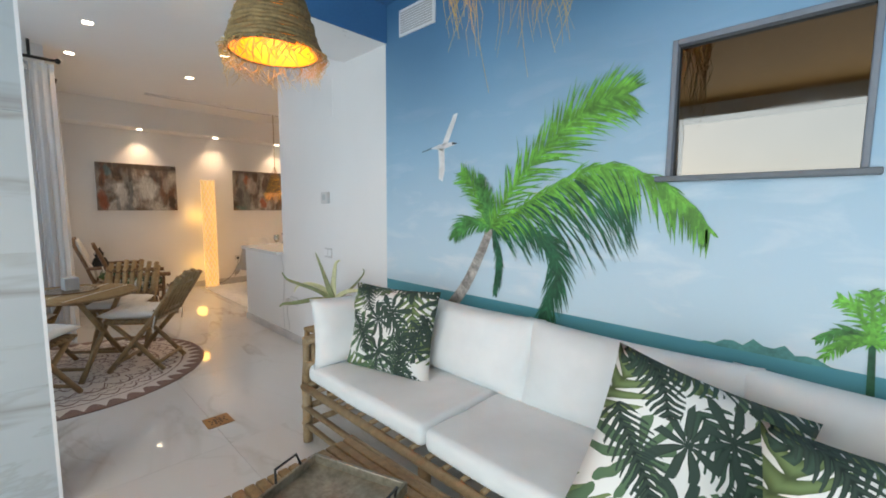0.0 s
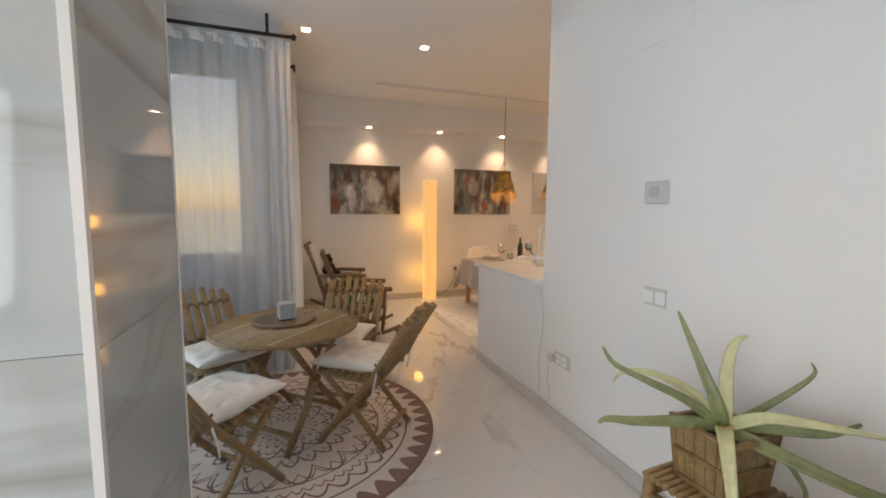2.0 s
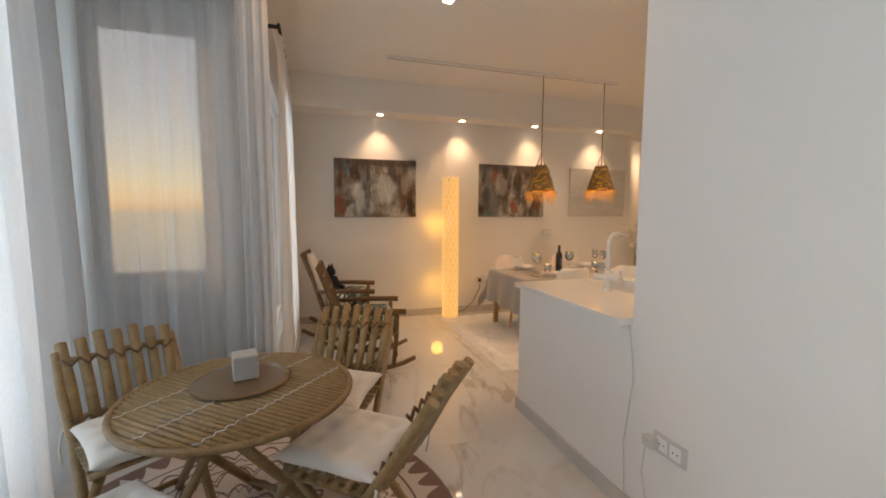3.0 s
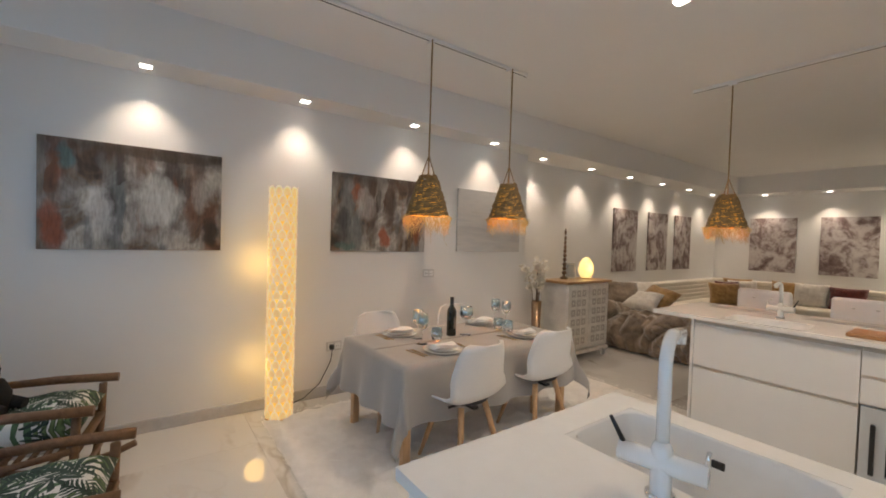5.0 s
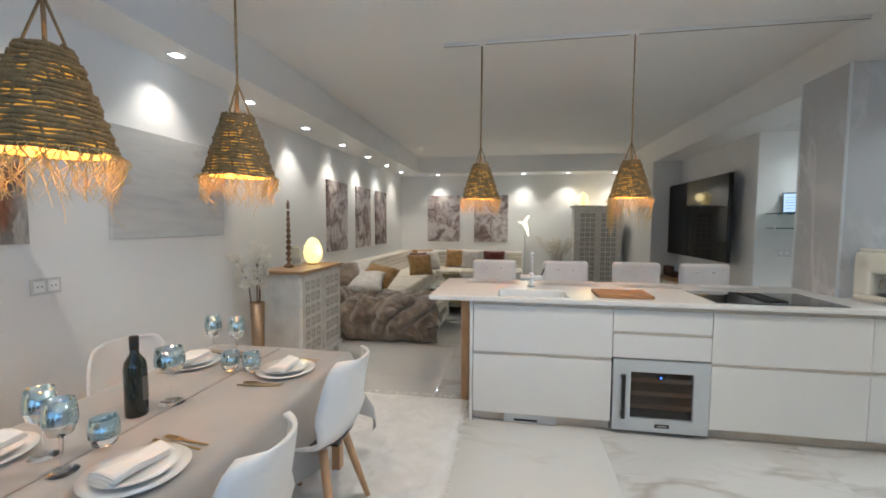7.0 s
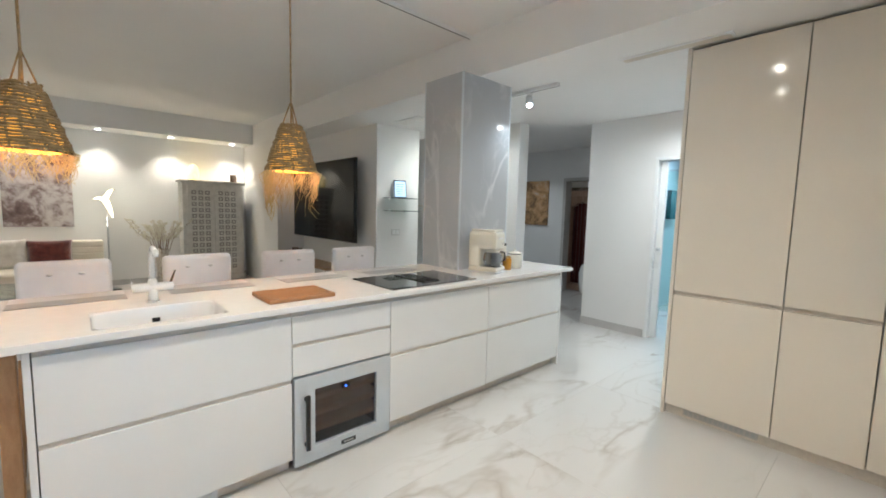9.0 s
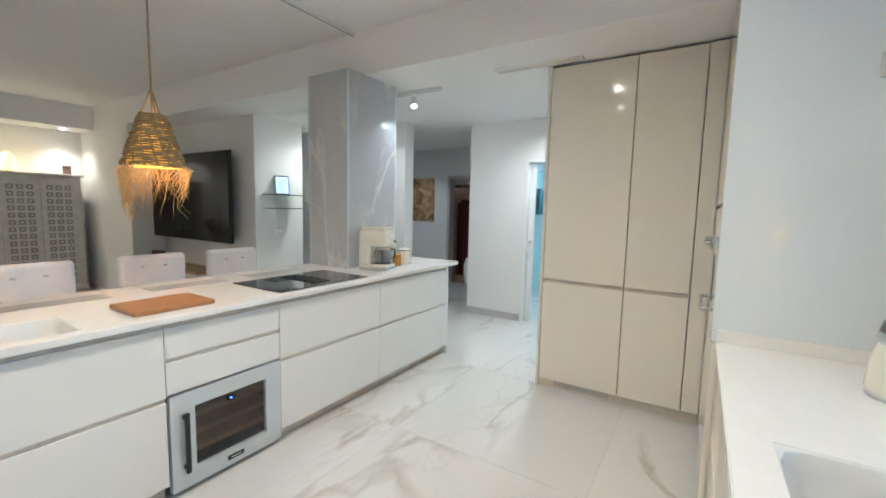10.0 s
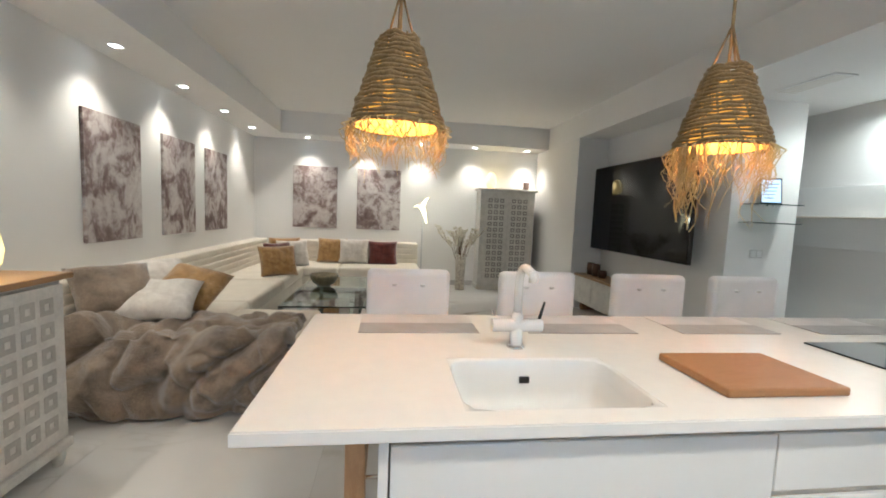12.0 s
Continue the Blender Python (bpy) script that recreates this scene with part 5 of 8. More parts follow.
# capiz floor lamp
fl = thing("floor_lamp", "tall glowing cylinder floor lamp of overlapping scales", "floor lamp", at=pose(-7.4, 2.335, 0))
LR, LH = 0.098, 1.76
part("core", bm_lathe(bmesh.new(), [(LR - 0.012, 0.02), (LR - 0.012, LH - 0.02)], 32), M_CAPIZ_IN, fl, "glowing inner sleeve")
bm, rim = bmesh.new(), bmesh.new()
rows, cols = 27, 11
for i in range(rows):
    for j in range(cols):
        a = 2 * math.pi * (j + 0.5 * (i % 2)) / cols
        z = 0.02 + (LH - 0.06) * i / (rows - 1)
        w, h = 2 * math.pi / cols * 0.53, 0.07
        vs = []
        for k in range(9):
            t = math.pi * k / 8
            vs.append((a + w * math.cos(t), z + h * math.sin(t)))
        out = [bm.verts.new(((LR + 0.004 * (1 - (zz - z) / h)) * math.cos(aa), (LR + 0.004 * (1 - (zz - z) / h)) * math.sin(aa), zz)) for aa, zz in vs]
        bm.faces.new(out)
        prev = None
        for k in range(9):
            aa, zz = vs[k]
            q = [rim.verts.new((r * math.cos(a + (aa - a) * f), r * math.sin(a + (aa - a) * f), z + (zz - z) * f)) for r, f in ((LR + 0.0075, 1.0), (LR + 0.0075, 0.87))]
            if prev:
                rim.faces.new((prev[0], q[0], q[1], prev[1]))
            prev = q
tagged(part("scale_cover", bm, M_CAPIZ, fl), "golden overlapping scales", kind="stuff")
tagged(part("scale_rim", rim, M_CAPIZ_RIM, fl), "pearly bright scale rims", kind="stuff")
part("base", bm_lathe(bmesh.new(), [(0.0, 0.0), (LR + 0.004, 0.0), (LR + 0.004, 0.02), (0.0, 0.021)], 32), M_GOLD, fl)
part("top_ring", bm_lathe(bmesh.new(), [(LR + 0.006, LH - 0.012), (LR + 0.006, LH), (LR - 0.01, LH), (LR - 0.01, LH - 0.012)], 32), M_CAPIZ, fl)
lamp("floor_lamp_light", "POINT", pose(-7.4 - 0.08, 2.335 - 0.14, 1.2), 1.5, (1.0, 0.58, 0.12), r=0.08)
lamp("floor_lamp_low", "POINT", pose(-7.4 - 0.06, 2.335 - 0.15, 0.4), 1.3, (1.0, 0.58, 0.12), r=0.08)


# ---- lamps ----
def seagrass_pendant(label, x, y, top, ceil, scale=1.0, watts=7.0, long_fringe=False, seed=1, fringe=0.15):
    """A cone of coiled seagrass with a raffia fringe, on straps and a flex."""
    p = thing("pendant_lamp", label, "pendant lamp", "woven pendants", pose(x, y, 0))
    h, r0, r1 = 0.285 * scale, 0.056 * scale, 0.15 * scale
    rnd = random.Random(seed)
    bm = bmesh.new()
    coils, per = 21, 28
    ph = rnd.uniform(0, 6)
    pts, rad = [], []
    for k in range(coils * per + 1):
        f = k / (coils * per)
        a = 2 * math.pi * k / per
        r = r0 + (r1 - r0) * f ** 0.9
        gap = noise.noise(Vector((3 * math.cos(a), 3 * math.sin(a), 9 * f + seed)))
        pts.append(((r + 0.003 * gap) * math.cos(a), (r + 0.003 * gap) * math.sin(a), top - h * f + 0.005 * gap))
        rad.append(h / coils * (0.50 + 0.14 * math.sin(5.3 * k + ph) + 0.26 * gap))
    bm_tube(bm, pts, rad, 6)
    sh = part("shade", bm, M_SEAGRASS, p, "coiled seagrass cone shade")
    bm = bmesh.new()
    for k in range(16):
        a = 2 * math.pi * k / 16
        bm_tube(bm, [((r0 + (r1 - r0) * f ** 0.9 - 0.004) * math.cos(a + 0.5 * f), (r0 + (r1 - r0) * f ** 0.9 - 0.004) * math.sin(a + 0.5 * f), top - h * f) for f in (0, 0.25, 0.5, 0.75, 1)], 0.004, 5)
    part("rib_cords", bm, M_SEAGRASS, sh)
    part("lining", bm_lathe(bmesh.new(), [(r0 + (r1 - r0) * f ** 0.9 - 0.014, top - h * f) for f in (0.12, 0.35, 0.55, 0.75, 0.9, 0.99)], 28), M_LINING_TERRACE if seed > 7 else M_LINING, p, "raffia lining lit golden from inside")
    bm = bmesh.new()
    n = 150
    for k in range(n):
        a = 2 * math.pi * k / n + rnd.uniform(-0.05, 0.05)
        l = fringe * scale * rnd.uniform(0.35, 1.0) * (1.5 if rnd.random() < 0.07 else 1.0)
        sw = rnd.uniform(-0.6, 0.6)
        curl = rnd.uniform(-0.02, 0.03)
        rr = r1 - 0.002
        pts = []
        for q in (0, 0.2, 0.4, 0.6, 0.8, 1.0):
            r = rr + curl * math.sin(q * 7.0) + 0.02 * scale * math.sin(min(1.0, q * 1.3) * 2.2) - 0.05 * q * rnd.random()
            pts.append((r * math.cos(a + sw * q), r * math.sin(a + sw * q), top - h + 0.01 - l * q))
        bm_tube(bm, pts, [0.002, 0.0019, 0.0017, 0.0015, 0.0012, 0.0007], 3, False)
    if seed == 4:
        for k in range(34):
            a = 3.4 + rnd.uniform(-0.3, 0.3)
            w, l, f0 = rnd.uniform(0.01, 0.035), rnd.uniform(0.12, 0.3), rnd.uniform(0, 6)
            bm_tube(bm, [((r1 + w * math.sin(9 * q + f0) * q) * math.cos(a + w * 8 * math.cos(8 * q + f0) * q), (r1 + w * math.sin(9 * q + f0) * q) * math.sin(a + w * 8 * math.cos(8 * q + f0) * q), top - h - l * q) for q in (0, 0.15, 0.3, 0.45, 0.6, 0.75, 0.9, 1.0)], 0.0022, 3, False)
    tagged(part("fringe", bm, M_FRINGE, p, "loose raffia fringe"), kind="stuff")
    zc = top + 0.13 * scale
    for k in range(3):
        a = 2 * math.pi * k / 3 + 0.4
        part("strap", bm_tube(bmesh.new(), [(r0 * 0.9 * math.cos(a), r0 * 0.9 * math.sin(a), top), (0.004 * math.cos(a), 0.004 * math.sin(a), zc)], 0.004, 6), M_SEAGRASS, p)
    part("flex", bm_tube(bmesh.new(), [(0, 0, top - 0.1 * scale), (0, 0, zc), (0, 0, ceil)], 0.0055, 8), M_SEAGRASS, p, "rope-wrapped flex")
    part("bulb", bm_lathe(bmesh.new(), [(0.0, 0.05), (0.022, 0.04), (0.032, 0.0), (0.022, -0.028), (0.0, -0.036)], 16, (0, 0, top - 0.17 * scale)), M_BULB, p, "glowing warm bulb")
    lamp("pendant_glow", "POINT", pose(x, y, top - h * 0.86), watts, WARM, r=0.05)
    return p


seagrass_pendant("woven seagrass pendant with raffia fringe over the dining table", -6.53, 3.085, 1.872, 2.82, 1.0, 3, seed=1)
seagrass_pendant("woven seagrass pendant with raffia fringe over the dining table", -6.52, 3.865, 1.895, 2.82, 1.0, 3, seed=2)
seagrass_pendant("woven seagrass pendant with raffia fringe over the island", -5.535, 5.50, 1.885, 2.82, 1.0, 2.4, seed=3)
seagrass_pendant("woven seagrass pendant with long tangled fringe over the island", -4.39, 5.49, 1.888, 2.82, 1.0, 2.4, seed=4, fringe=0.2)


def light_track(label, lo, hi, drops):
    t = thing("light_track", label, "light track", "ceiling tracks")
    part("rail", boxes((lo, hi), bevel=0.004), M_TRIM, t)
    along = 0 if hi[0] - lo[0] > hi[1] - lo[1] else 1
    s0, s1 = list(lo), list(hi)
    s0[1 - along], s1[1 - along] = (lo[1 - along] + hi[1 - along]) / 2 - 0.004, (lo[1 - along] + hi[1 - along]) / 2 + 0.004
    s0[2], s1[2] = lo[2] - 0.001, lo[2] + 0.004
    part("groove", boxes((tuple(s0), tuple(s1))), M_BLACK, t, "dark slot of the rail")
    for x, y in drops:
        part("adapter", boxes(((x - 0.03, y - 0.016, lo[2] - 0.016), (x + 0.03, y + 0.016, lo[2] + 0.002)), bevel=0.003), M_TRIM, t)
    return t


light_track("white ceiling light track over the dining table", (-6.59, 1.4, 2.825), (-6.55, 4.08, HI), [(-6.57, 3.10), (-6.55, 3.86)])
light_track("white ceiling light track over the island", (-5.845, 5.485, 2.825), (-2.862, 5.525, HI), [(-5.535, 5.505), (-4.39, 5.505)])
light_track("white light track with swivel spots in the hall end", (-2.3, 5.0, 2.47), (-2.26, 6.1, LO), [(-2.28, 5.3), (-2.28, 5.9)])


def downlight(x, y, z, watts, cone=100, color=SPOTC, label="small square recessed downlight"):
    d = thing("downlight", label, "downlight", "recessed downlights", pose(x, y, z))
    part("trim", boxes(((-0.045, -0.045, -0.004), (0.045, 0.045, 0.0)), bevel=0.002), M_TRIM, d)
    part("lens", boxes(((-0.032, -0.032, -0.007), (0.032, 0.032, -0.004))), M_SPOT, d, "bright diffuser")
    if watts:
        lamp("downlight_beam", "SPOT", look((x, y, z - 0.02), (x, y + 0.0001, 0)), watts, color, cone=cone, blend=0.85)
    return d


for k in range(10):
    yk = 1.47 + 1.035 * k
    downlight(-7.47 if yk < 5.3 else -7.66, yk, 2.5, 22 if yk < 5.3 else 33)
for xk in (-6.95, -6.0, -5.05, -4.1, -3.15):
    downlight(xk, 11.36, 2.5, 39)
for xk, yk in ((-4.36, 0.64), (-4.35, 1.67), (-5.38, 0.59), (-5.40, 1.63)):
    downlight(xk, yk, HI, 9.5, 130, (1.0, 0.68, 0.42))
for xk, yk in ((-4.35, 3.85), (-5.28, 3.97)):
    downlight(xk, yk, HI, 66, 160)


def track_spot(x, y, z, aim, watts):
    s = thing("track_spot", "white cylindrical swivel spotlight", "spotlight", "hall spots", pose(x, y, z))
    d = (Vector(aim) - Vector((x, y, z - 0.07))).normalized()
    a, b = Vector((0, 0, -0.07)) - d * 0.045, Vector((0, 0, -0.07)) + d * 0.055
    part("neck", bm_tube(bmesh.new(), [(0, 0, 0.0), (0, 0, -0.05)], 0.006, 8), M_TRIM, s)
    part("head", bm_tube(bmesh.new(), [a, b], 0.03, 18), M_TRIM, s)
    part("lens", bm_tube(bmesh.new(), [b - d * 0.001, b + d * 0.003], 0.024, 18), glow("hall_spot_glow", (1, 0.97, 0.92), 25.0) if "hall_spot_glow" not in bpy.data.materials else bpy.data.materials["hall_spot_glow"], s)
    lamp("track_beam", "SPOT", look(Vector((x, y, z - 0.07)) + d * 0.07, aim), watts, (1.0, 0.94, 0.86), cone=110, blend=0.6)


track_spot(-2.28, 5.3, 2.47, (-3.4, 4.2, 0.0), 25)
track_spot(-2.28, 5.9, 2.47, (-0.6, 5.6, 0.8), 14)
# Three downlights added to brighten hall and corridor, placed for their effect.
downlight(-1.2, 4.2, LO, 64, 165, (1.0, 0.90, 0.78))
downlight(0.2, 7.5, LO, 25, 130, (1.0, 0.95, 0.88))
downlight(-1.5, 7.05, LO, 46, 165, (1.0, 0.91, 0.75))
for lo, hi in (((-2.45, 3.72, 2.49), (-2.36, 4.4, 2.5)), ((-2.3, 6.9, 2.49), (-2.1, 7.4, 2.5))):
    v = thing("air_vent", "white slotted ceiling air vent", "vent", "ceiling vents")
    part("frame", boxes((lo, hi), bevel=0.002), M_TRIM, v)
    n = 5
    for k in range(n):
        x = lo[0] + 0.012 + (hi[0] - lo[0] - 0.024) * (k + 0.5) / n
        part("slot", boxes(((x - 0.004, lo[1] + 0.015, lo[2] - 0.002), (x + 0.004, hi[1] - 0.015, lo[2] + 0.001))), M_GAP, v)


# ---- dining nook ----
def curtain(label, pts, z0, z1, folds, amp, seed, material):
    """A voile curtain hung in folds along a line of (x, y) points."""
    c = thing("curtain", label, "curtain", "voile curtains")
    P = [Vector((*p, 0)) for p in pts]
    seg = [(b - a).length for a, b in zip(P, P[1:])]
    tot = sum(seg)
    rnd = random.Random(seed)
    phs = [rnd.uniform(0, 6.28) for _ in range(4)]

    def fn(u, v):
        d, i = u * tot, 0
        while i < len(seg) - 1 and d > seg[i]:
            d -= seg[i]
            i += 1
        t = (P[i + 1] - P[i]).normalized()
        n = Vector((-t.y, t.x, 0))
        s = u * tot
        w = math.sin(2 * math.pi * folds * u + 0.8 * math.sin(3 * s + phs[0]) + phs[1]) + 0.35 * math.sin(2 * math.pi * folds * 2.3 * u + phs[2])
        a = amp * (0.35 + 0.65 * (1 - v)) * w
        z = z0 + (z1 - z0) * v
        return P[i] + t * d + n * a + Vector((0.012 * math.sin(2 * math.pi * folds * u * 0.5 + phs[3]) * (1 - v), 0, z))
    bm = bmesh.new()
    bm_grid(bm, int(folds * 10), 14, fn)
    part("drape", bm, material, c)
    bm = bmesh.new()
    bm_grid(bm, int(folds * 10), 3, lambda u, v: fn(u, 0.972 + 0.028 * v) + Vector((0, 0, 0.002)))
    part("heading_tape", bm, M_NAPKIN, c, "gathered heading tape")
    return c


curtain("thin grey voile curtain in soft folds over the small window", [(-5.2, 0.3), (-5.2, -0.46)], 0.01, 2.66, 5.5, 0.065, 3, M_VOILE)
curtain("white voile curtain edge hanging in tight folds", [(-5.2, 0.46), (-5.2, 0.29)], 0.01, 2.66, 3, 0.03, 4, M_CURTAIN)
curtain("white voile curtain gathered in front of the balcony window", [(-5.17, -0.52), (-4.6, -0.55), (-3.6, -0.6), (-2.82, -0.62)], 0.01, 2.72, 15, 0.075, 5, M_CURTAIN)
# Unseen curtain added in front of the assumed window_5.
curtain("unseen white voile curtain added over the assumed window", [(-7.35, 0.49), (-5.75, 0.49)], 0.01, 2.62, 11, 0.035, 6, M_CURTAIN)
rd = thing("curtain_rail", "black double curtain rail below the ceiling", "curtain rail")
part("rail", bm_tube(bmesh.new(), [(-5.2, 0.48, 2.7), (-5.2, -0.7, 2.7)], 0.014, 10), M_BLACK, rd)
part("rail", bm_tube(bmesh.new(), [(-5.25, -0.57, 2.74), (-2.78, -0.62, 2.74)], 0.014, 10), M_BLACK, rd)
# Rail and brackets of the added curtain, likewise unseen.
part("rail", bm_tube(bmesh.new(), [(-7.45, 0.49, 2.63), (-5.65, 0.49, 2.63)], 0.012, 10), M_BLACK, rd)
for x in (-7.4, -5.7):
    part("bracket", boxes(((x - 0.01, 0.4, 2.62), (x + 0.01, 0.5, 2.645)), bevel=0.003), M_BLACK, rd)
part("finial", bm_lathe(bmesh.new(), [(0.0, 0.03), (0.022, 0.015), (0.024, 0.0), (0.015, -0.02), (0.0, -0.025)], 14, (-5.2, 0.49, 2.7)), M_BLACK, rd)
for x, y in ((-5.2, 0.3), (-5.2, -0.4), (-4.2, -0.585), (-3.2, -0.61)):
    part("bracket", boxes(((x - 0.012, y - 0.012, 2.7), (x + 0.012, y + 0.012, HI)), bevel=0.003), M_BLACK, rd)

rg = thing("round_rug", "round cream rug with brown mandala pattern and scalloped border", "rug", at=pose(-4.23, 0.36, 0))
RR = 0.93
def mandala():
    m, nt, b = nodes_of("mandala_print")
    sep = nt.nodes.new("ShaderNodeSeparateXYZ")
    link(nt, coords(nt), sep.inputs[0])
    x, y = sep.outputs[0], sep.outputs[1]
    r = math_node(nt, "SQRT", math_node(nt, "ADD", math_node(nt, "MULTIPLY", x, x), math_node(nt, "MULTIPLY", y, y)))
    a = math_node(nt, "ARCTAN2", y, x)
    def petals(n, r0, amp, width):
        w = math_node(nt, "MULTIPLY", math_node(nt, "ABSOLUTE", math_node(nt, "SINE", math_node(nt, "MULTIPLY", a, n / 2))), amp)
        d = math_node(nt, "ABSOLUTE", math_node(nt, "SUBTRACT", r, math_node(nt, "ADD", w, r0)))
        return math_node(nt, "LESS_THAN", d, width)
    f = petals(16, 0.08, 0.05, 0.006)
    for n, r0, amp, wd in ((24, 0.14, 0.06, 0.008), (12, 0.22, 0.1, 0.009), (36, 0.24, 0.03, 0.006), (24, 0.34, 0.08, 0.008), (48, 0.36, 0.04, 0.006), (18, 0.46, 0.12, 0.01), (36, 0.5, 0.06, 0.007), (72, 0.62, 0.03, 0.006), (36, 0.66, 0.06, 0.01), (1, 0.3, 0.0, 0.004), (1, 0.58, 0.0, 0.005), (1, 0.76, 0.0, 0.006)):
        f = math_node(nt, "MAXIMUM", f, petals(n, r0, amp, wd))
    border = math_node(nt, "GREATER_THAN", r, math_node(nt, "ADD", math_node(nt, "MULTIPLY", math_node(nt, "ABSOLUTE", math_node(nt, "SINE", math_node(nt, "MULTIPLY", a, 24))), -0.09), 0.9))
    f = math_node(nt, "MAXIMUM", f, border)
    n = noise_node(nt, 250, 3, coords(nt))
    f = math_node(nt, "MULTIPLY", f, math_node(nt, "ADD", math_node(nt, "MULTIPLY", n.outputs[0], 0.5), 0.6), True)
    link(nt, mix_node(nt, f, (0.68, 0.60, 0.54), (0.17, 0.075, 0.055)), b.inputs["Base Color"])
    b.inputs["Roughness"].default_value = 0.95
    bump(nt, b, n.outputs[0], 0.4, 0.003)
    return m
part("weave", bm_lathe(bmesh.new(), [(0.0, 0.008), (0.5, 0.008), (RR - 0.02, 0.008), (RR, 0.004), (RR, 0.001)], 72), mandala(), rg)

# folding bamboo table
bt = thing("bamboo_table", "round bamboo slat folding table", "table", at=pose(-4.24, 0.4, 0, 0, 0, 139))
TR, TH = 0.415, 0.665
for k in range(34):
    x = -TR + 0.016 + (2 * TR - 0.032) * k / 33
    l = math.sqrt(max(0.0, (TR - 0.01) ** 2 - x * x))
    if l > 0.03:
        part("slat", bm_tube(bmesh.new(), [(x, -l, TH - 0.012), (x, 0, TH - 0.011 + 0.001 * math.sin(k * 2.1)), (x, l, TH - 0.012)], 0.0098, 8), M_BAMBOO_P, bt)
for r, z, t in ((TR, TH - 0.012, 0.0125),):
    part("rim", bm_tube(bmesh.new(), [(r * math.cos(2 * math.pi * k / 48), r * math.sin(2 * math.pi * k / 48), z) for k in range(49)], t, 8, False), M_BAMBOO, bt, "bent cane rim")
for y in (-0.2, 0.0, 0.2):
    l = math.sqrt(TR ** 2 - y * y) - 0.02
    n = int(2 * l / 0.02)
    part("binding", bm_tube(bmesh.new(), [(-l + 2 * l * k / n, y + 0.007 * (-1) ** k, TH - 0.0005) for k in range(n + 1)], 0.0019, 5), M_NAPKIN, bt, "pale zigzag cord binding across the slats")
for y in (-0.22, 0.22):
    for s in (-1, 1):
        part("leg", bm_tube(bmesh.new(), [(s * 0.27, y, 0.012), (0.0, y * 0.97, 0.34), (-s * 0.23, y, TH - 0.03)], 0.019, 10), M_BAMBOO, bt)
for s in (-1, 1):
    part("stretcher", bm_tube(bmesh.new(), [(s * 0.2, -0.22, 0.1), (s * 0.2, 0.22, 0.1)], 0.014, 8), M_BAMBOO, bt)
    part("rail", bm_tube(bmesh.new(), [(s * 0.23, -0.25, TH - 0.04), (s * 0.23, 0.25, TH - 0.04)], 0.015, 8), M_BAMBOO, bt)
tr = thing("round_tray", "round woven brown table mat", "tray", at=pose(-4.32, 0.39, TH + 0.004))
part("weave", bm_lathe(bmesh.new(), [(0.0, 0.003), (0.05, 0.004), (0.1, 0.003), (0.15, 0.004), (0.185, 0.006), (0.19, 0.002), (0.185, -0.001), (0.0, -0.001)], 40), wood_mat("woven_mat", (0.26, 0.15, 0.065), (0.12, 0.065, 0.025), 0.25, (9, 9, 9), 0.4), tr)
nb = thing("napkin_box", "grey stone cube holder on the bamboo table", "holder", at=pose(-4.34, 0.40, TH + 0.011, 0, 0, 12))
part("cube", boxes(((-0.048, -0.048, 0.0), (0.048, 0.048, 0.1)), bevel=0.006), M_GREYBOX, nb)


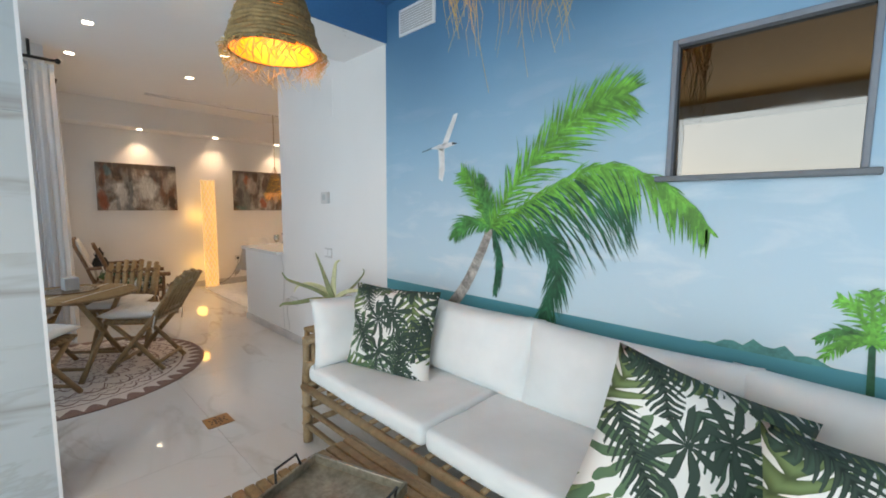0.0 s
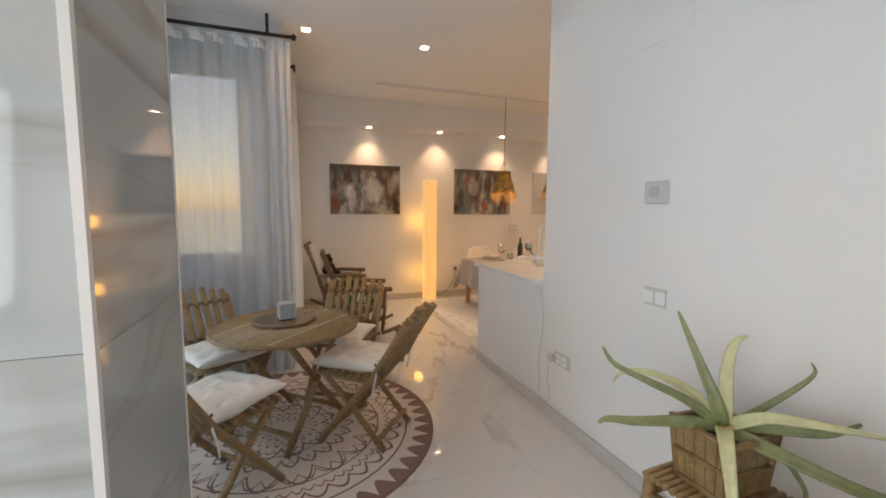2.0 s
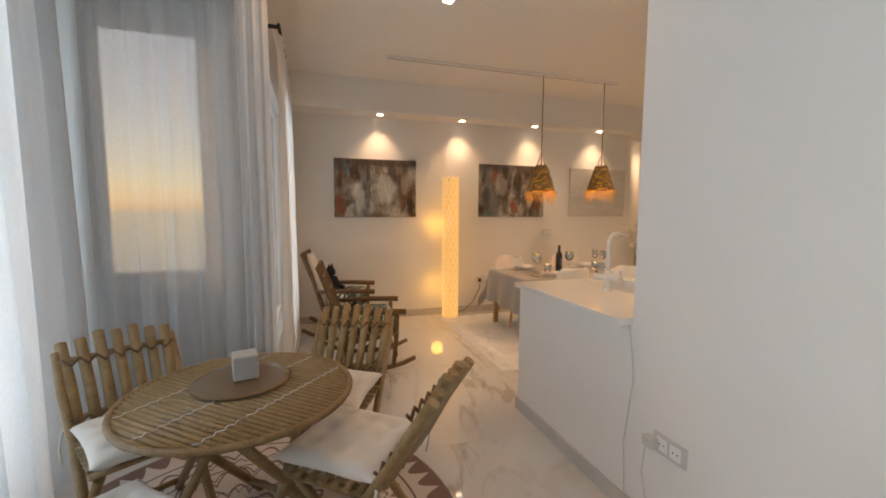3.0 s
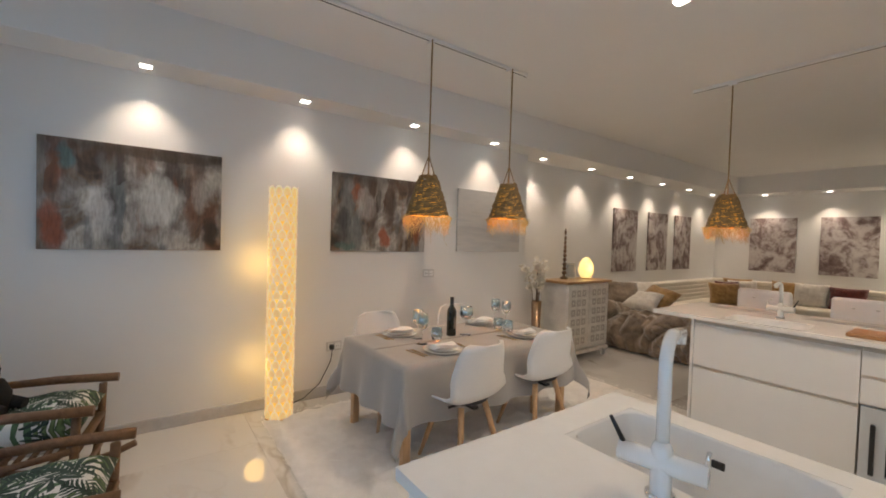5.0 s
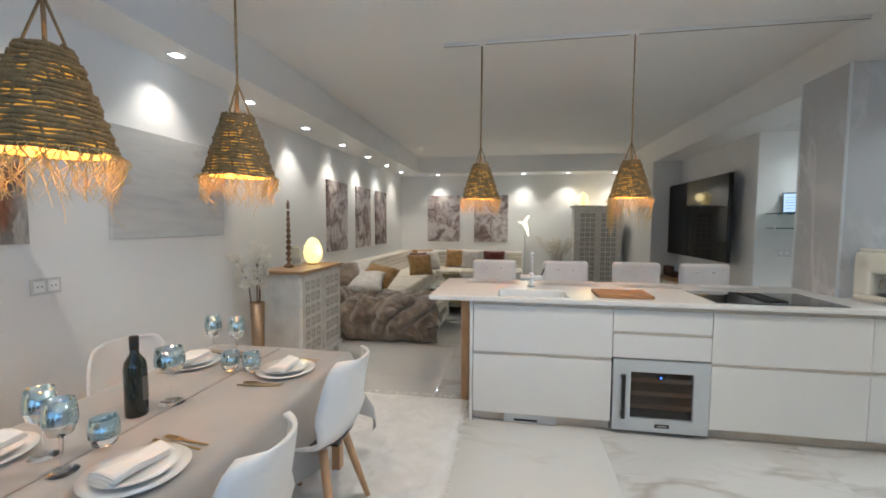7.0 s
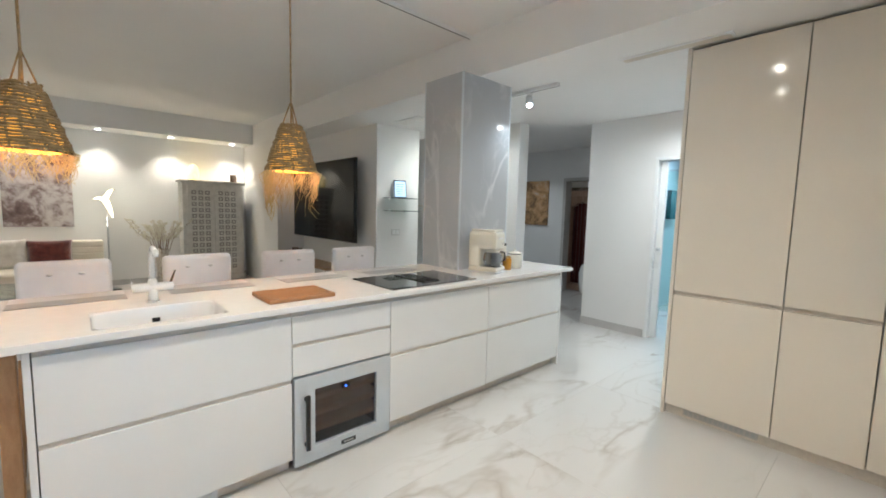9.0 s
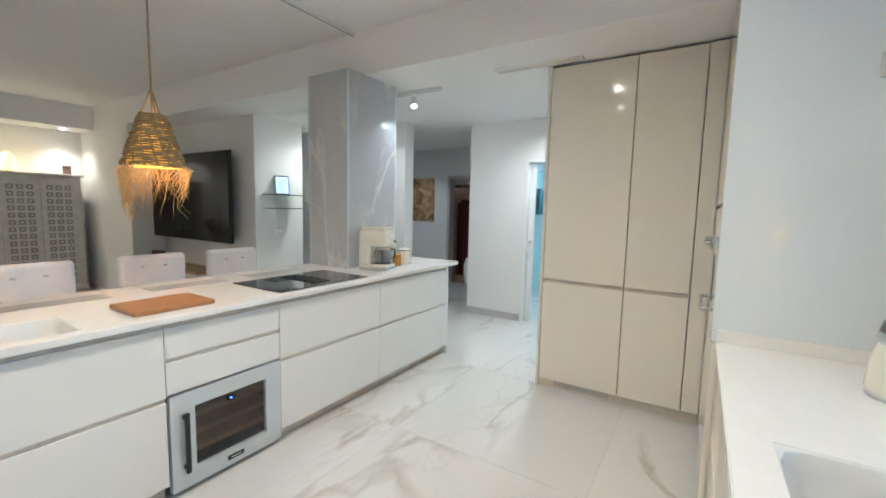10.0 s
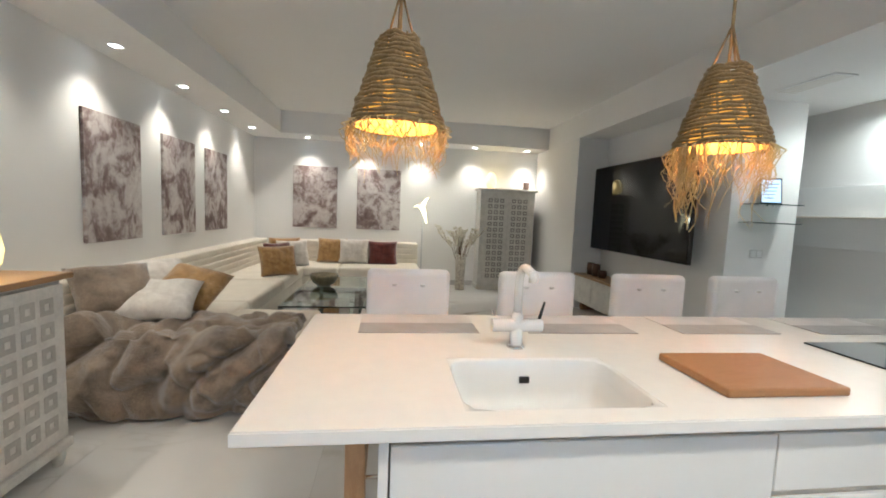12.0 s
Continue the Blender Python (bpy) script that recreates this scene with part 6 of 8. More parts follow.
def bamboo_chair(label):
    """A folding bamboo chair, facing +x: crossed legs, slatted fan back, slat seat and a tied cushion."""
    c = thing("bamboo_chair", label, "chair", "bamboo chairs")
    for s in (-1, 1):
        y = 0.2 * s
        part("back_post", bm_tube(bmesh.new(), [(0.20, y, 0.012), (0.02, y, 0.24), (-0.14, y, 0.43), (-0.25, y * 1.05, 0.6), (-0.34, y * 1.05, 0.75)], [0.019, 0.019, 0.019, 0.018, 0.018], 10), M_BAMBOO, c)
        part("front_leg", bm_tube(bmesh.new(), [(-0.2, y * 0.86, 0.012), (0.02, y * 0.86, 0.26), (0.19, y * 0.86, 0.42)], 0.018, 10), M_BAMBOO, c)
        part("seat_rail", bm_tube(bmesh.new(), [(-0.16, y * 0.9, 0.41), (0.2, y * 0.9, 0.415)], 0.016, 8), M_BAMBOO, c)
    for x, z in ((0.16, 0.07), (-0.16, 0.07)):
        part("stretcher", bm_tube(bmesh.new(), [(x, -0.2, z), (x, 0.2, z)], 0.014, 8), M_BAMBOO, c)
    for k in range(8):
        x = -0.15 + 0.05 * k
        part("seat_slat", bm_tube(bmesh.new(), [(x, -0.205, 0.43), (x, 0.205, 0.43)], 0.012, 7), M_BAMBOO_P, c)
    for k in range(7):
        y = -0.174 + 0.058 * k
        top = 0.83 - 1.1 * y * y - (0.012 if k % 2 else 0.0)
        bm = bmesh.new()
        bm_tube(bm, [(-0.175, y, 0.46), (-0.265, y * 1.04, 0.63), (-0.362, y * 1.1, top - 0.015)], 0.0215, 8)
        part("back_slat", bm, M_BAMBOO_P, c)
    for z, x in ((0.5, -0.182), (0.715, -0.298)):
        part("back_rail", bm_tube(bmesh.new(), [(x - 0.012, -0.215, z), (x - 0.03, 0, z), (x - 0.012, 0.215, z)], 0.013, 8), M_BAMBOO, c)
        part("lashing", bm_tube(bmesh.new(), [(x + 0.022, -0.2 + 0.4 * k / 14, z + 0.016 * (-1) ** k) for k in range(15)], 0.006, 5), M_CANEDARK, c, "dark cane lashing")
    bm = bm_pillow(bmesh.new(), 0.42, 0.43, 0.085, 26, 0.02, 1.3)
    for v in bm.verts:
        x, y, z = v.co
        d = sum(math.exp(-((x - a) ** 2 + (z - b) ** 2) / 0.0011) for a in (-0.11, 0.0, 0.11) for b in (-0.11, 0.0, 0.11))
        v.co = Vector((z + 0.045, x, 0.478 + y - (0.03 * d if y > 0 else 0.0)))
    q = part("cushion", bm, M_COTTON, c, "off-white tufted seat cushion")
    for s in (-1, 1):
        part("tie", bm_tube(bmesh.new(), [(-0.15, 0.19 * s, 0.475), (-0.18, 0.225 * s, 0.47), (-0.17, 0.24 * s, 0.4), (-0.16, 0.235 * s, 0.34)], 0.005, 6), M_COTTON, q, "knotted cotton tie")
    return c


ca = bamboo_chair("folding bamboo slat chair with off-white tufted cushion")
ca.matrix_world = pose(-4.03, 0.85, 0.008, 0, 0, -128)
copy_thing(ca, pose(-4.60, 0.77, 0.008, 0, 0, -25))
copy_thing(ca, pose(-4.44, -0.01, 0.008, 0, 0, 32))
copy_thing(ca, pose(-3.70, 0.09, 0.008, 0, 0, 137))


def leaf_print(name):
    """Cushion cloth printed with overlapping feathery fronds and fan leaves on white."""
    m, nt, b = nodes_of(name)
    sep = nt.nodes.new("ShaderNodeSeparateXYZ")
    link(nt, coords(nt), sep.inputs[0])
    flat = nt.nodes.new("ShaderNodeCombineXYZ")
    link(nt, sep.outputs[0], flat.inputs[0])
    link(nt, sep.outputs[2], flat.inputs[1])
    wob = noise_node(nt, 7.0, 2, flat.outputs[0])
    col = (0.74, 0.74, 0.71)
    leaves = (("frond", 3.6, 2.1, 44, (0.10, 0.15, 0.055)), ("fan", 5.0, 0.3, 11, (0.05, 0.10, 0.05)), ("frond", 4.4, 5.2, 52, (0.022, 0.055, 0.035)),
              ("fan", 5.8, 7.7, 9, (0.016, 0.036, 0.026)), ("frond", 5.2, 9.4, 60, (0.016, 0.036, 0.026)))
    for kind, sc, seed, n, c in leaves:
        mp = nt.nodes.new("ShaderNodeMapping")
        mp.inputs["Location"].default_value = (seed, seed * 0.6, 0)
        mp.inputs["Rotation"].default_value = (0, 0, seed)
        link(nt, flat.outputs[0], mp.inputs[0])
        vo = nt.nodes.new("ShaderNodeTexVoronoi")
        vo.voronoi_dimensions = "2D"
        vo.inputs["Scale"].default_value = sc
        link(nt, mp.outputs[0], vo.inputs["Vector"])
        dv = nt.nodes.new("ShaderNodeVectorMath")
        dv.operation = "SUBTRACT"
        link(nt, mp.outputs[0], dv.inputs[0])
        link(nt, vo.outputs["Position"], dv.inputs[1])
        ds = nt.nodes.new("ShaderNodeSeparateXYZ")
        link(nt, dv.outputs[0], ds.inputs[0])
        rc = nt.nodes.new("ShaderNodeSeparateColor")
        link(nt, vo.outputs["Color"], rc.inputs[0])
        ang = math_node(nt, "ADD", math_node(nt, "ARCTAN2", ds.outputs[1], ds.outputs[0]), math_node(nt, "MULTIPLY", rc.outputs[0], 6.28))
        ang = math_node(nt, "ADD", ang, math_node(nt, "MULTIPLY", math_node(nt, "SUBTRACT", wob.outputs[0], 0.5), 0.7))
        r = math_node(nt, "MULTIPLY", vo.outputs["Distance"], 1.0)
        if kind == "fan":
            lobe = math_node(nt, "ABSOLUTE", math_node(nt, "COSINE", math_node(nt, "MULTIPLY", ang, n / 2)))
            reach = math_node(nt, "ADD", math_node(nt, "MULTIPLY", math_node(nt, "POWER", lobe, 1.6), 0.66), 0.03)
            mk = math_node(nt, "LESS_THAN", r, reach)
            shade = lobe
        else:
            p, q = math_node(nt, "MULTIPLY", r, math_node(nt, "COSINE", ang)), math_node(nt, "ABSOLUTE", math_node(nt, "MULTIPLY", r, math_node(nt, "SINE", ang)))
            ell = math_node(nt, "ADD", math_node(nt, "POWER", math_node(nt, "DIVIDE", p, 0.68), 2.0), math_node(nt, "POWER", math_node(nt, "DIVIDE", q, 0.33), 2.0))
            teeth = math_node(nt, "SINE", math_node(nt, "MULTIPLY", math_node(nt, "SUBTRACT", p, math_node(nt, "MULTIPLY", q, 0.9)), n))
            cut = math_node(nt, "GREATER_THAN", teeth, math_node(nt, "SUBTRACT", math_node(nt, "MULTIPLY", q, 5.5), 1.1))
            mk = math_node(nt, "MULTIPLY", math_node(nt, "LESS_THAN", ell, 1.0), cut)
            shade = math_node(nt, "ADD", math_node(nt, "MULTIPLY", teeth, 0.35), 0.5)
        mk = math_node(nt, "MULTIPLY", mk, math_node(nt, "GREATER_THAN", rc.outputs[1], 0.16))
        cc = ramp_node(nt, shade, [(0.1, tuple(x * 0.55 for x in c)), (0.95, tuple(min(1, x * 1.5 + 0.01) for x in c))]).outputs[0]
        col = mix_node(nt, mk, col, cc)
    link(nt, col, b.inputs["Base Color"])
    b.inputs["Roughness"].default_value = 0.85
    bump(nt, b, noise_node(nt, 350, 2, coords(nt)).outputs[0], 0.2, 0.002)
    return m


M_PRINT = leaf_print("palm_leaf_print")


def pillow(label, material, m, w=0.46, h=0.46, d=0.15, seed=0.0, group="cushions"):
    p = thing("cushion", label, "cushion", group, m)
    part("cover", bm_pillow(bmesh.new(), w, h, d, 16, 0.02, seed), material, p)
    return p


def rocking_chair(label, m, cushioned):
    """A rustic branch-wood rocking chair facing +x."""
    c = thing("rocking_chair", label, "rocking chair", "rocking chairs", m)
    for s in (-1, 1):
        y = 0.28 * s
        pts = [(-0.46 + 0.92 * k / 8, y, 0.03 + 0.13 * (abs(k - 4.3) / 4.3) ** 2.4) for k in range(9)]
        part("rocker", bm_tube(bmesh.new(), pts, 0.023, 8), M_CANEDARK, c)
        part("front_leg", bm_tube(bmesh.new(), [(0.24, y, 0.04), (0.27, y, 0.3), (0.28, y, 0.56)], 0.022, 8), M_CANEDARK, c)
        part("back_leg", bm_tube(bmesh.new(), [(-0.2, y, 0.05), (-0.2, y, 0.3), (-0.33, y * 0.95, 0.72), (-0.45, y * 0.93, 1.03)], 0.022, 8), M_CANEDARK, c)
        part("armrest", bm_tube(bmesh.new(), [(-0.3, y * 1.05, 0.6), (0.05, y * 1.1, 0.6), (0.36, y * 1.08, 0.585)], [0.022, 0.027, 0.03], 8), M_CANEDARK, c)
        part("side_rail", bm_tube(bmesh.new(), [(-0.22, y, 0.3), (0.28, y, 0.37)], 0.019, 8), M_CANEDARK, c)
        part("brace", bm_tube(bmesh.new(), [(0.0, y, 0.06), (0.26, y, 0.26)], 0.015, 8), M_CANEDARK, c)
    for x, z in ((0.28, 0.36), (-0.2, 0.3), (0.27, 0.16), (-0.45, 1.02), (-0.35, 0.78), (-0.26, 0.5)):
        part("cross_rail", bm_tube(bmesh.new(), [(x, -0.28, z), (x, 0.28, z)], 0.018, 8), M_CANEDARK, c)
    for k in range(8):
        y = -0.22 + 0.063 * k
        part("back_slat", bm_tube(bmesh.new(), [(-0.22, y, 0.36), (-0.35, y, 0.74), (-0.44, y, 1.0)], 0.017, 7), M_CANEDARK, c)
    for k in range(9):
        x = -0.2 + 0.058 * k
        part("seat_slat", bm_tube(bmesh.new(), [(x, -0.27, 0.325 + 0.04 * k / 8), (x, 0.27, 0.325 + 0.04 * k / 8)], 0.014, 7), M_CANEDARK, c)
    if cushioned:
        bm = bm_pillow(bmesh.new(), 0.46, 0.68, 0.06, 14, 0.01, 2.0)
        for v in bm.verts:
            x, y, z = v.co
            v.co = Vector((-0.3 - 0.3 * z + y, x, 0.72 + z * 0.93))
        part("back_cushion", bm, M_COTTON, c, "cream cotton back cushion")
    for x, z in ((-0.345, 0.68), (-0.425, 0.92)):
        for side in (-0.02, 0.02):
            part("lashing", bm_tube(bmesh.new(), [(x + side, -0.24 + 0.48 * k / 16, z + 0.014 * (-1) ** k) for k in range(17)], 0.006, 5), M_NAPKIN, c, "pale rope lashing")
    return c


RA = pose(-7.06, 1.0, 0, 0, 0, 82) @ Matrix.Scale(0.9, 4)
RB = pose(-6.15, 1.12, 0, 0, 0, 86) @ Matrix.Scale(0.88, 4)
ra = rocking_chair("rustic dark branch rocking chair with cream back cushion", RA, True)
rb = rocking_chair("rustic dark branch rocking chair turned to the room", RB, False)
for mx in (RA, RB):
    pillow("palm-leaf print cushion lying on the rocking chair seat", M_PRINT, mx @ pose(0.06, 0, 0.475, 86, 0, 90), 0.5, 0.48, 0.2, 3.0, "rocking chair cushions")
bag = thing("soft_toy", "small black soft toy seated on the rocking chair", "soft toy", at=pose(-7.03, 0.86, 0.5, 0, 0, 60))
bm = bmesh.new()
bm_lathe(bm, [(0.0, 0.0), (0.08, 0.02), (0.09, 0.09), (0.06, 0.16), (0.0, 0.18)], 14)
bm_lathe(bm, [(0.0, 0.0), (0.05, 0.03), (0.055, 0.07), (0.03, 0.11), (0.0, 0.12)], 12, (-0.01, 0, 0.15))
for s in (-1, 1):
    bm_lathe(bm, [(0.018, 0.0), (0.012, 0.03), (0.0, 0.05)], 8, (-0.01, 0.03 * s, 0.25))
    bm_tube(bm, [(0.03, 0.05 * s, 0.05), (0.12, 0.06 * s, 0.03)], [0.035, 0.028], 8)
tagged(new("toy", mesh_of("toy", bm, plain("black_plush", (0.012, 0.012, 0.013), 0.95, relief=0.5)))).parent = bag

# ---- terrace ----
dg = thing("floor_drain", "square bronze floor drain grate", "drain", at=pose(-2.6, 0.95, 0.0005, 0, 0, 0))
part("plate", boxes(((-0.075, -0.075, 0.0), (0.075, 0.075, 0.003)), bevel=0.001), M_COPPER, dg)
for k in range(3):
    r = 0.018 + 0.016 * k
    for q in range(6):
        a = 2 * math.pi * (q + 0.5 * k) / 6
        part("hole", bm_lathe(bmesh.new(), [(0.0, 0.0036), (0.007, 0.0035), (0.007, 0.003)], 8, (r * math.cos(a), r * math.sin(a), 0)), M_BLACK, dg)

# internal window of the mural wall
iw = structure("window_4", boxes(((-0.37, 2.005, 1.5), (-0.35, 2.1, 2.03)), ((0.19, 2.005, 1.5), (0.21, 2.1, 2.03)), ((-0.35, 2.005, 2.008), (0.19, 2.1, 2.03)), bevel=0.004), plain("slate_grey_frame", (0.17, 0.2, 0.24), 0.5), "dark framed small window in the mural wall")
part("window_sill", boxes(((-0.4, 1.97, 1.478), (0.24, 2.1, 1.5)), bevel=0.004), plain("slate_sill", (0.12, 0.14, 0.16), 0.5), iw, "dark slate sill")
part("pane", boxes(((-0.35, 2.04, 1.5), (0.19, 2.046, 2.008))), plain("mirrored_pane", (0.125, 0.115, 0.105), 0.02, 1.0, vary=0.01, relief=0.0), iw, "reflective glass pane")
mv = thing("wall_vent", "white slotted air vent on the mural wall", "vent", at=pose(-1.89, 2.02, 2.585))
part("frame", boxes(((-0.17, -0.012, -0.085), (0.17, 0.0, 0.085)), bevel=0.003), M_TRIM, mv)
for k in range(9):
    part("slat", boxes(((-0.15, -0.016, -0.068 + 0.0155 * k), (0.15, -0.01, -0.06 + 0.0155 * k)), bevel=0.001), M_BASE, mv)

# mural figures laid thinly on the wall
MG = [plain("mural_green_%s" % n, c, 0.6, vary=0.3, scale=9, grain=50, relief=0.02, island=0.35) for n, c in (("bright", (0.10, 0.36, 0.05)), ("mid", (0.045, 0.22, 0.05)), ("dark", (0.012, 0.11, 0.05)))]
palm = thing("mural_palm", "painted coconut palm leaning over the sea", "wall painting")


def wall_strip(bm, a, b, w0, w1, y):
    d = Vector((b[0] - a[0], b[1] - a[1])).normalized()
    n = Vector((-d.y, d.x))
    vs = [bm.verts.new((a[0] + n.x * w0, y, a[1] + n.y * w0)), bm.verts.new((a[0] - n.x * w0, y, a[1] - n.y * w0)), bm.verts.new((b[0] - n.x * w1, y, b[1] - n.y * w1)), bm.verts.new((b[0] + n.x * w1, y, b[1] + n.y * w1))]
    bm.faces.new(vs)


def along(points, t):
    """A smooth point on a bowed line through a few (x, z) points."""
    f = t * (len(points) - 1)
    k = min(int(f), len(points) - 2)
    u = f - k
    p = [Vector(points[max(0, min(len(points) - 1, k + d))]) for d in (-1, 0, 1, 2)]
    return 0.5 * (2 * p[1] + (p[2] - p[0]) * u + (2 * p[0] - 5 * p[1] + 4 * p[2] - p[3]) * u * u + (3 * p[1] - p[0] - 3 * p[2] + p[3]) * u ** 3)


def frond(points, upper, lower, droop, mat_i, depth, seed, parent, n=85, taper=0.35):
    """One painted frond: a bowed rib with slender drooping leaflets, upper and lower side of their own length."""
    rnd = random.Random(seed)
    bm = bmesh.new()
    y = 2.0165 - 0.0007 * depth
    for k in range(n):
        t = k / n
        a, c = along(points, t), along(points, min(1.0, t + 1 / n))
        wall_strip(bm, a, c, 0.005 * (1 - t) + 0.001, 0.005 * (1 - t) + 0.001, y - 0.0005)
        d = (c - a).normalized()
        nrm = Vector((-d.y, d.x))
        swell = 0.3 + 0.7 * math.sin(math.pi * min(1.0, t * (1 - taper * 0.5) + 0.14))
        for side, l in ((1, upper), (-1, lower)):
            l *= swell * rnd.uniform(0.75, 1.15)
            way = (d * rnd.uniform(0.7, 1.1) + nrm * side * rnd.uniform(0.5, 0.9)).normalized()
            w, e0 = rnd.uniform(0.0036, 0.0068), a
            yy = y - 0.0004 * rnd.random()
            for q in range(3):
                way = (way + Vector((0, -droop * 0.35 * rnd.uniform(0.6, 1.2)))).normalized()
                e1 = e0 + way * l / 3
                wall_strip(bm, e0, e1, w * (1, 0.95, 0.6)[q], w * (0.95, 0.6, 0.08)[q], yy)
                e0 = e1
    return tagged(part("frond", bm, MG[mat_i], parent), kind="stuff")


CROWN = (-1.258, 1.262)
FRONDS = (([CROWN, (-1.05, 1.251), (-0.881, 1.181), (-0.843, 1.027), (-0.885, 0.876), (-0.929, 0.74)], 0.17, 0.17, 0.9, 2),
          ([CROWN, (-1.2, 1.08), (-1.227, 0.88)], 0.07, 0.07, 1.0, 2),
          ([CROWN, (-1.04, 1.36), (-0.82, 1.46), (-0.63, 1.50), (-0.5, 1.44)], 0.12, 0.42, 1.2, 2),
          ([CROWN, (-1.426, 1.278), (-1.54, 1.19)], 0.10, 0.15, 0.9, 1),
          ([CROWN, (-1.352, 1.443), (-1.49, 1.58)], 0.15, 0.13, 0.3, 0),
          ([CROWN, (-1.3, 1.40), (-1.36, 1.53)], 0.08, 0.1, 0.3, 1),
          ([CROWN, (-1.037, 1.385), (-0.816, 1.497), (-0.624, 1.553), (-0.43, 1.495), (-0.287, 1.39), (-0.20, 1.28)], 0.10, 0.25, 1.15, 0),
          ([CROWN, (-1.094, 1.499), (-0.93, 1.661), (-0.77, 1.79), (-0.626, 1.855), (-0.54, 1.86)], 0.21, 0.25, 0.28, 0))
for i, (pts, up, low, dr_, mi) in enumerate(FRONDS):
    frond(pts, up, low, dr_, mi, i, 10 + i, palm, 95 if len(pts) > 3 else 46)
bm = bmesh.new()
TRUNK = [(-1.68, 0.6), (-1.632, 0.672), (-1.456, 0.889), (-1.336, 1.1), (-1.262, 1.262)]
for k in range(30):
    t0, t1 = k / 30, (k + 1) / 30
    wall_strip(bm, along(TRUNK, t0), along(TRUNK, t1 + 0.004), 0.045 - 0.022 * t0, 0.046 - 0.022 * t1, 2.0165 - 0.00004 * k)
part("trunk", bm, plain("mural_trunk", (0.34, 0.32, 0.30), 0.6, vary=0.35, scale=18, grain=70, relief=0.02, island=0.3), palm, "grey ringed painted trunk")
sp = thing("mural_small_palm", "small painted palm on the far beach", "wall painting")
for i, tip in enumerate(((0.175, 1.08), (0.13, 0.93), (0.15, 0.875), (0.3, 1.1), (0.4, 1.02), (0.38, 0.88), (0.24, 1.11))):
    frond([(0.26, 0.955), ((0.26 + tip[0]) / 2, (0.955 + tip[1]) / 2 + 0.03), tip], 0.05, 0.055, 0.7, (0, 1)[i % 3 == 1], i, 60 + i, sp, 13)
bm = bmesh.new()
wall_strip(bm, (0.275, 0.62), (0.26, 0.95), 0.012, 0.008, 2.0165)
part("trunk", bm, MG[2], sp)
isl = thing("mural_islet", "painted green islet on the horizon", "wall painting")
bm = bmesh.new()
vs = [bm.verts.new((-0.22 + 0.42 * k / 14, 2.0175, 0.842 + 0.055 * math.sin(math.pi * k / 14) * (0.7 + 0.3 * math.sin(k * 2.3)))) for k in range(15)]
bm.faces.new(vs)
part("shape", bm, plain("mural_islet_green", (0.07, 0.27, 0.25), 0.6, vary=0.2, scale=20), isl)
bird = thing("mural_bird", "painted white tropicbird in flight", "wall painting")
bm = bmesh.new()
for poly in (((-1.70, 1.74), (-1.62, 1.76), (-1.50, 1.765), (-1.49, 1.745), (-1.60, 1.725)), ((-1.60, 1.75), (-1.545, 1.76), (-1.49, 1.87), (-1.465, 1.93), (-1.50, 1.925), (-1.55, 1.84)),
             ((-1.63, 1.735), (-1.575, 1.735), (-1.57, 1.60), (-1.59, 1.53), (-1.625, 1.55), (-1.62, 1.64))):
    bm.faces.new([bm.verts.new((x - 0.06, 2.0163, z)) for x, z in poly])
part("plumage", bm, plain("mural_white", (0.75, 0.75, 0.74), 0.6, vary=0.08, scale=12), bird)
bm = bmesh.new()
bm.faces.new([bm.verts.new((x - 0.06, 2.0158, z)) for x, z in ((-1.51, 1.763), (-1.455, 1.752), (-1.51, 1.748))])
wall_strip(bm, (-1.84, 1.725), (-1.75, 1.742), 0.002, 0.004, 2.0158)
part("beak_and_tail", bm, M_BLACK, bird)

# bamboo bench along the mural
bn = thing("bamboo_bench", "long bamboo bench with white cushions against the mural", "bench", at=pose(0, 0, 0))
BX0, BX1, BY0, BY1, BZ = -1.97, 0.9, 1.24, 1.9, 0.34
for x in (BX0, -0.98, 0.0, BX1):
    part("front_leg", bm_tube(bmesh.new(), [(x, BY0, 0.012), (x, BY0, BZ)], 0.027, 10), M_RATTAN, bn)
    part("back_leg", bm_tube(bmesh.new(), [(x, BY1, 0.012), (x, BY1, 0.62)], 0.027, 10), M_RATTAN, bn)
for z in (0.12, 0.22, BZ):
    part("front_rail", bm_tube(bmesh.new(), [(BX0 - 0.02, BY0 - 0.01, z), (-0.5, BY0 - 0.012, z), (BX1 + 0.02, BY0 - 0.01, z)], 0.021 if z == BZ else 0.016, 9), M_RATTAN, bn)
    part("back_rail", bm_tube(bmesh.new(), [(BX0, BY1, z), (BX1, BY1, z)], 0.018, 9), M_RATTAN, bn)
    part("side_rail", bm_tube(bmesh.new(), [(BX0, BY0, z), (BX0, BY1, z)], 0.018, 9), M_RATTAN, bn)
for k in range(4):
    part("arm_post", bm_tube(bmesh.new(), [(BX0 - 0.03, BY0 + 0.02 + 0.045 * k, 0.3), (BX0 - 0.035, BY0 + 0.02 + 0.045 * k, 0.62)], 0.02, 9), M_RATTAN, bn)
for k in range(2):
    part("arm_rail", bm_tube(bmesh.new(), [(BX0 - 0.01, BY0, 0.46 + 0.14 * k), (BX0 - 0.01, BY1, 0.46 + 0.14 * k)], 0.02, 9), M_RATTAN, bn)
for k in range(30):
    x = BX0 + 0.04 + (BX1 - BX0 - 0.08) * k / 29
    part("seat_slat", bm_tube(bmesh.new(), [(x, BY0, BZ + 0.02), (x, BY1, BZ + 0.02)], 0.012, 6), M_RATTAN, bn)
M_WHITECUSH = cloth("white_canvas_cushion", (0.76, 0.79, 0.79), weave=300)


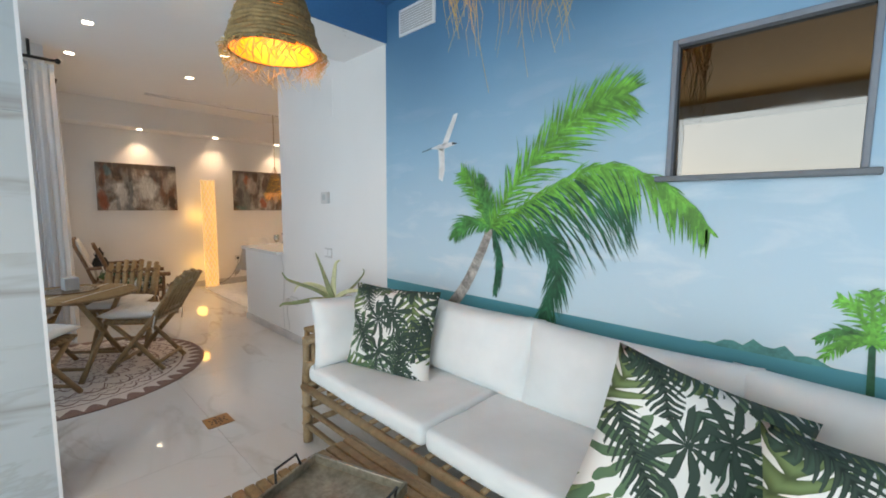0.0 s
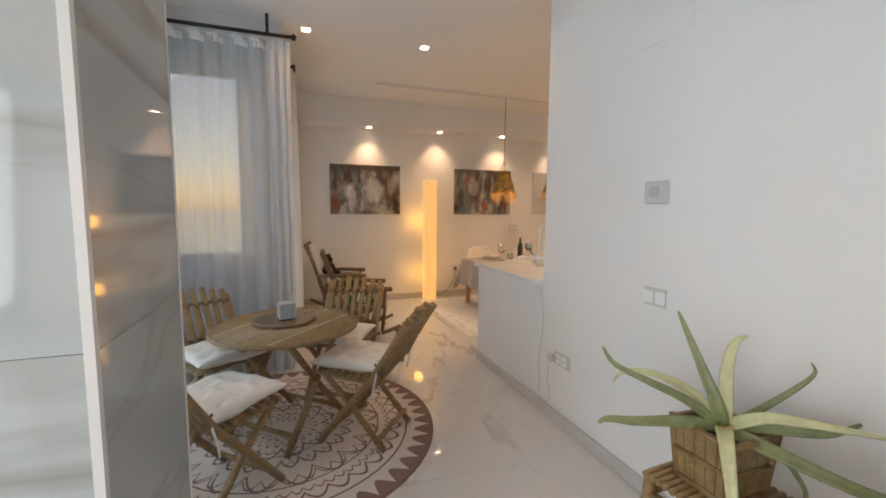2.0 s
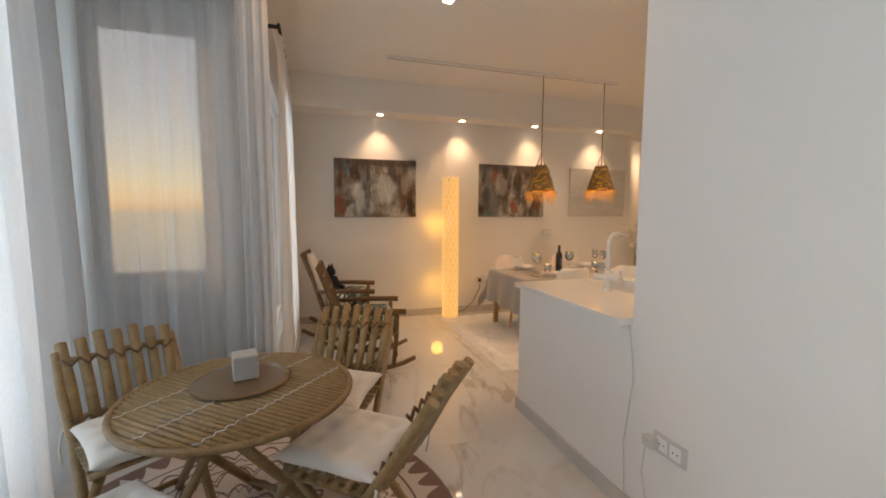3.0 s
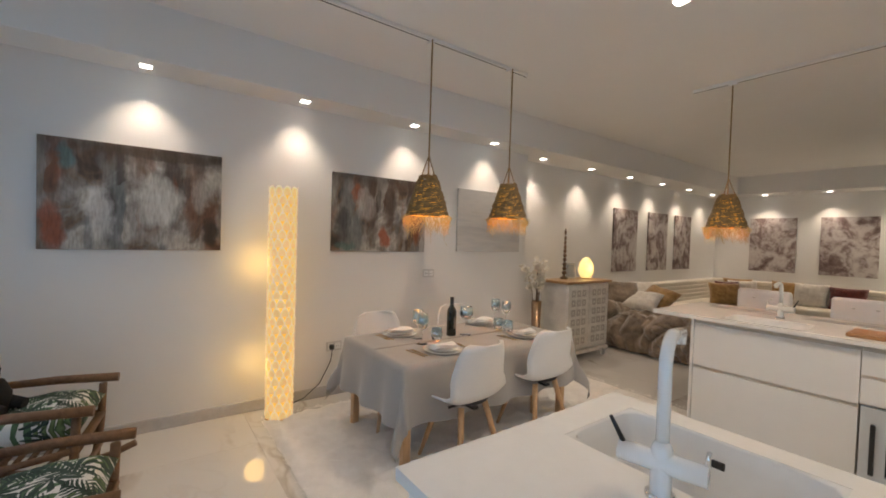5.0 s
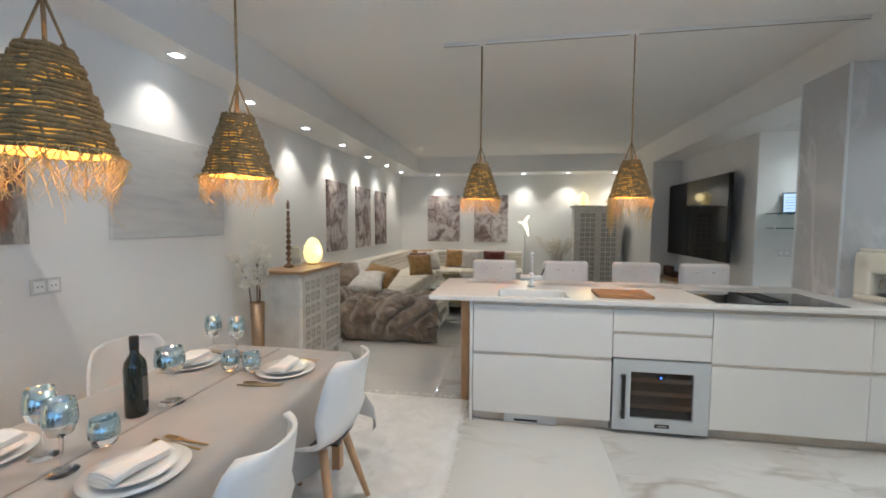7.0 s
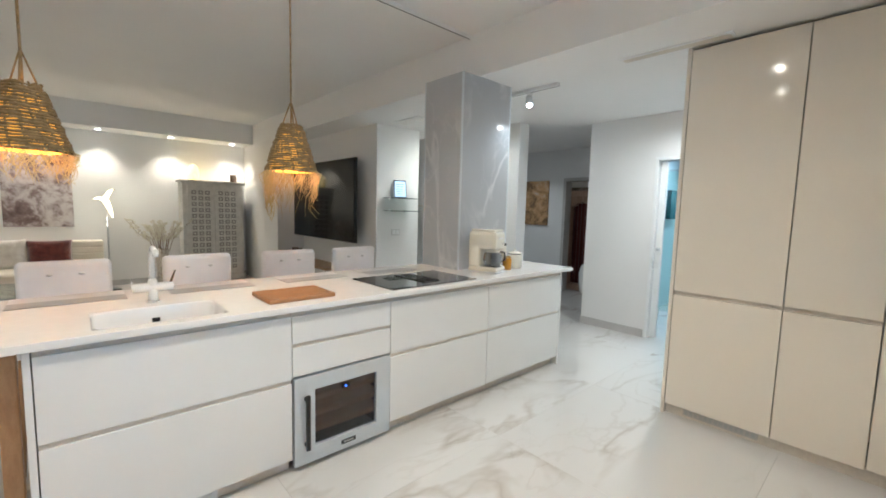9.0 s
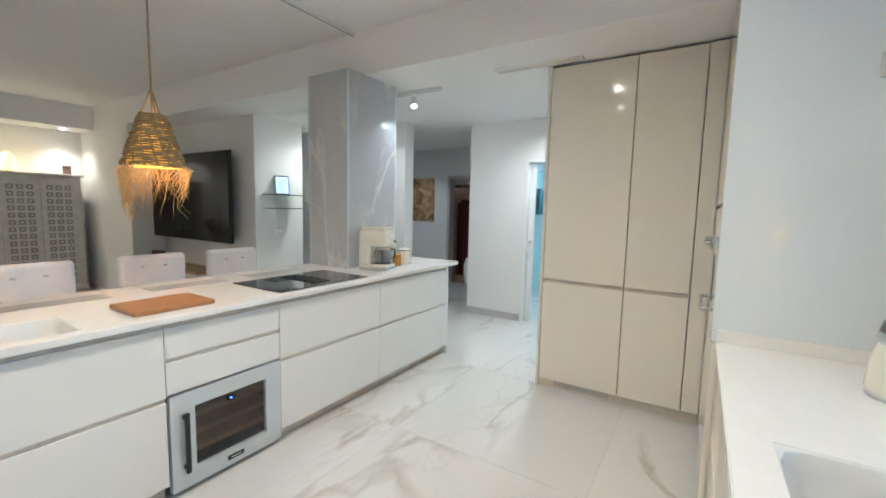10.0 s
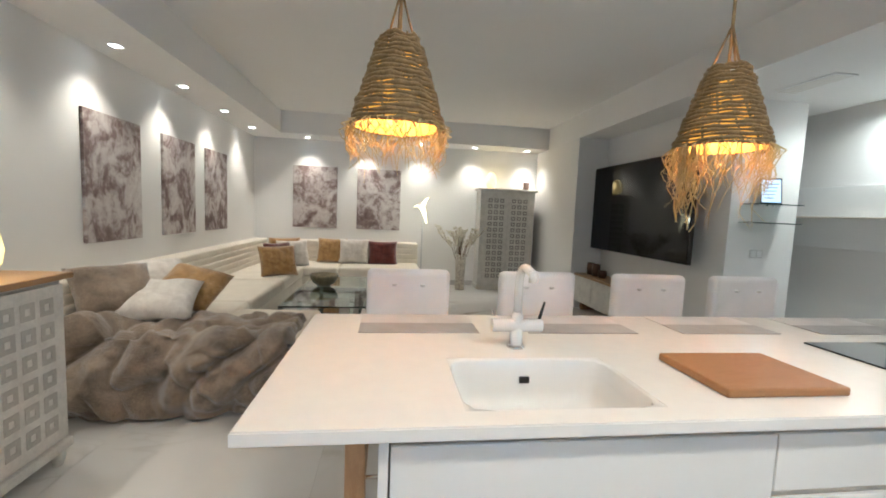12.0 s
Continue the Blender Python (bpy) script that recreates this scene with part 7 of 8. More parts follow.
def slab_cushion(label, lo, hi, tilt=0.0):
    c = [(a + b) / 2 for a, b in zip(lo, hi)]
    t = thing("bench_cushion", label, "cushion", "bench cushions", pose(*c, tilt, 0, 0))
    h = [(b - a) / 2 for a, b in zip(lo, hi)]
    bm = bmesh.new()
    bm_box(bm, tuple(-v for v in h), tuple(h), 0.035, 4)
    bmesh.ops.subdivide_edges(bm, edges=[e for e in bm.edges if e.calc_length() > 0.25], cuts=5, use_grid_fill=True)
    for v in bm.verts:
        v.co += v.co.normalized() * 0.012 * noise.noise(v.co * 5 + Vector(c))
    for f in bm.faces:
        f.smooth = True
    part("cover", bm, M_WHITECUSH, t)
    return t


for x0, x1 in ((-1.96, -1.0), (-0.99, -0.02), (-0.01, 0.9)):
    slab_cushion("white canvas seat cushion on the bamboo bench", (x0, BY0, 0.375), (x1, 1.78, 0.475))
for k, (x0, x1) in enumerate(((-1.74, -0.79), (-0.88, 0.02), (-0.07, 0.82))):
    t = thing("bench_cushion", "white canvas back cushion leaning on the mural wall", "cushion", "bench cushions", pose((x0 + x1) / 2, 1.79, 0.65, -13, 0, 0))
    part("cover", bm_pillow(bmesh.new(), x1 - x0, 0.41, 0.19, 22, 0.02, 3.3 * k), M_WHITECUSH, t)
    part("piping", bm_tube(bmesh.new(), [((x1 - x0) / 2 * 0.94 * sx, 0, z) for sx, z in ((-1, 0.19), (0, 0.181), (1, 0.19))], 0.004, 6), M_WHITECUSH, t)
t = thing("bench_cushion", "white canvas arm cushion propped at the bench's end", "cushion", "bench cushions", pose(-1.87, 1.5, 0.66, -6, 0, 84))
part("cover", bm_pillow(bmesh.new(), 0.52, 0.4, 0.15, 20, 0.015, 8.1), M_WHITECUSH, t)
pillow("palm-leaf print cushion on the bench's end", M_PRINT, pose(-1.60, 1.56, 0.68, -14, 0, 14), 0.58, 0.5, 0.16, 0.3, "bench pillows")
pillow("palm-leaf print cushion leaning on white cushions", M_PRINT, pose(-0.09, 1.38, 0.67, -20, 18, 24), 0.52, 0.5, 0.17, 1.1, "bench pillows")
pillow("palm-leaf print cushion with pale ground", M_PRINT, pose(0.3, 1.25, 0.65, -24, 12, 32), 0.52, 0.5, 0.17, 2.4, "bench pillows")

# coffee table with metal tray
ct = thing("slat_coffee_table", "low bamboo slat coffee table", "coffee table", at=pose(-0.82, 0.72, 0, 0, 0, 2))
for k in range(15):
    y = -0.22 + 0.041 * k
    part("slat", boxes(((-0.47, y, 0.355), (0.5, y + 0.037, 0.375)), bevel=0.006), M_BAMBOO, ct)
for x in (-0.42, 0.45):
    for y in (-0.18, 0.36):
        part("leg", bm_tube(bmesh.new(), [(x, y, 0.0), (x, y, 0.355)], 0.025, 9), M_RATTAN, ct)
for y in (-0.23, 0.405):
    part("edge_rail", bm_tube(bmesh.new(), [(-0.48, y, 0.352), (0.51, y, 0.352)], 0.02, 9), M_RATTAN, ct)
ty = thing("metal_tray", "rectangular grey hammered metal tray with wire handles", "tray", at=pose(-1.0, 0.84, 0.376, 0, 0, 20))
M_TRAY = plain("aged_metal", (0.34, 0.31, 0.25), 0.45, 0.8, vary=0.2, scale=14, grain=60, relief=0.4)
part("base", boxes(((-0.2, -0.13, 0.0), (0.2, 0.13, 0.006)), bevel=0.002), M_TRAY, ty)
for lo, hi in (((-0.2, -0.14, 0.0), (0.2, -0.128, 0.04)), ((-0.2, 0.128, 0.0), (0.2, 0.14, 0.04)), ((-0.206, -0.14, 0.0), (-0.195, 0.14, 0.04)), ((0.195, -0.14, 0.0), (0.206, 0.14, 0.04))):
    part("side", boxes((lo, hi), bevel=0.003), M_TRAY, ty)
for s in (-1, 1):
    part("handle", bm_tube(bmesh.new(), [(s * 0.202, -0.06, 0.035), (s * 0.215, -0.05, 0.08), (s * 0.215, 0.05, 0.08), (s * 0.202, 0.06, 0.035)], 0.005, 6), M_BLACK, ty, "bent wire handle")

# stool with aloe
st = thing("bamboo_stool", "small square bamboo stool", "stool", at=pose(-2.5, 1.74, 0, 0, 0, 4))
SH = 0.465
for sx in (-1, 1):
    for sy in (-1, 1):
        part("leg", bm_tube(bmesh.new(), [(sx * 0.165, sy * 0.165, 0.01), (sx * 0.14, sy * 0.14, SH)], 0.021, 9), M_BAMBOO, st)
for z in (0.14, 0.4):
    for a, b in (((-1, -1), (1, -1)), ((1, -1), (1, 1)), ((1, 1), (-1, 1)), ((-1, 1), (-1, -1))):
        k = 0.158 - 0.03 * z
        part("rail", bm_tube(bmesh.new(), [(a[0] * k, a[1] * k, z), (b[0] * k, b[1] * k, z)], 0.015, 8), M_BAMBOO, st)
for k in range(13):
    part("slat", bm_tube(bmesh.new(), [(-0.15 + 0.025 * k, -0.16, SH), (-0.15 + 0.025 * k, 0.16, SH)], 0.0118, 6), M_BAMBOO_P, st)
al = thing("aloe_plant", "aloe with long curling leaves in a bamboo pot", "plant", at=pose(-2.5, 1.735, SH + 0.012, 0, 0, 0))
bm = bmesh.new()
bm_box(bm, (-0.078, -0.078, 0.0), (0.078, 0.078, 0.02))
pot = part("pot", bm, M_CANEDARK, al, "square split-bamboo pot")
for a in range(4):
    q = pose(0, 0, 0, 0, 0, 90 * a)

    def side(u, v, d, q=q):
        half = 0.08 + 0.018 * v
        return q @ Vector((half + d, u * half, 0.21 * v))
    for k in range(5):
        bm = bmesh.new()
        u0, u1 = -1 + 0.4 * k + 0.02, -0.6 + 0.4 * k - 0.02
        vs = [bm.verts.new(side(u, v, d)) for d in (-0.006, 0.004) for u, v in ((u0, 0.0), (u1, 0.0), (u1, 1.0), (u0, 1.0))]
        for f in ((0, 3, 2, 1), (4, 5, 6, 7), (0, 1, 5, 4), (1, 2, 6, 5), (2, 3, 7, 6), (3, 0, 4, 7)):
            bm.faces.new([vs[i] for i in f])
        part("panel", bm, M_BAMBOO_P, pot)
    for v in (0.08, 0.52, 0.96):
        part("band", bm_tube(bmesh.new(), [side(-1, v, 0.006), side(1, v, 0.006)], 0.008, 7), M_BAMBOO, pot)
    part("corner_cane", bm_tube(bmesh.new(), [side(1, 0.0, 0.002), side(1, 1.02, 0.002)], 0.0125, 8), M_BAMBOO, pot)
part("soil", boxes(((-0.082, -0.082, 0.15), (0.082, 0.082, 0.165))), plain("potting_soil", (0.05, 0.035, 0.025), 0.95), al)
# each leaf: pale or green, base width, then (sideways, towards the room, up) along its length
LEAVES = ((0, 0.034, ((-0.02, 0.02, 0.08), (-0.075, 0.0, 0.2), (-0.145, -0.02, 0.35))),
          (1, 0.036, ((0.0, 0.0, 0.08), (0.0, -0.02, 0.19), (0.015, -0.02, 0.275), (0.045, -0.03, 0.30))),
          (0, 0.022, ((-0.1, 0.05, 0.08), (-0.21, 0.08, 0.125), (-0.31, 0.1, 0.165), (-0.35, 0.1, 0.215))),
          (1, 0.03, ((-0.1, -0.03, 0.08), (-0.23, -0.05, 0.105), (-0.32, -0.06, 0.08), (-0.35, -0.06, 0.035))),
          (0, 0.03, ((-0.1, 0.08, 0.02), (-0.23, 0.13, 0.0), (-0.31, 0.16, -0.005), (-0.34, 0.16, -0.03))),
          (1, 0.03, ((0.1, 0.02, 0.07), (0.22, 0.04, 0.095), (0.35, 0.06, 0.112))),
          (0, 0.02, ((0.08, -0.06, 0.05), (0.16, -0.08, 0.13), (0.21, -0.08, 0.20), (0.2, -0.08, 0.235))),
          (0, 0.032, ((0.13, 0.08, 0.0), (0.30, 0.12, -0.02), (0.46, 0.14, -0.02), (0.53, 0.14, -0.045))),
          (1, 0.034, ((0.01, 0.12, 0.03), (0.03, 0.19, -0.06), (0.05, 0.20, -0.2), (0.055, 0.19, -0.27))),
          (0, 0.01, ((0.13, 0.03, -0.02), (0.2, 0.04, -0.1), (0.2, 0.04, -0.17))),
          (0, 0.026, ((0.1, -0.02, 0.02), (0.24, -0.02, 0.05), (0.31, -0.03, 0.1))))
SIDE, FRONT = Vector((0.84, 0.55, 0)), Vector((0.55, -0.84, 0))
for pale, wide, line in LEAVES:
    mid = [(0.0, 0.0, 0.0), *line]

    def spine(v, mid=mid):
        f = v * (len(mid) - 1)
        k = min(int(f), len(mid) - 2)
        u = f - k
        p = [Vector(mid[max(0, min(len(mid) - 1, k + d))]) for d in (-1, 0, 1, 2)]
        c = 0.5 * (2 * p[1] + (p[2] - p[0]) * u + (2 * p[0] - 5 * p[1] + 4 * p[2] - p[3]) * u * u + (3 * p[1] - p[0] - 3 * p[2] + p[3]) * u ** 3)
        return SIDE * c.x + FRONT * c.y + Vector((0, 0, 0.2 + c.z))

    def leaf(u, v, wide=wide):
        c, t = spine(v), (spine(min(1, v + 0.03)) - spine(max(0, v - 0.03))).normalized()
        across = t.cross(FRONT + Vector((0, 0, 0.8))).normalized()
        w = 0.66 * wide * (1 - v) ** 0.75 * (0.75 + 0.25 * min(1, v * 5)) + 0.0012
        q = (u - 0.5) * 2
        return c + across * q * w + across.cross(t) * 0.3 * w * q * q
    bm = bmesh.new()
    bm_grid(bm, 5, 16, leaf)
    lf = part("leaf", bm, M_LEAFPALE if pale else M_LEAF, al)
    lf.modifiers.new("thickness", "SOLIDIFY").thickness = 0.006

seagrass_pendant("large woven seagrass pendant with glowing orange lining on the terrace", -1.56, 0.935, 2.34, 2.75, 1.22, 2.5, seed=8, fringe=0.1)
seagrass_pendant("woven seagrass pendant with long loose fringe on the terrace", -0.62, 1.25, 2.66, 2.75, 1.2, 2.5, seed=9, fringe=0.38)
dr = thing("terrace_curtain", "grey-white curtain beside the marble pillar", "curtain")
bm = bmesh.new()
bm_grid(bm, 50, 8, lambda u, v: Vector((-2.36 + 0.03 * math.sin(u * 40), -0.2 - 0.7 * u, 0.02 + 2.46 * v)))
part("drape", bm, cloth("grey_white_drape", (0.55, 0.56, 0.58)), dr)


# ---- living room ----
def carved_door(parent, lo, hi, axis, cols, rows, mat_frame, mat_shade):
    """A cabinet door with a grid of raised square motifs, their relief shade painted as darker colour; axis is the way
    it faces.
    """
    bm = boxes((lo, hi), bevel=0.003)
    d = part("door", bm, mat_frame, parent)
    a = 1 if axis == "x" else 0
    w, h = hi[a] - lo[a], hi[2] - lo[2]
    for i in range(cols):
        for j in range(rows):
            u = lo[a] + w * (0.12 + 0.76 * (i + 0.5) / cols)
            z = lo[2] + h * (0.05 + 0.90 * (j + 0.5) / rows)
            du, dz = 0.76 * w / cols * 0.36, 0.9 * h / rows * 0.34
            bm = bmesh.new()
            t = 0.3
            for x0, x1, z0, z1 in ((-1, 1, 1 - 2 * t, 1), (-1, 1, -1, -1 + 2 * t), (-1, -1 + 2 * t, -1 + 2 * t, 1 - 2 * t), (1 - 2 * t, 1, -1 + 2 * t, 1 - 2 * t)):
                x0, x1, z0, z1 = u + x0 * du, u + x1 * du, z + z0 * dz, z + z1 * dz
                if axis == "x":
                    bm_box(bm, (hi[0] - 0.001, x0, z0), (hi[0] + 0.003, x1, z1))
                else:
                    bm_box(bm, (x0, lo[1] - 0.003, z0), (x1, lo[1] + 0.001, z1))
            part("carving", bm, mat_shade, d)
    return d


sb = thing("sideboard", "distressed white carved sideboard with honey wood top", "sideboard")
SX0, SX1, SY0, SY1 = -7.52, -7.12, 5.48, 6.36
part("body", boxes(((SX0, SY0 + 0.02, 0.1), (SX1 - 0.02, SY1 - 0.02, 0.94)), bevel=0.005), M_WHITECAB, sb)
part("plinth_moulding", boxes(((SX0, SY0, 0.08), (SX1 + 0.005, SY1, 0.13)), bevel=0.012), M_WHITECAB, sb)
part("top", boxes(((SX0 - 0.01, SY0 - 0.015, 0.94), (SX1 + 0.02, SY1 + 0.015, 0.97)), bevel=0.006), M_OAKTOP, sb, "honey brown wooden top")
for y0 in (SY0 + 0.03, (SY0 + SY1) / 2 + 0.004):
    carved_door(sb, (SX1 - 0.02, y0, 0.15), (SX1, y0 + (SY1 - SY0) / 2 - 0.035, 0.92), "x", 3, 6, M_WHITECAB, M_RELIEF_SHADE)
for x in (SX0 + 0.04, SX1 - 0.04):
    for y in (SY0 + 0.05, SY1 - 0.05):
        part("foot", bm_lathe(bmesh.new(), [(0.0, 0.0), (0.02, 0.0), (0.034, 0.05), (0.03, 0.085)], 12, (x, y, 0)), M_WHITECAB, sb)


def egg_lamp(label, m, s=1.0):
    e = thing("egg_lamp", label, "table lamp", "egg lamps", m)
    part("shade", bm_lathe(bmesh.new(), [(0.0, 0.01), (0.055 * s, 0.012 * s), (0.088 * s, 0.06 * s), (0.098 * s, 0.12 * s), (0.086 * s, 0.19 * s), (0.058 * s, 0.245 * s), (0.025 * s, 0.275 * s), (0.0, 0.282 * s)], 28), M_SALT, e, "glowing mosaic egg shade")
    part("base", bm_lathe(bmesh.new(), [(0.0, 0.0), (0.05 * s, 0.0), (0.055 * s, 0.012)], 24), M_OAKTOP, e)
    p = m.translation
    lamp("egg_light", "POINT", pose(p.x + 0.14 * s, p.y - 0.05, p.z + 0.16), 1.5, (1.0, 0.66, 0.28), r=0.08)


egg_lamp("glowing mosaic egg lamp on the sideboard", pose(-7.34, 6.15, 0.97))
tt = thing("totem_sculpture", "slender dark carved totem sculpture", "sculpture", at=pose(-7.4, 5.78, 0.97))
bm = bmesh.new()
bm_lathe(bm, [(0.0, 0.0), (0.045, 0.0), (0.05, 0.02), (0.02, 0.035), (0.012, 0.06)], 16)
for k in range(9):
    z = 0.08 + 0.055 * k
    r = 0.03 - 0.0018 * k
    bm_lathe(bm, [(0.011, z - 0.025), (r, z - 0.008), (r * 0.9, z + 0.012), (0.011, z + 0.028)], 12)
bm_lathe(bm, [(0.012, 0.56), (0.016, 0.6), (0.0, 0.66)], 10)
tagged(new("carving", mesh_of("carving", bm, M_CANEDARK))).parent = tt
pf = thing("photo_frame", "small grey photo frame leaning on the sideboard", "photo frame", at=pose(-7.42, 5.95, 0.97, -8, 0, 70))
part("frame", boxes(((-0.07, -0.01, 0.0), (0.07, 0.01, 0.2)), bevel=0.004), M_GREYBOX, pf)
part("picture", boxes(((-0.052, -0.013, 0.02), (0.052, -0.009, 0.18))), plain("grey_photo", (0.2, 0.22, 0.25), 0.3), pf)


def branch_vase(name, label, m, vh, vr, mat_v, n, length, blossom, bcol, seed, spread=0.45, petal_size=1.0):
    v = thing(name, label, "vase", "", m)
    part("vase", bm_lathe(bmesh.new(), [(0.0, 0.0), (vr * 0.8, 0.0), (vr * 0.85, 0.02), (vr * 0.8, vh * 0.4), (vr, vh), (vr * 0.94, vh), (vr * 0.75, vh * 0.4), (0.0, 0.05)], 24), mat_v, v)
    rnd = random.Random(seed)
    for k in range(n):
        a = rnd.uniform(0, 6.28)
        sp = rnd.uniform(0.1, spread) * length
        pts = [(0.2 * vr * math.cos(a), 0.2 * vr * math.sin(a), vh * 0.5)]
        for q in (0.35, 0.7, 1.0):
            pts.append((sp * q * math.cos(a + 0.3 * q), sp * q * math.sin(a + 0.3 * q), vh + length * q * rnd.uniform(0.75, 1.0)))
        b = part("branch", bm_tube(bmesh.new(), pts, [0.005, 0.004, 0.003, 0.0015], 5), M_CANEDARK, v)
        bm = bmesh.new()
        for i in range(blossom):
            f = rnd.uniform(0.3, 1.0)
            i0 = 1 if f < 0.67 else 2
            t = (f - 0.33 * i0) / 0.34
            c = Vector(pts[i0]).lerp(Vector(pts[min(3, i0 + 1)]), min(1, max(0, t))) + Vector((rnd.uniform(-1, 1), rnd.uniform(-1, 1), rnd.uniform(-1, 1))) * 0.022
            for petal in range(4):
                d = Vector((rnd.uniform(-1, 1), rnd.uniform(-1, 1), rnd.uniform(-0.3, 1))).normalized()
                s = d.orthogonal().normalized() * 0.012 * petal_size
                bm.faces.new([bm.verts.new(c), bm.verts.new(c + d * 0.016 * petal_size + s), bm.verts.new(c + d * 0.034 * petal_size), bm.verts.new(c + d * 0.016 * petal_size - s)])
        tagged(part("blossoms", bm, bcol, b), kind="stuff")
    return v


M_BLOSSOM = cloth("cream_blossom", (0.80, 0.76, 0.68), translucent=0.3)
M_DRIED = cloth("dried_pale_leaves", (0.62, 0.58, 0.48), translucent=0.2)
branch_vase("flower_vase", "bronze floor vase with white orchid stems", pose(-7.42, 5.3, 0.0), 0.72, 0.06, M_COPPER, 7, 0.5, 15, M_BLOSSOM, 3, 0.45, 1.8)
branch_vase("branch_vase", "glass vase with pale dried branches", pose(-4.3, 11.2, 0.0), 0.62, 0.1, plain("shell_vase", (0.5, 0.46, 0.4), 0.4, vary=0.2, scale=30), 16, 0.5, 26, M_DRIED, 6, 1.0)

# corner sofa
def sofa_section(name, label, seat, back, along, ribs):
    """A built-up section: plinth, seat cushion and a channel-stitched back."""
    s = thing(name, label, "sofa", "corner sofa sections")
    (x0, y0), (x1, y1) = seat
    part("plinth", boxes(((x0 + 0.03, y0 + 0.03, 0.02), (x1 - 0.03, y1 - 0.03, 0.14))), M_BLACK, s, "dark recessed plinth")
    part("base", boxes(((x0, y0, 0.1), (x1, y1, 0.28)), bevel=0.02), M_SOFA, s)
    n = max(1, round((y1 - y0 if along == "y" else x1 - x0) / 1.1))
    for k in range(n):
        bm = bmesh.new()
        if along == "y":
            l = (y1 - y0) / n
            bm_box(bm, (x0, y0 + l * k + 0.003, 0.275), (x1 + 0.02, y0 + l * (k + 1) - 0.003, 0.43), 0.045, 4)
        else:
            l = (x1 - x0) / n
            bm_box(bm, (x0 + l * k + 0.003, y0 - 0.02, 0.275), (x0 + l * (k + 1) - 0.003, y1, 0.43), 0.045, 4)
        part("seat_cushion", bm, M_SOFA, s)
    (bx0, by0), (bx1, by1) = back
    for k in range(ribs):
        z0 = 0.4 + 0.37 * k / ribs
        part("back_channel", boxes(((bx0, by0, z0), (bx1 - (0.012 * k if along == "y" else 0), by1, z0 + 0.37 / ribs + 0.006)), bevel=0.022), M_SOFA, s)
    return s


sofa_section("sofa", "cream leather corner sofa with channel-stitched back along the wall", ((-7.62, 6.95), (-6.85, 10.55)), ((-7.87, 6.95), (-7.6, 11.58)), "y", 5)
sofa_section("sofa", "cream leather return of the corner sofa", ((-7.6, 10.55), (-5.05, 11.33)), ((-7.58, 11.33), (-5.05, 11.58)), "x", 4)
ch = thing("chaise", "cream leather chaise end of the sofa under the throw", "sofa", "corner sofa sections")
part("base", boxes(((-6.85, 7.0, 0.1), (-6.15, 7.85, 0.28)), bevel=0.02), M_SOFA, ch)
part("seat_cushion", boxes(((-6.85, 7.0, 0.275), (-6.13, 7.87, 0.43)), bevel=0.045), M_SOFA, ch)
for x in (-6.8, -6.2):
    for y in (7.05, 7.8):
        part("foot", bm_tube(bmesh.new(), [(x, y, 0.0), (x, y, 0.1)], 0.02, 10), M_CHROME, ch)

# fur throw over the sofa end
tw = thing("fur_throw", "brown faux-fur throw heaped over the sofa end", "throw")
bm = bmesh.new()


def throw_fn(u, v):
    x = -7.58 + 1.52 * u
    d = v * 1.25
    warp = noise.noise(Vector((x * 1.7, d * 1.7, 8.0))) * 0.35
    billow = min(1.0, abs(noise.noise(Vector((x * 3.4 + 1.6 * d + warp, d * 2.3 + warp, 2.0)))) * 2.6) ** 0.85
    fold = min(1.0, abs(noise.noise(Vector((x * 6.5 - d * 2.5, d * 4.2 + warp, 1.0)))) * 2.6)
    lump = noise.noise(Vector((x * 2.2, d * 2.0, 5.0))) * 0.05 + 0.08 * billow + 0.035 * fold - 0.03
    if d < 0.6:
        y, z = 7.47 - d, 0.47 + lump * (0.55 + d)
        if u < 0.25:
            z += 0.16 * (0.25 - u) * 4 * (1 - d)
    else:
        q = (d - 0.6) / 0.65
        y, z = 6.87 - 0.14 * math.sin(q * 2.2) - lump * 1.3, 0.47 - q * 0.45 + 0.04 * math.sin(q * 3.1)
        y -= 0.03 * math.sin(x * 13 + q * 2)
    if u > 0.9:
        z -= (u - 0.9) * 2.4 * (1 if d < 0.6 else 0.35)
        x -= (u - 0.9) * 0.5
    return Vector((x, y, max(0.02, z)))


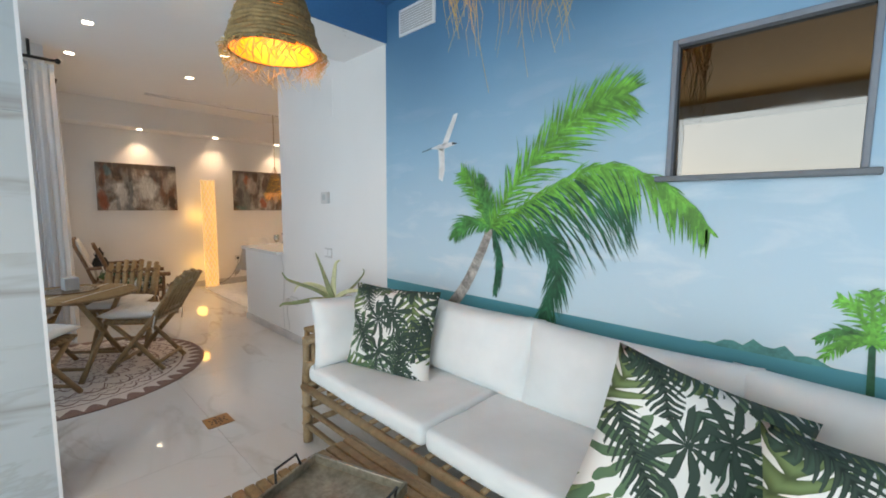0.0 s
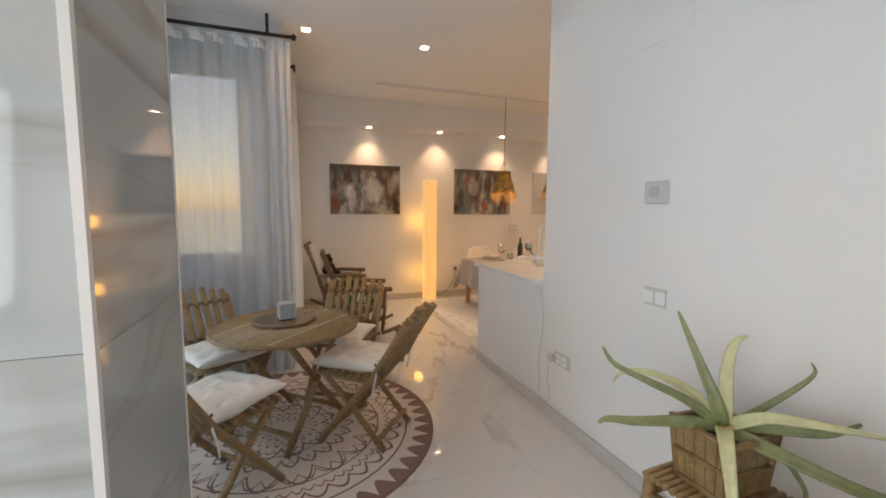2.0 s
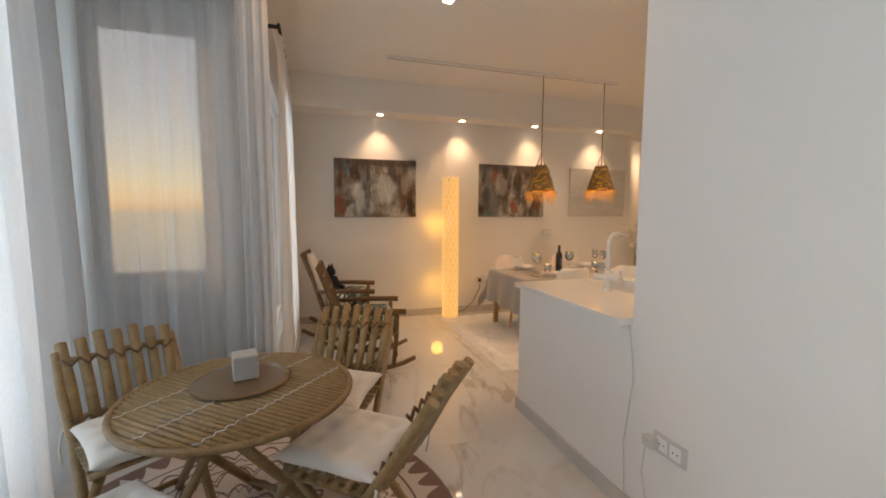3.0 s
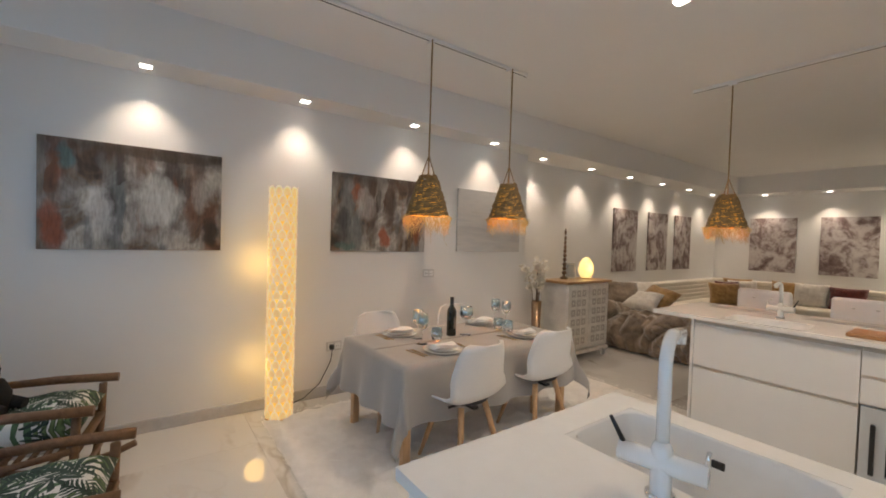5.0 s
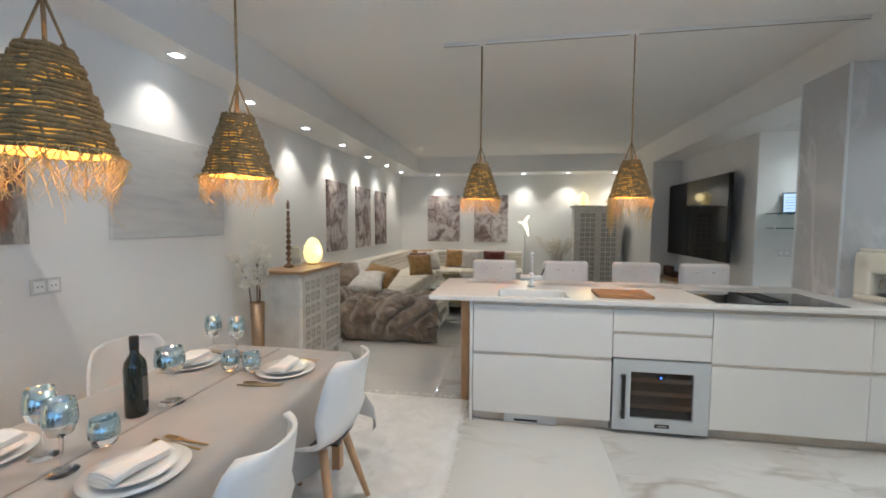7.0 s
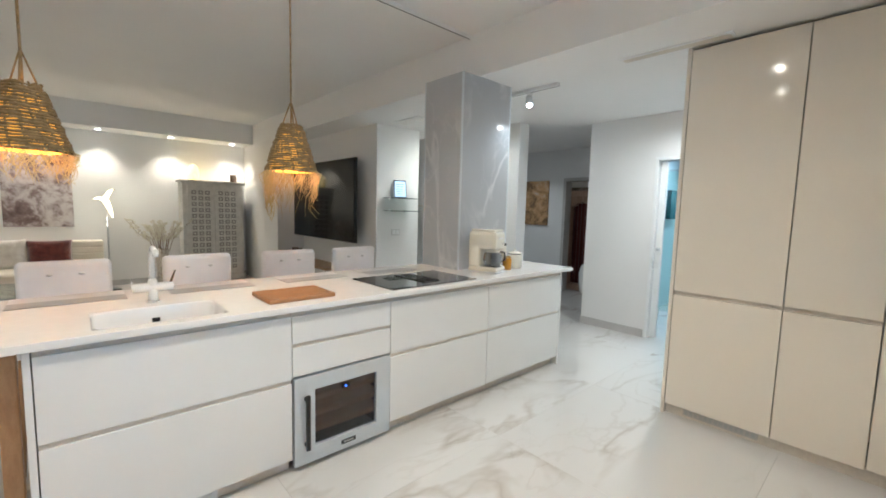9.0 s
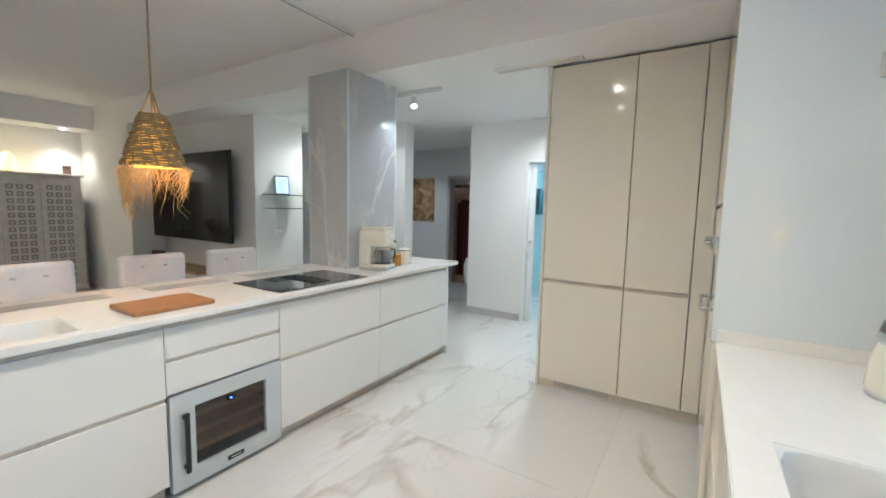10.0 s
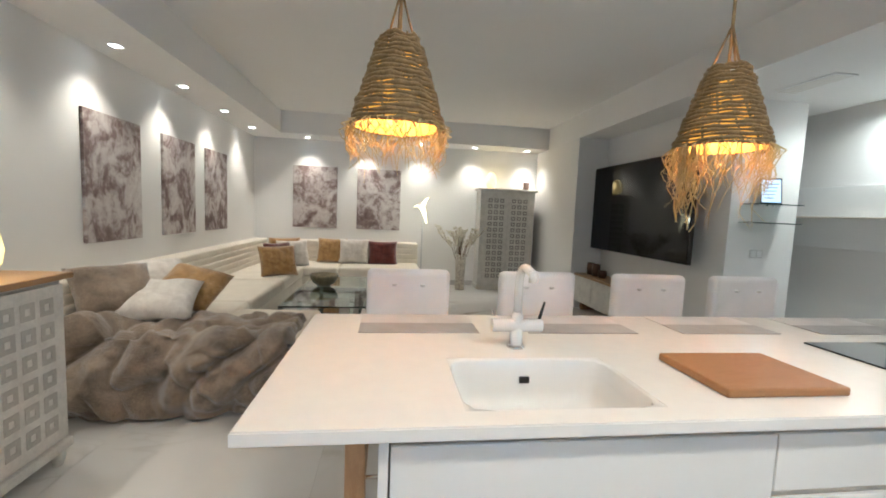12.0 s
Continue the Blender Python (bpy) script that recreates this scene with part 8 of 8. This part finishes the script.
bm_grid(bm, 130, 110, throw_fn)
part("fur", bm, M_FUR, tw)
for lab, mt, m in (("white fur cushion on the throw", M_FURWHITE, pose(-7.2, 7.32, 0.62, -62, 0, 10)), ("ochre fur cushion on the throw", M_FURGOLD, pose(-7.12, 7.62, 0.66, -55, 10, -12)),
                   ("white fur cushion leaning on the sofa back", M_FURWHITE, pose(-7.38, 7.72, 0.7, -50, 0, 60)), ("brown fur cushion at the sofa's end", M_FUR, pose(-7.45, 7.25, 0.7, -40, 0, 50)),
                   ("ochre fur cushion in the sofa corner", M_FURGOLD, pose(-7.0, 9.75, 0.61, -18, 0, 38)), ("wine-red plush cushion in the sofa corner", M_FURRED, pose(-7.12, 10.25, 0.61, -14, 0, 60)),
                   ("white fur cushion in the sofa corner", M_FURWHITE, pose(-7.0, 10.6, 0.62, -14, 0, 40)), ("ochre fur cushion deep in the sofa corner", M_FURGOLD, pose(-7.2, 10.95, 0.63, -12, 0, 30)),
                   ("ochre fur cushion on the sofa return", M_FURGOLD, pose(-6.5, 11.16, 0.63, -14, 0, -8)), ("white fur cushion on the sofa return", M_FURWHITE, pose(-6.14, 11.1, 0.63, -14, 0, 0)),
                   ("wine-red plush cushion on the sofa return", M_FURRED, pose(-5.66, 11.12, 0.61, -14, 0, 4))):
    pillow(lab, mt, m, 0.5, 0.42, 0.17, m.translation.y, "sofa cushions")

# glass coffee table and bowl
gt = thing("glass_table", "low rectangular glass coffee table", "coffee table")
gp = part("glass_top", boxes(((-6.55, 8.0, 0.405), (-5.75, 9.75, 0.42)), bevel=0.003), M_SHELFGLASS, gt, "clear greenish glass top")
gp.visible_shadow = False
for x in (-6.4, -5.9):
    for y in (8.2, 9.5):
        part("leg", bm_tube(bmesh.new(), [(x, y, 0.0), (x, y, 0.405)], 0.025, 14), M_CHROME, gt)
part("lower_shelf", boxes(((-6.45, 8.15, 0.14), (-5.85, 9.55, 0.16)), bevel=0.004), M_BLACKGLASS, gt, "dark lower shelf")
bw = thing("bowl", "hammered bronze bowl on the glass table", "bowl", at=pose(-6.3, 9.05, 0.421))
part("bowl", bm_lathe(bmesh.new(), [(0.0, 0.0), (0.07, 0.0), (0.13, 0.05), (0.165, 0.12), (0.158, 0.14), (0.145, 0.135), (0.11, 0.06), (0.0, 0.02)], 32), plain("bronze_bowl", (0.30, 0.26, 0.17), 0.4, 0.7, vary=0.2, scale=20, relief=0.4), bw)
lr = thing("living_rug", "grey low-pile rug under the glass table", "rug")
part("rug_surface", boxes(((-6.8, 7.9, 0.0005), (-5.2, 10.1, 0.012)), bevel=0.004), cloth("grey_pile", (0.42, 0.40, 0.39), weave=120, relief=0.6), lr)

# bird floor lamp
bl = thing("bird_floor_lamp", "slim floor lamp with glowing bird on a pole", "floor lamp", at=pose(-5.0, 11.15, 0))
part("base", bm_lathe(bmesh.new(), [(0.0, 0.0), (0.14, 0.0), (0.14, 0.015), (0.0, 0.02)], 28), M_BLACK, bl)
part("pole", bm_tube(bmesh.new(), [(0, 0, 0.015), (0, 0, 1.2)], 0.011, 10), M_STEEL, bl)
M_BIRD = glow("lit_bird", (1.0, 0.82, 0.5), 2.6)
bm = bmesh.new()
bm_tube(bm, [(0.07, 0, 1.14), (0.04, 0, 1.27), (0.0, 0, 1.38), (-0.03, 0, 1.45)], [0.008, 0.028, 0.042, 0.018], 10)
bm_tube(bm, [(-0.01, 0, 1.4), (-0.09, 0, 1.44), (-0.15, 0, 1.42)], [0.034, 0.02, 0.006], 8)
bm_tube(bm, [(-0.02, 0, 1.42), (0.05, 0, 1.55), (0.09, 0, 1.575)], [0.036, 0.022, 0.004], 8)
tagged(new("bird", mesh_of("bird", bm, M_BIRD))).parent = bl
part("beak", bm_tube(bmesh.new(), [(0.09, 0, 1.575), (0.13, 0, 1.57)], [0.006, 0.001], 6), M_GOLD, bl)
lamp("bird_light", "POINT", pose(-5.0, 10.95, 1.4), 4.0, (1.0, 0.85, 0.6), r=0.06)

# tall carved cabinet
gc = thing("tall_cabinet", "tall weathered grey cabinet with carved lattice doors", "cabinet")
GX0, GX1, GY0, GY1 = -4.0, -2.985, 11.22, 11.6
part("body", boxes(((GX0 + 0.02, GY0 + 0.02, 0.06), (GX1 - 0.02, GY1, 1.76)), bevel=0.004), M_GREYCAB, gc)
part("cornice", boxes(((GX0 - 0.02, GY0 - 0.02, 1.76), (GX1 + 0.02, GY1, 1.8)), bevel=0.01), M_GREYCAB, gc)
part("plinth", boxes(((GX0, GY0, 0.0), (GX1, GY1, 0.08)), bevel=0.008), M_GREYCAB, gc)
for x0 in (GX0 + 0.09, (GX0 + GX1) / 2 + 0.005):
    carved_door(gc, (x0, GY0, 0.12), (x0 + (GX1 - GX0) / 2 - 0.095, GY0 + 0.022, 1.72), "y", 3, 14, M_GREYCAB, M_LATTICE_SHADE)
egg_lamp("glowing mosaic egg lamp on the tall cabinet", pose(-3.78, 11.38, 1.8), 1.0)
cd = thing("candle_jar", "small brown candle jar on the tall cabinet", "candle", at=pose(-3.12, 11.4, 1.8))
part("jar", bm_lathe(bmesh.new(), [(0.0, 0.0), (0.05, 0.0), (0.055, 0.14), (0.048, 0.14), (0.045, 0.03), (0.0, 0.03)], 20), plain("brown_glass", (0.14, 0.09, 0.07), 0.3), cd)

# television, console and shelves
tv = thing("television", "large wall-mounted flat television", "television")
part("screen", boxes(((-2.575, 7.9, 0.92), (-2.565, 9.94, 2.06)), bevel=0.002), M_TVGLASS, tv)
part("casing", boxes(((-2.565, 7.89, 0.91), (-2.525, 9.95, 2.07)), bevel=0.006), M_BLACK, tv)
part("bracket", boxes(((-2.525, 8.6, 1.2), (-2.4, 9.2, 1.8))), M_BLACK, tv)
cs = thing("console", "long white and wood media console below the television", "console")
part("body", boxes(((-2.78, 8.3, 0.12), (-2.42, 9.9, 0.5)), bevel=0.006), M_WHITECAB, cs)
part("top", boxes(((-2.8, 8.28, 0.5), (-2.41, 9.92, 0.53)), bevel=0.005), M_OAKTOP, cs)
for y0 in (8.33, 8.86, 9.39):
    carved_door(cs, (-2.79, y0, 0.15), (-2.78, y0 + 0.48, 0.48), "x", 3, 3, M_WHITECAB, M_RELIEF_SHADE)
for y in (8.4, 9.8):
    part("foot", boxes(((-2.72, y - 0.03, 0.0), (-2.5, y + 0.03, 0.12))), M_CANEDARK, cs)
for y, h in ((9.75, 0.17), (9.6, 0.17), (9.42, 0.1)):
    b = thing("metal_vase", "dark bronze metal vessel on the console", "vessel", "console vessels", pose(-2.62, y, 0.53))
    part("vessel", bm_lathe(bmesh.new(), [(0.0, 0.0), (0.05, 0.0), (0.06, h * 0.5), (0.055, h), (0.048, h), (0.0, 0.02)], 20), plain("dark_bronze", (0.10, 0.06, 0.045), 0.3, 0.7) if "dark_bronze" not in bpy.data.materials else bpy.data.materials["dark_bronze"], b)
for z in (1.36, 1.53):
    sh = thing("glass_shelf", "slim glass wall shelf", "shelf", "glass shelves")
    part("pane", boxes(((-2.3, 7.42, z), (-1.85, 7.62, z + 0.01)), bevel=0.002), M_SHELFGLASS, sh)
    part("edge", boxes(((-2.302, 7.415, z), (-1.848, 7.42, z + 0.01))), plain("green_glass_edge", (0.03, 0.06, 0.055), 0.1), sh, "dark green glass edge")
    for x in (-2.2, -1.95):
        part("clip", boxes(((x - 0.012, 7.6, z - 0.012), (x + 0.012, 7.62, z + 0.02)), bevel=0.002), M_CHROME, sh)
tp = thing("tablet", "tablet with lit screen standing on the glass shelf", "tablet", at=pose(-2.08, 7.52, 1.541, -12, 0, -24))
part("case", boxes(((-0.085, -0.006, 0.0), (0.085, 0.006, 0.245)), bevel=0.004), M_BLACK, tp)
part("screen", boxes(((-0.075, -0.0085, 0.015), (0.075, -0.006, 0.23))), M_SCREEN, tp, "pale blue lit screen")
for k in range(5):
    part("screen_bar", boxes(((-0.055, -0.0095, 0.05 + 0.033 * k), (0.02 + 0.01 * k, -0.0085, 0.06 + 0.033 * k))), M_GREYBOX, tp)
part("stand", bm_tube(bmesh.new(), [(0, 0.01, 0.12), (0, 0.07, 0.0)], 0.008, 8), M_BLACK, tp)
ch2 = thing("corridor_shelf", "white wall shelf in the corridor", "shelf", at=pose(-1.23, 7.5, 0))
part("back_panel", boxes(((-0.03, -0.6, 1.15), (-0.002, 0.6, 1.75)), bevel=0.004), M_TRIM, ch2)
part("shelf", boxes(((-0.12, -0.62, 1.44), (-0.031, 0.62, 1.455)), bevel=0.002), M_GAP, ch2)


def bar_stool(label):
    s = thing("bar_stool", label, "bar stool", "island stools")
    bm = bmesh.new()
    bm_box(bm, (-0.21, 0.2, 0.68), (0.21, 0.27, 1.045), 0.03, 4)
    bk = part("backrest", bm, M_VELVET, s, "light grey backrest with two tufted dimples")
    # Two darker grey studs stand in for the shade of soft tufting dimples.
    for x in (-0.07, 0.07):
        for z in (0.965,):
            part("button", bm_lathe(bmesh.new(), [(0.0, 0.008), (0.013, 0.005), (0.016, 0.0), (0.0, -0.006)], 10, (x, 0.2, z)), plain("dimple_shade_grey", (0.58, 0.57, 0.59), 0.7) if "dimple_shade_grey" not in bpy.data.materials else bpy.data.materials["dimple_shade_grey"], bk)
    bm = bmesh.new()
    bm_box(bm, (-0.21, -0.2, 0.6), (0.21, 0.24, 0.69), 0.035, 4)
    part("seat", bm, M_VELVET, s)
    for sx in (-1, 1):
        for sy in (-1, 1):
            part("leg", bm_tube(bmesh.new(), [(sx * 0.17, sy * 0.17, 0.61), (sx * 0.2, sy * 0.2, 0.01)], [0.018, 0.014], 8), M_BEECH, s)
    for a, b in (((-1, -1), (1, -1)), ((1, -1), (1, 1)), ((1, 1), (-1, 1)), ((-1, 1), (-1, -1))):
        part("footrest", bm_tube(bmesh.new(), [(a[0] * 0.19, a[1] * 0.19, 0.22), (b[0] * 0.19, b[1] * 0.19, 0.22)], 0.009, 8), M_CHROME, s)
    return s


bs = bar_stool("light grey tufted velvet bar stool at the island")
bs.matrix_world = pose(-5.445, 5.98, 0)
for x in (-4.755, -4.13, -3.535):
    copy_thing(bs, pose(x, 5.98, 0, 0, 0, random.Random(x).uniform(-3, 3)))

# hall: carved mirror frame, bathroom door
mf = thing("carved_arch", "carved pale wooden arch with maroon curtain beyond the hall", "archway", at=pose(1.4, 6.76, 0))
for y in (-0.26, 0.26):
    ps = part("side_post", boxes(((-0.04, y - 0.05, 0.1), (0.08, y + 0.05, 1.72)), bevel=0.012), M_CARVEDWOOD, mf)
    for z in (0.35, 0.75, 1.15, 1.5):
        part("rosette", bm_lathe(bmesh.new(), [(0.0, z + 0.05), (0.03, z + 0.03), (0.045, z), (0.03, z - 0.03), (0.0, z - 0.05)], 10, (-0.035, y, 0)), M_CARVEDWOOD, ps)
bm = bmesh.new()
for k in range(9):
    y = -0.21 + 0.42 * (k + 0.5) / 9
    bm_box(bm, (-0.03, y - 0.024, 1.5 + 0.1 * math.sin(math.pi * (k + 0.5) / 9) - 0.02 * (k % 2)), (0.06, y + 0.024, 1.72), 0.01)
part("arch", bm, M_CARVEDWOOD, mf, "scalloped carved arch")
part("header", boxes(((-0.06, -0.33, 1.7), (0.09, 0.33, 1.8)), bevel=0.02), M_CARVEDWOOD, mf)
part("sill", boxes(((-0.08, -0.33, 0.0), (0.1, 0.33, 0.12)), bevel=0.012), M_CARVEDWOOD, mf)
bm = bmesh.new()
bm_grid(bm, 50, 4, lambda u, v: Vector((0.05 + 0.012 * math.sin(u * 40), -0.21 + 0.42 * u, 0.12 + 1.55 * v)))
part("maroon_panel", bm, M_MAROON, mf, "dark maroon draped panel")
sj2 = thing("white_urn", "small white urn at the arch's foot", "urn", at=pose(1.27, 6.6, 0.0))
part("urn", bm_lathe(bmesh.new(), [(0.0, 0.0), (0.06, 0.0), (0.08, 0.15), (0.09, 0.35), (0.06, 0.46), (0.04, 0.5), (0.0, 0.5)], 20), M_PORC, sj2)
canvas("hall_picture", "dark brown picture in the room beyond the hall", "picture", (2.724, 7.3, 1.1), (2.75, 7.8, 1.95), "x",
       painting("far_print", [(0.04, 0.035, 0.03), (0.14, 0.12, 0.1), (0.3, 0.27, 0.23), (0.4, 0.37, 0.33)], 9.0, (1, 2, 2), 1.6))
# Unseen downlight added to light the arch and the room behind.
downlight(1.9, 6.9, LO, 16, 130, (1.0, 0.86, 0.66))
db = structure("door_1", boxes(((-0.612, 4.77, 0.0), (-0.438, 4.803, 2.03)), ((-0.612, 3.897, 0.0), (-0.438, 3.93, 2.03)), ((-0.612, 3.93, 1.995), (-0.438, 4.77, 2.03)), bevel=0.004), M_TRIM, "white door frame of the open bathroom door")
lf = part("door_leaf", boxes(((-0.545, 4.7, 0.01), (-0.505, 4.768, 1.99)), bevel=0.003), M_TRIM, db, "white sliding door leaf, nearly open")
part("door_handle", bm_lathe(bmesh.new(), [(0.0, 0.02), (0.02, 0.02), (0.022, 0.0), (0.02, -0.02), (0.0, -0.02)], 16, (-0.553, 4.735, 1.02)), M_STEEL, lf, "round steel finger pull")
bs2 = thing("bathroom_cabinet", "teal and white bathroom wall cabinet", "cabinet")
part("body", boxes(((0.8, 5.1, 1.35), (1.5, 5.296, 1.75)), bevel=0.006), plain("teal_glass", (0.02, 0.12, 0.14), 0.2), bs2)
sw = thing("shower_screen", "glass shower screen with pale blue tint", "shower screen")
g2 = part("glass", boxes(((0.75, 4.4, 0.05), (0.76, 5.296, 2.0))), M_SHELFGLASS, sw)
g2.visible_shadow = False
part("rail", boxes(((0.74, 4.4, 2.0), (0.77, 5.296, 2.03))), M_CHROME, sw)


# ---- floor tiles, laid last ----
TW, TL = 1.2, 1.2
tile_mesh = mesh_of("floor_tile", boxes(((0.0007, 0.0007, -0.0035), (TW - 0.0007, TL - 0.0007, 0.0))), M_FLOOR)
floor_ob = bpy.data.objects["floor"]
for i in range(10):
    for j in range(12):
        t = new("floor_tile", tile_mesh)
        t.matrix_world = pose(-8.28 + TW * i, -2.68 + TL * j, 0)
        t.parent = floor_ob
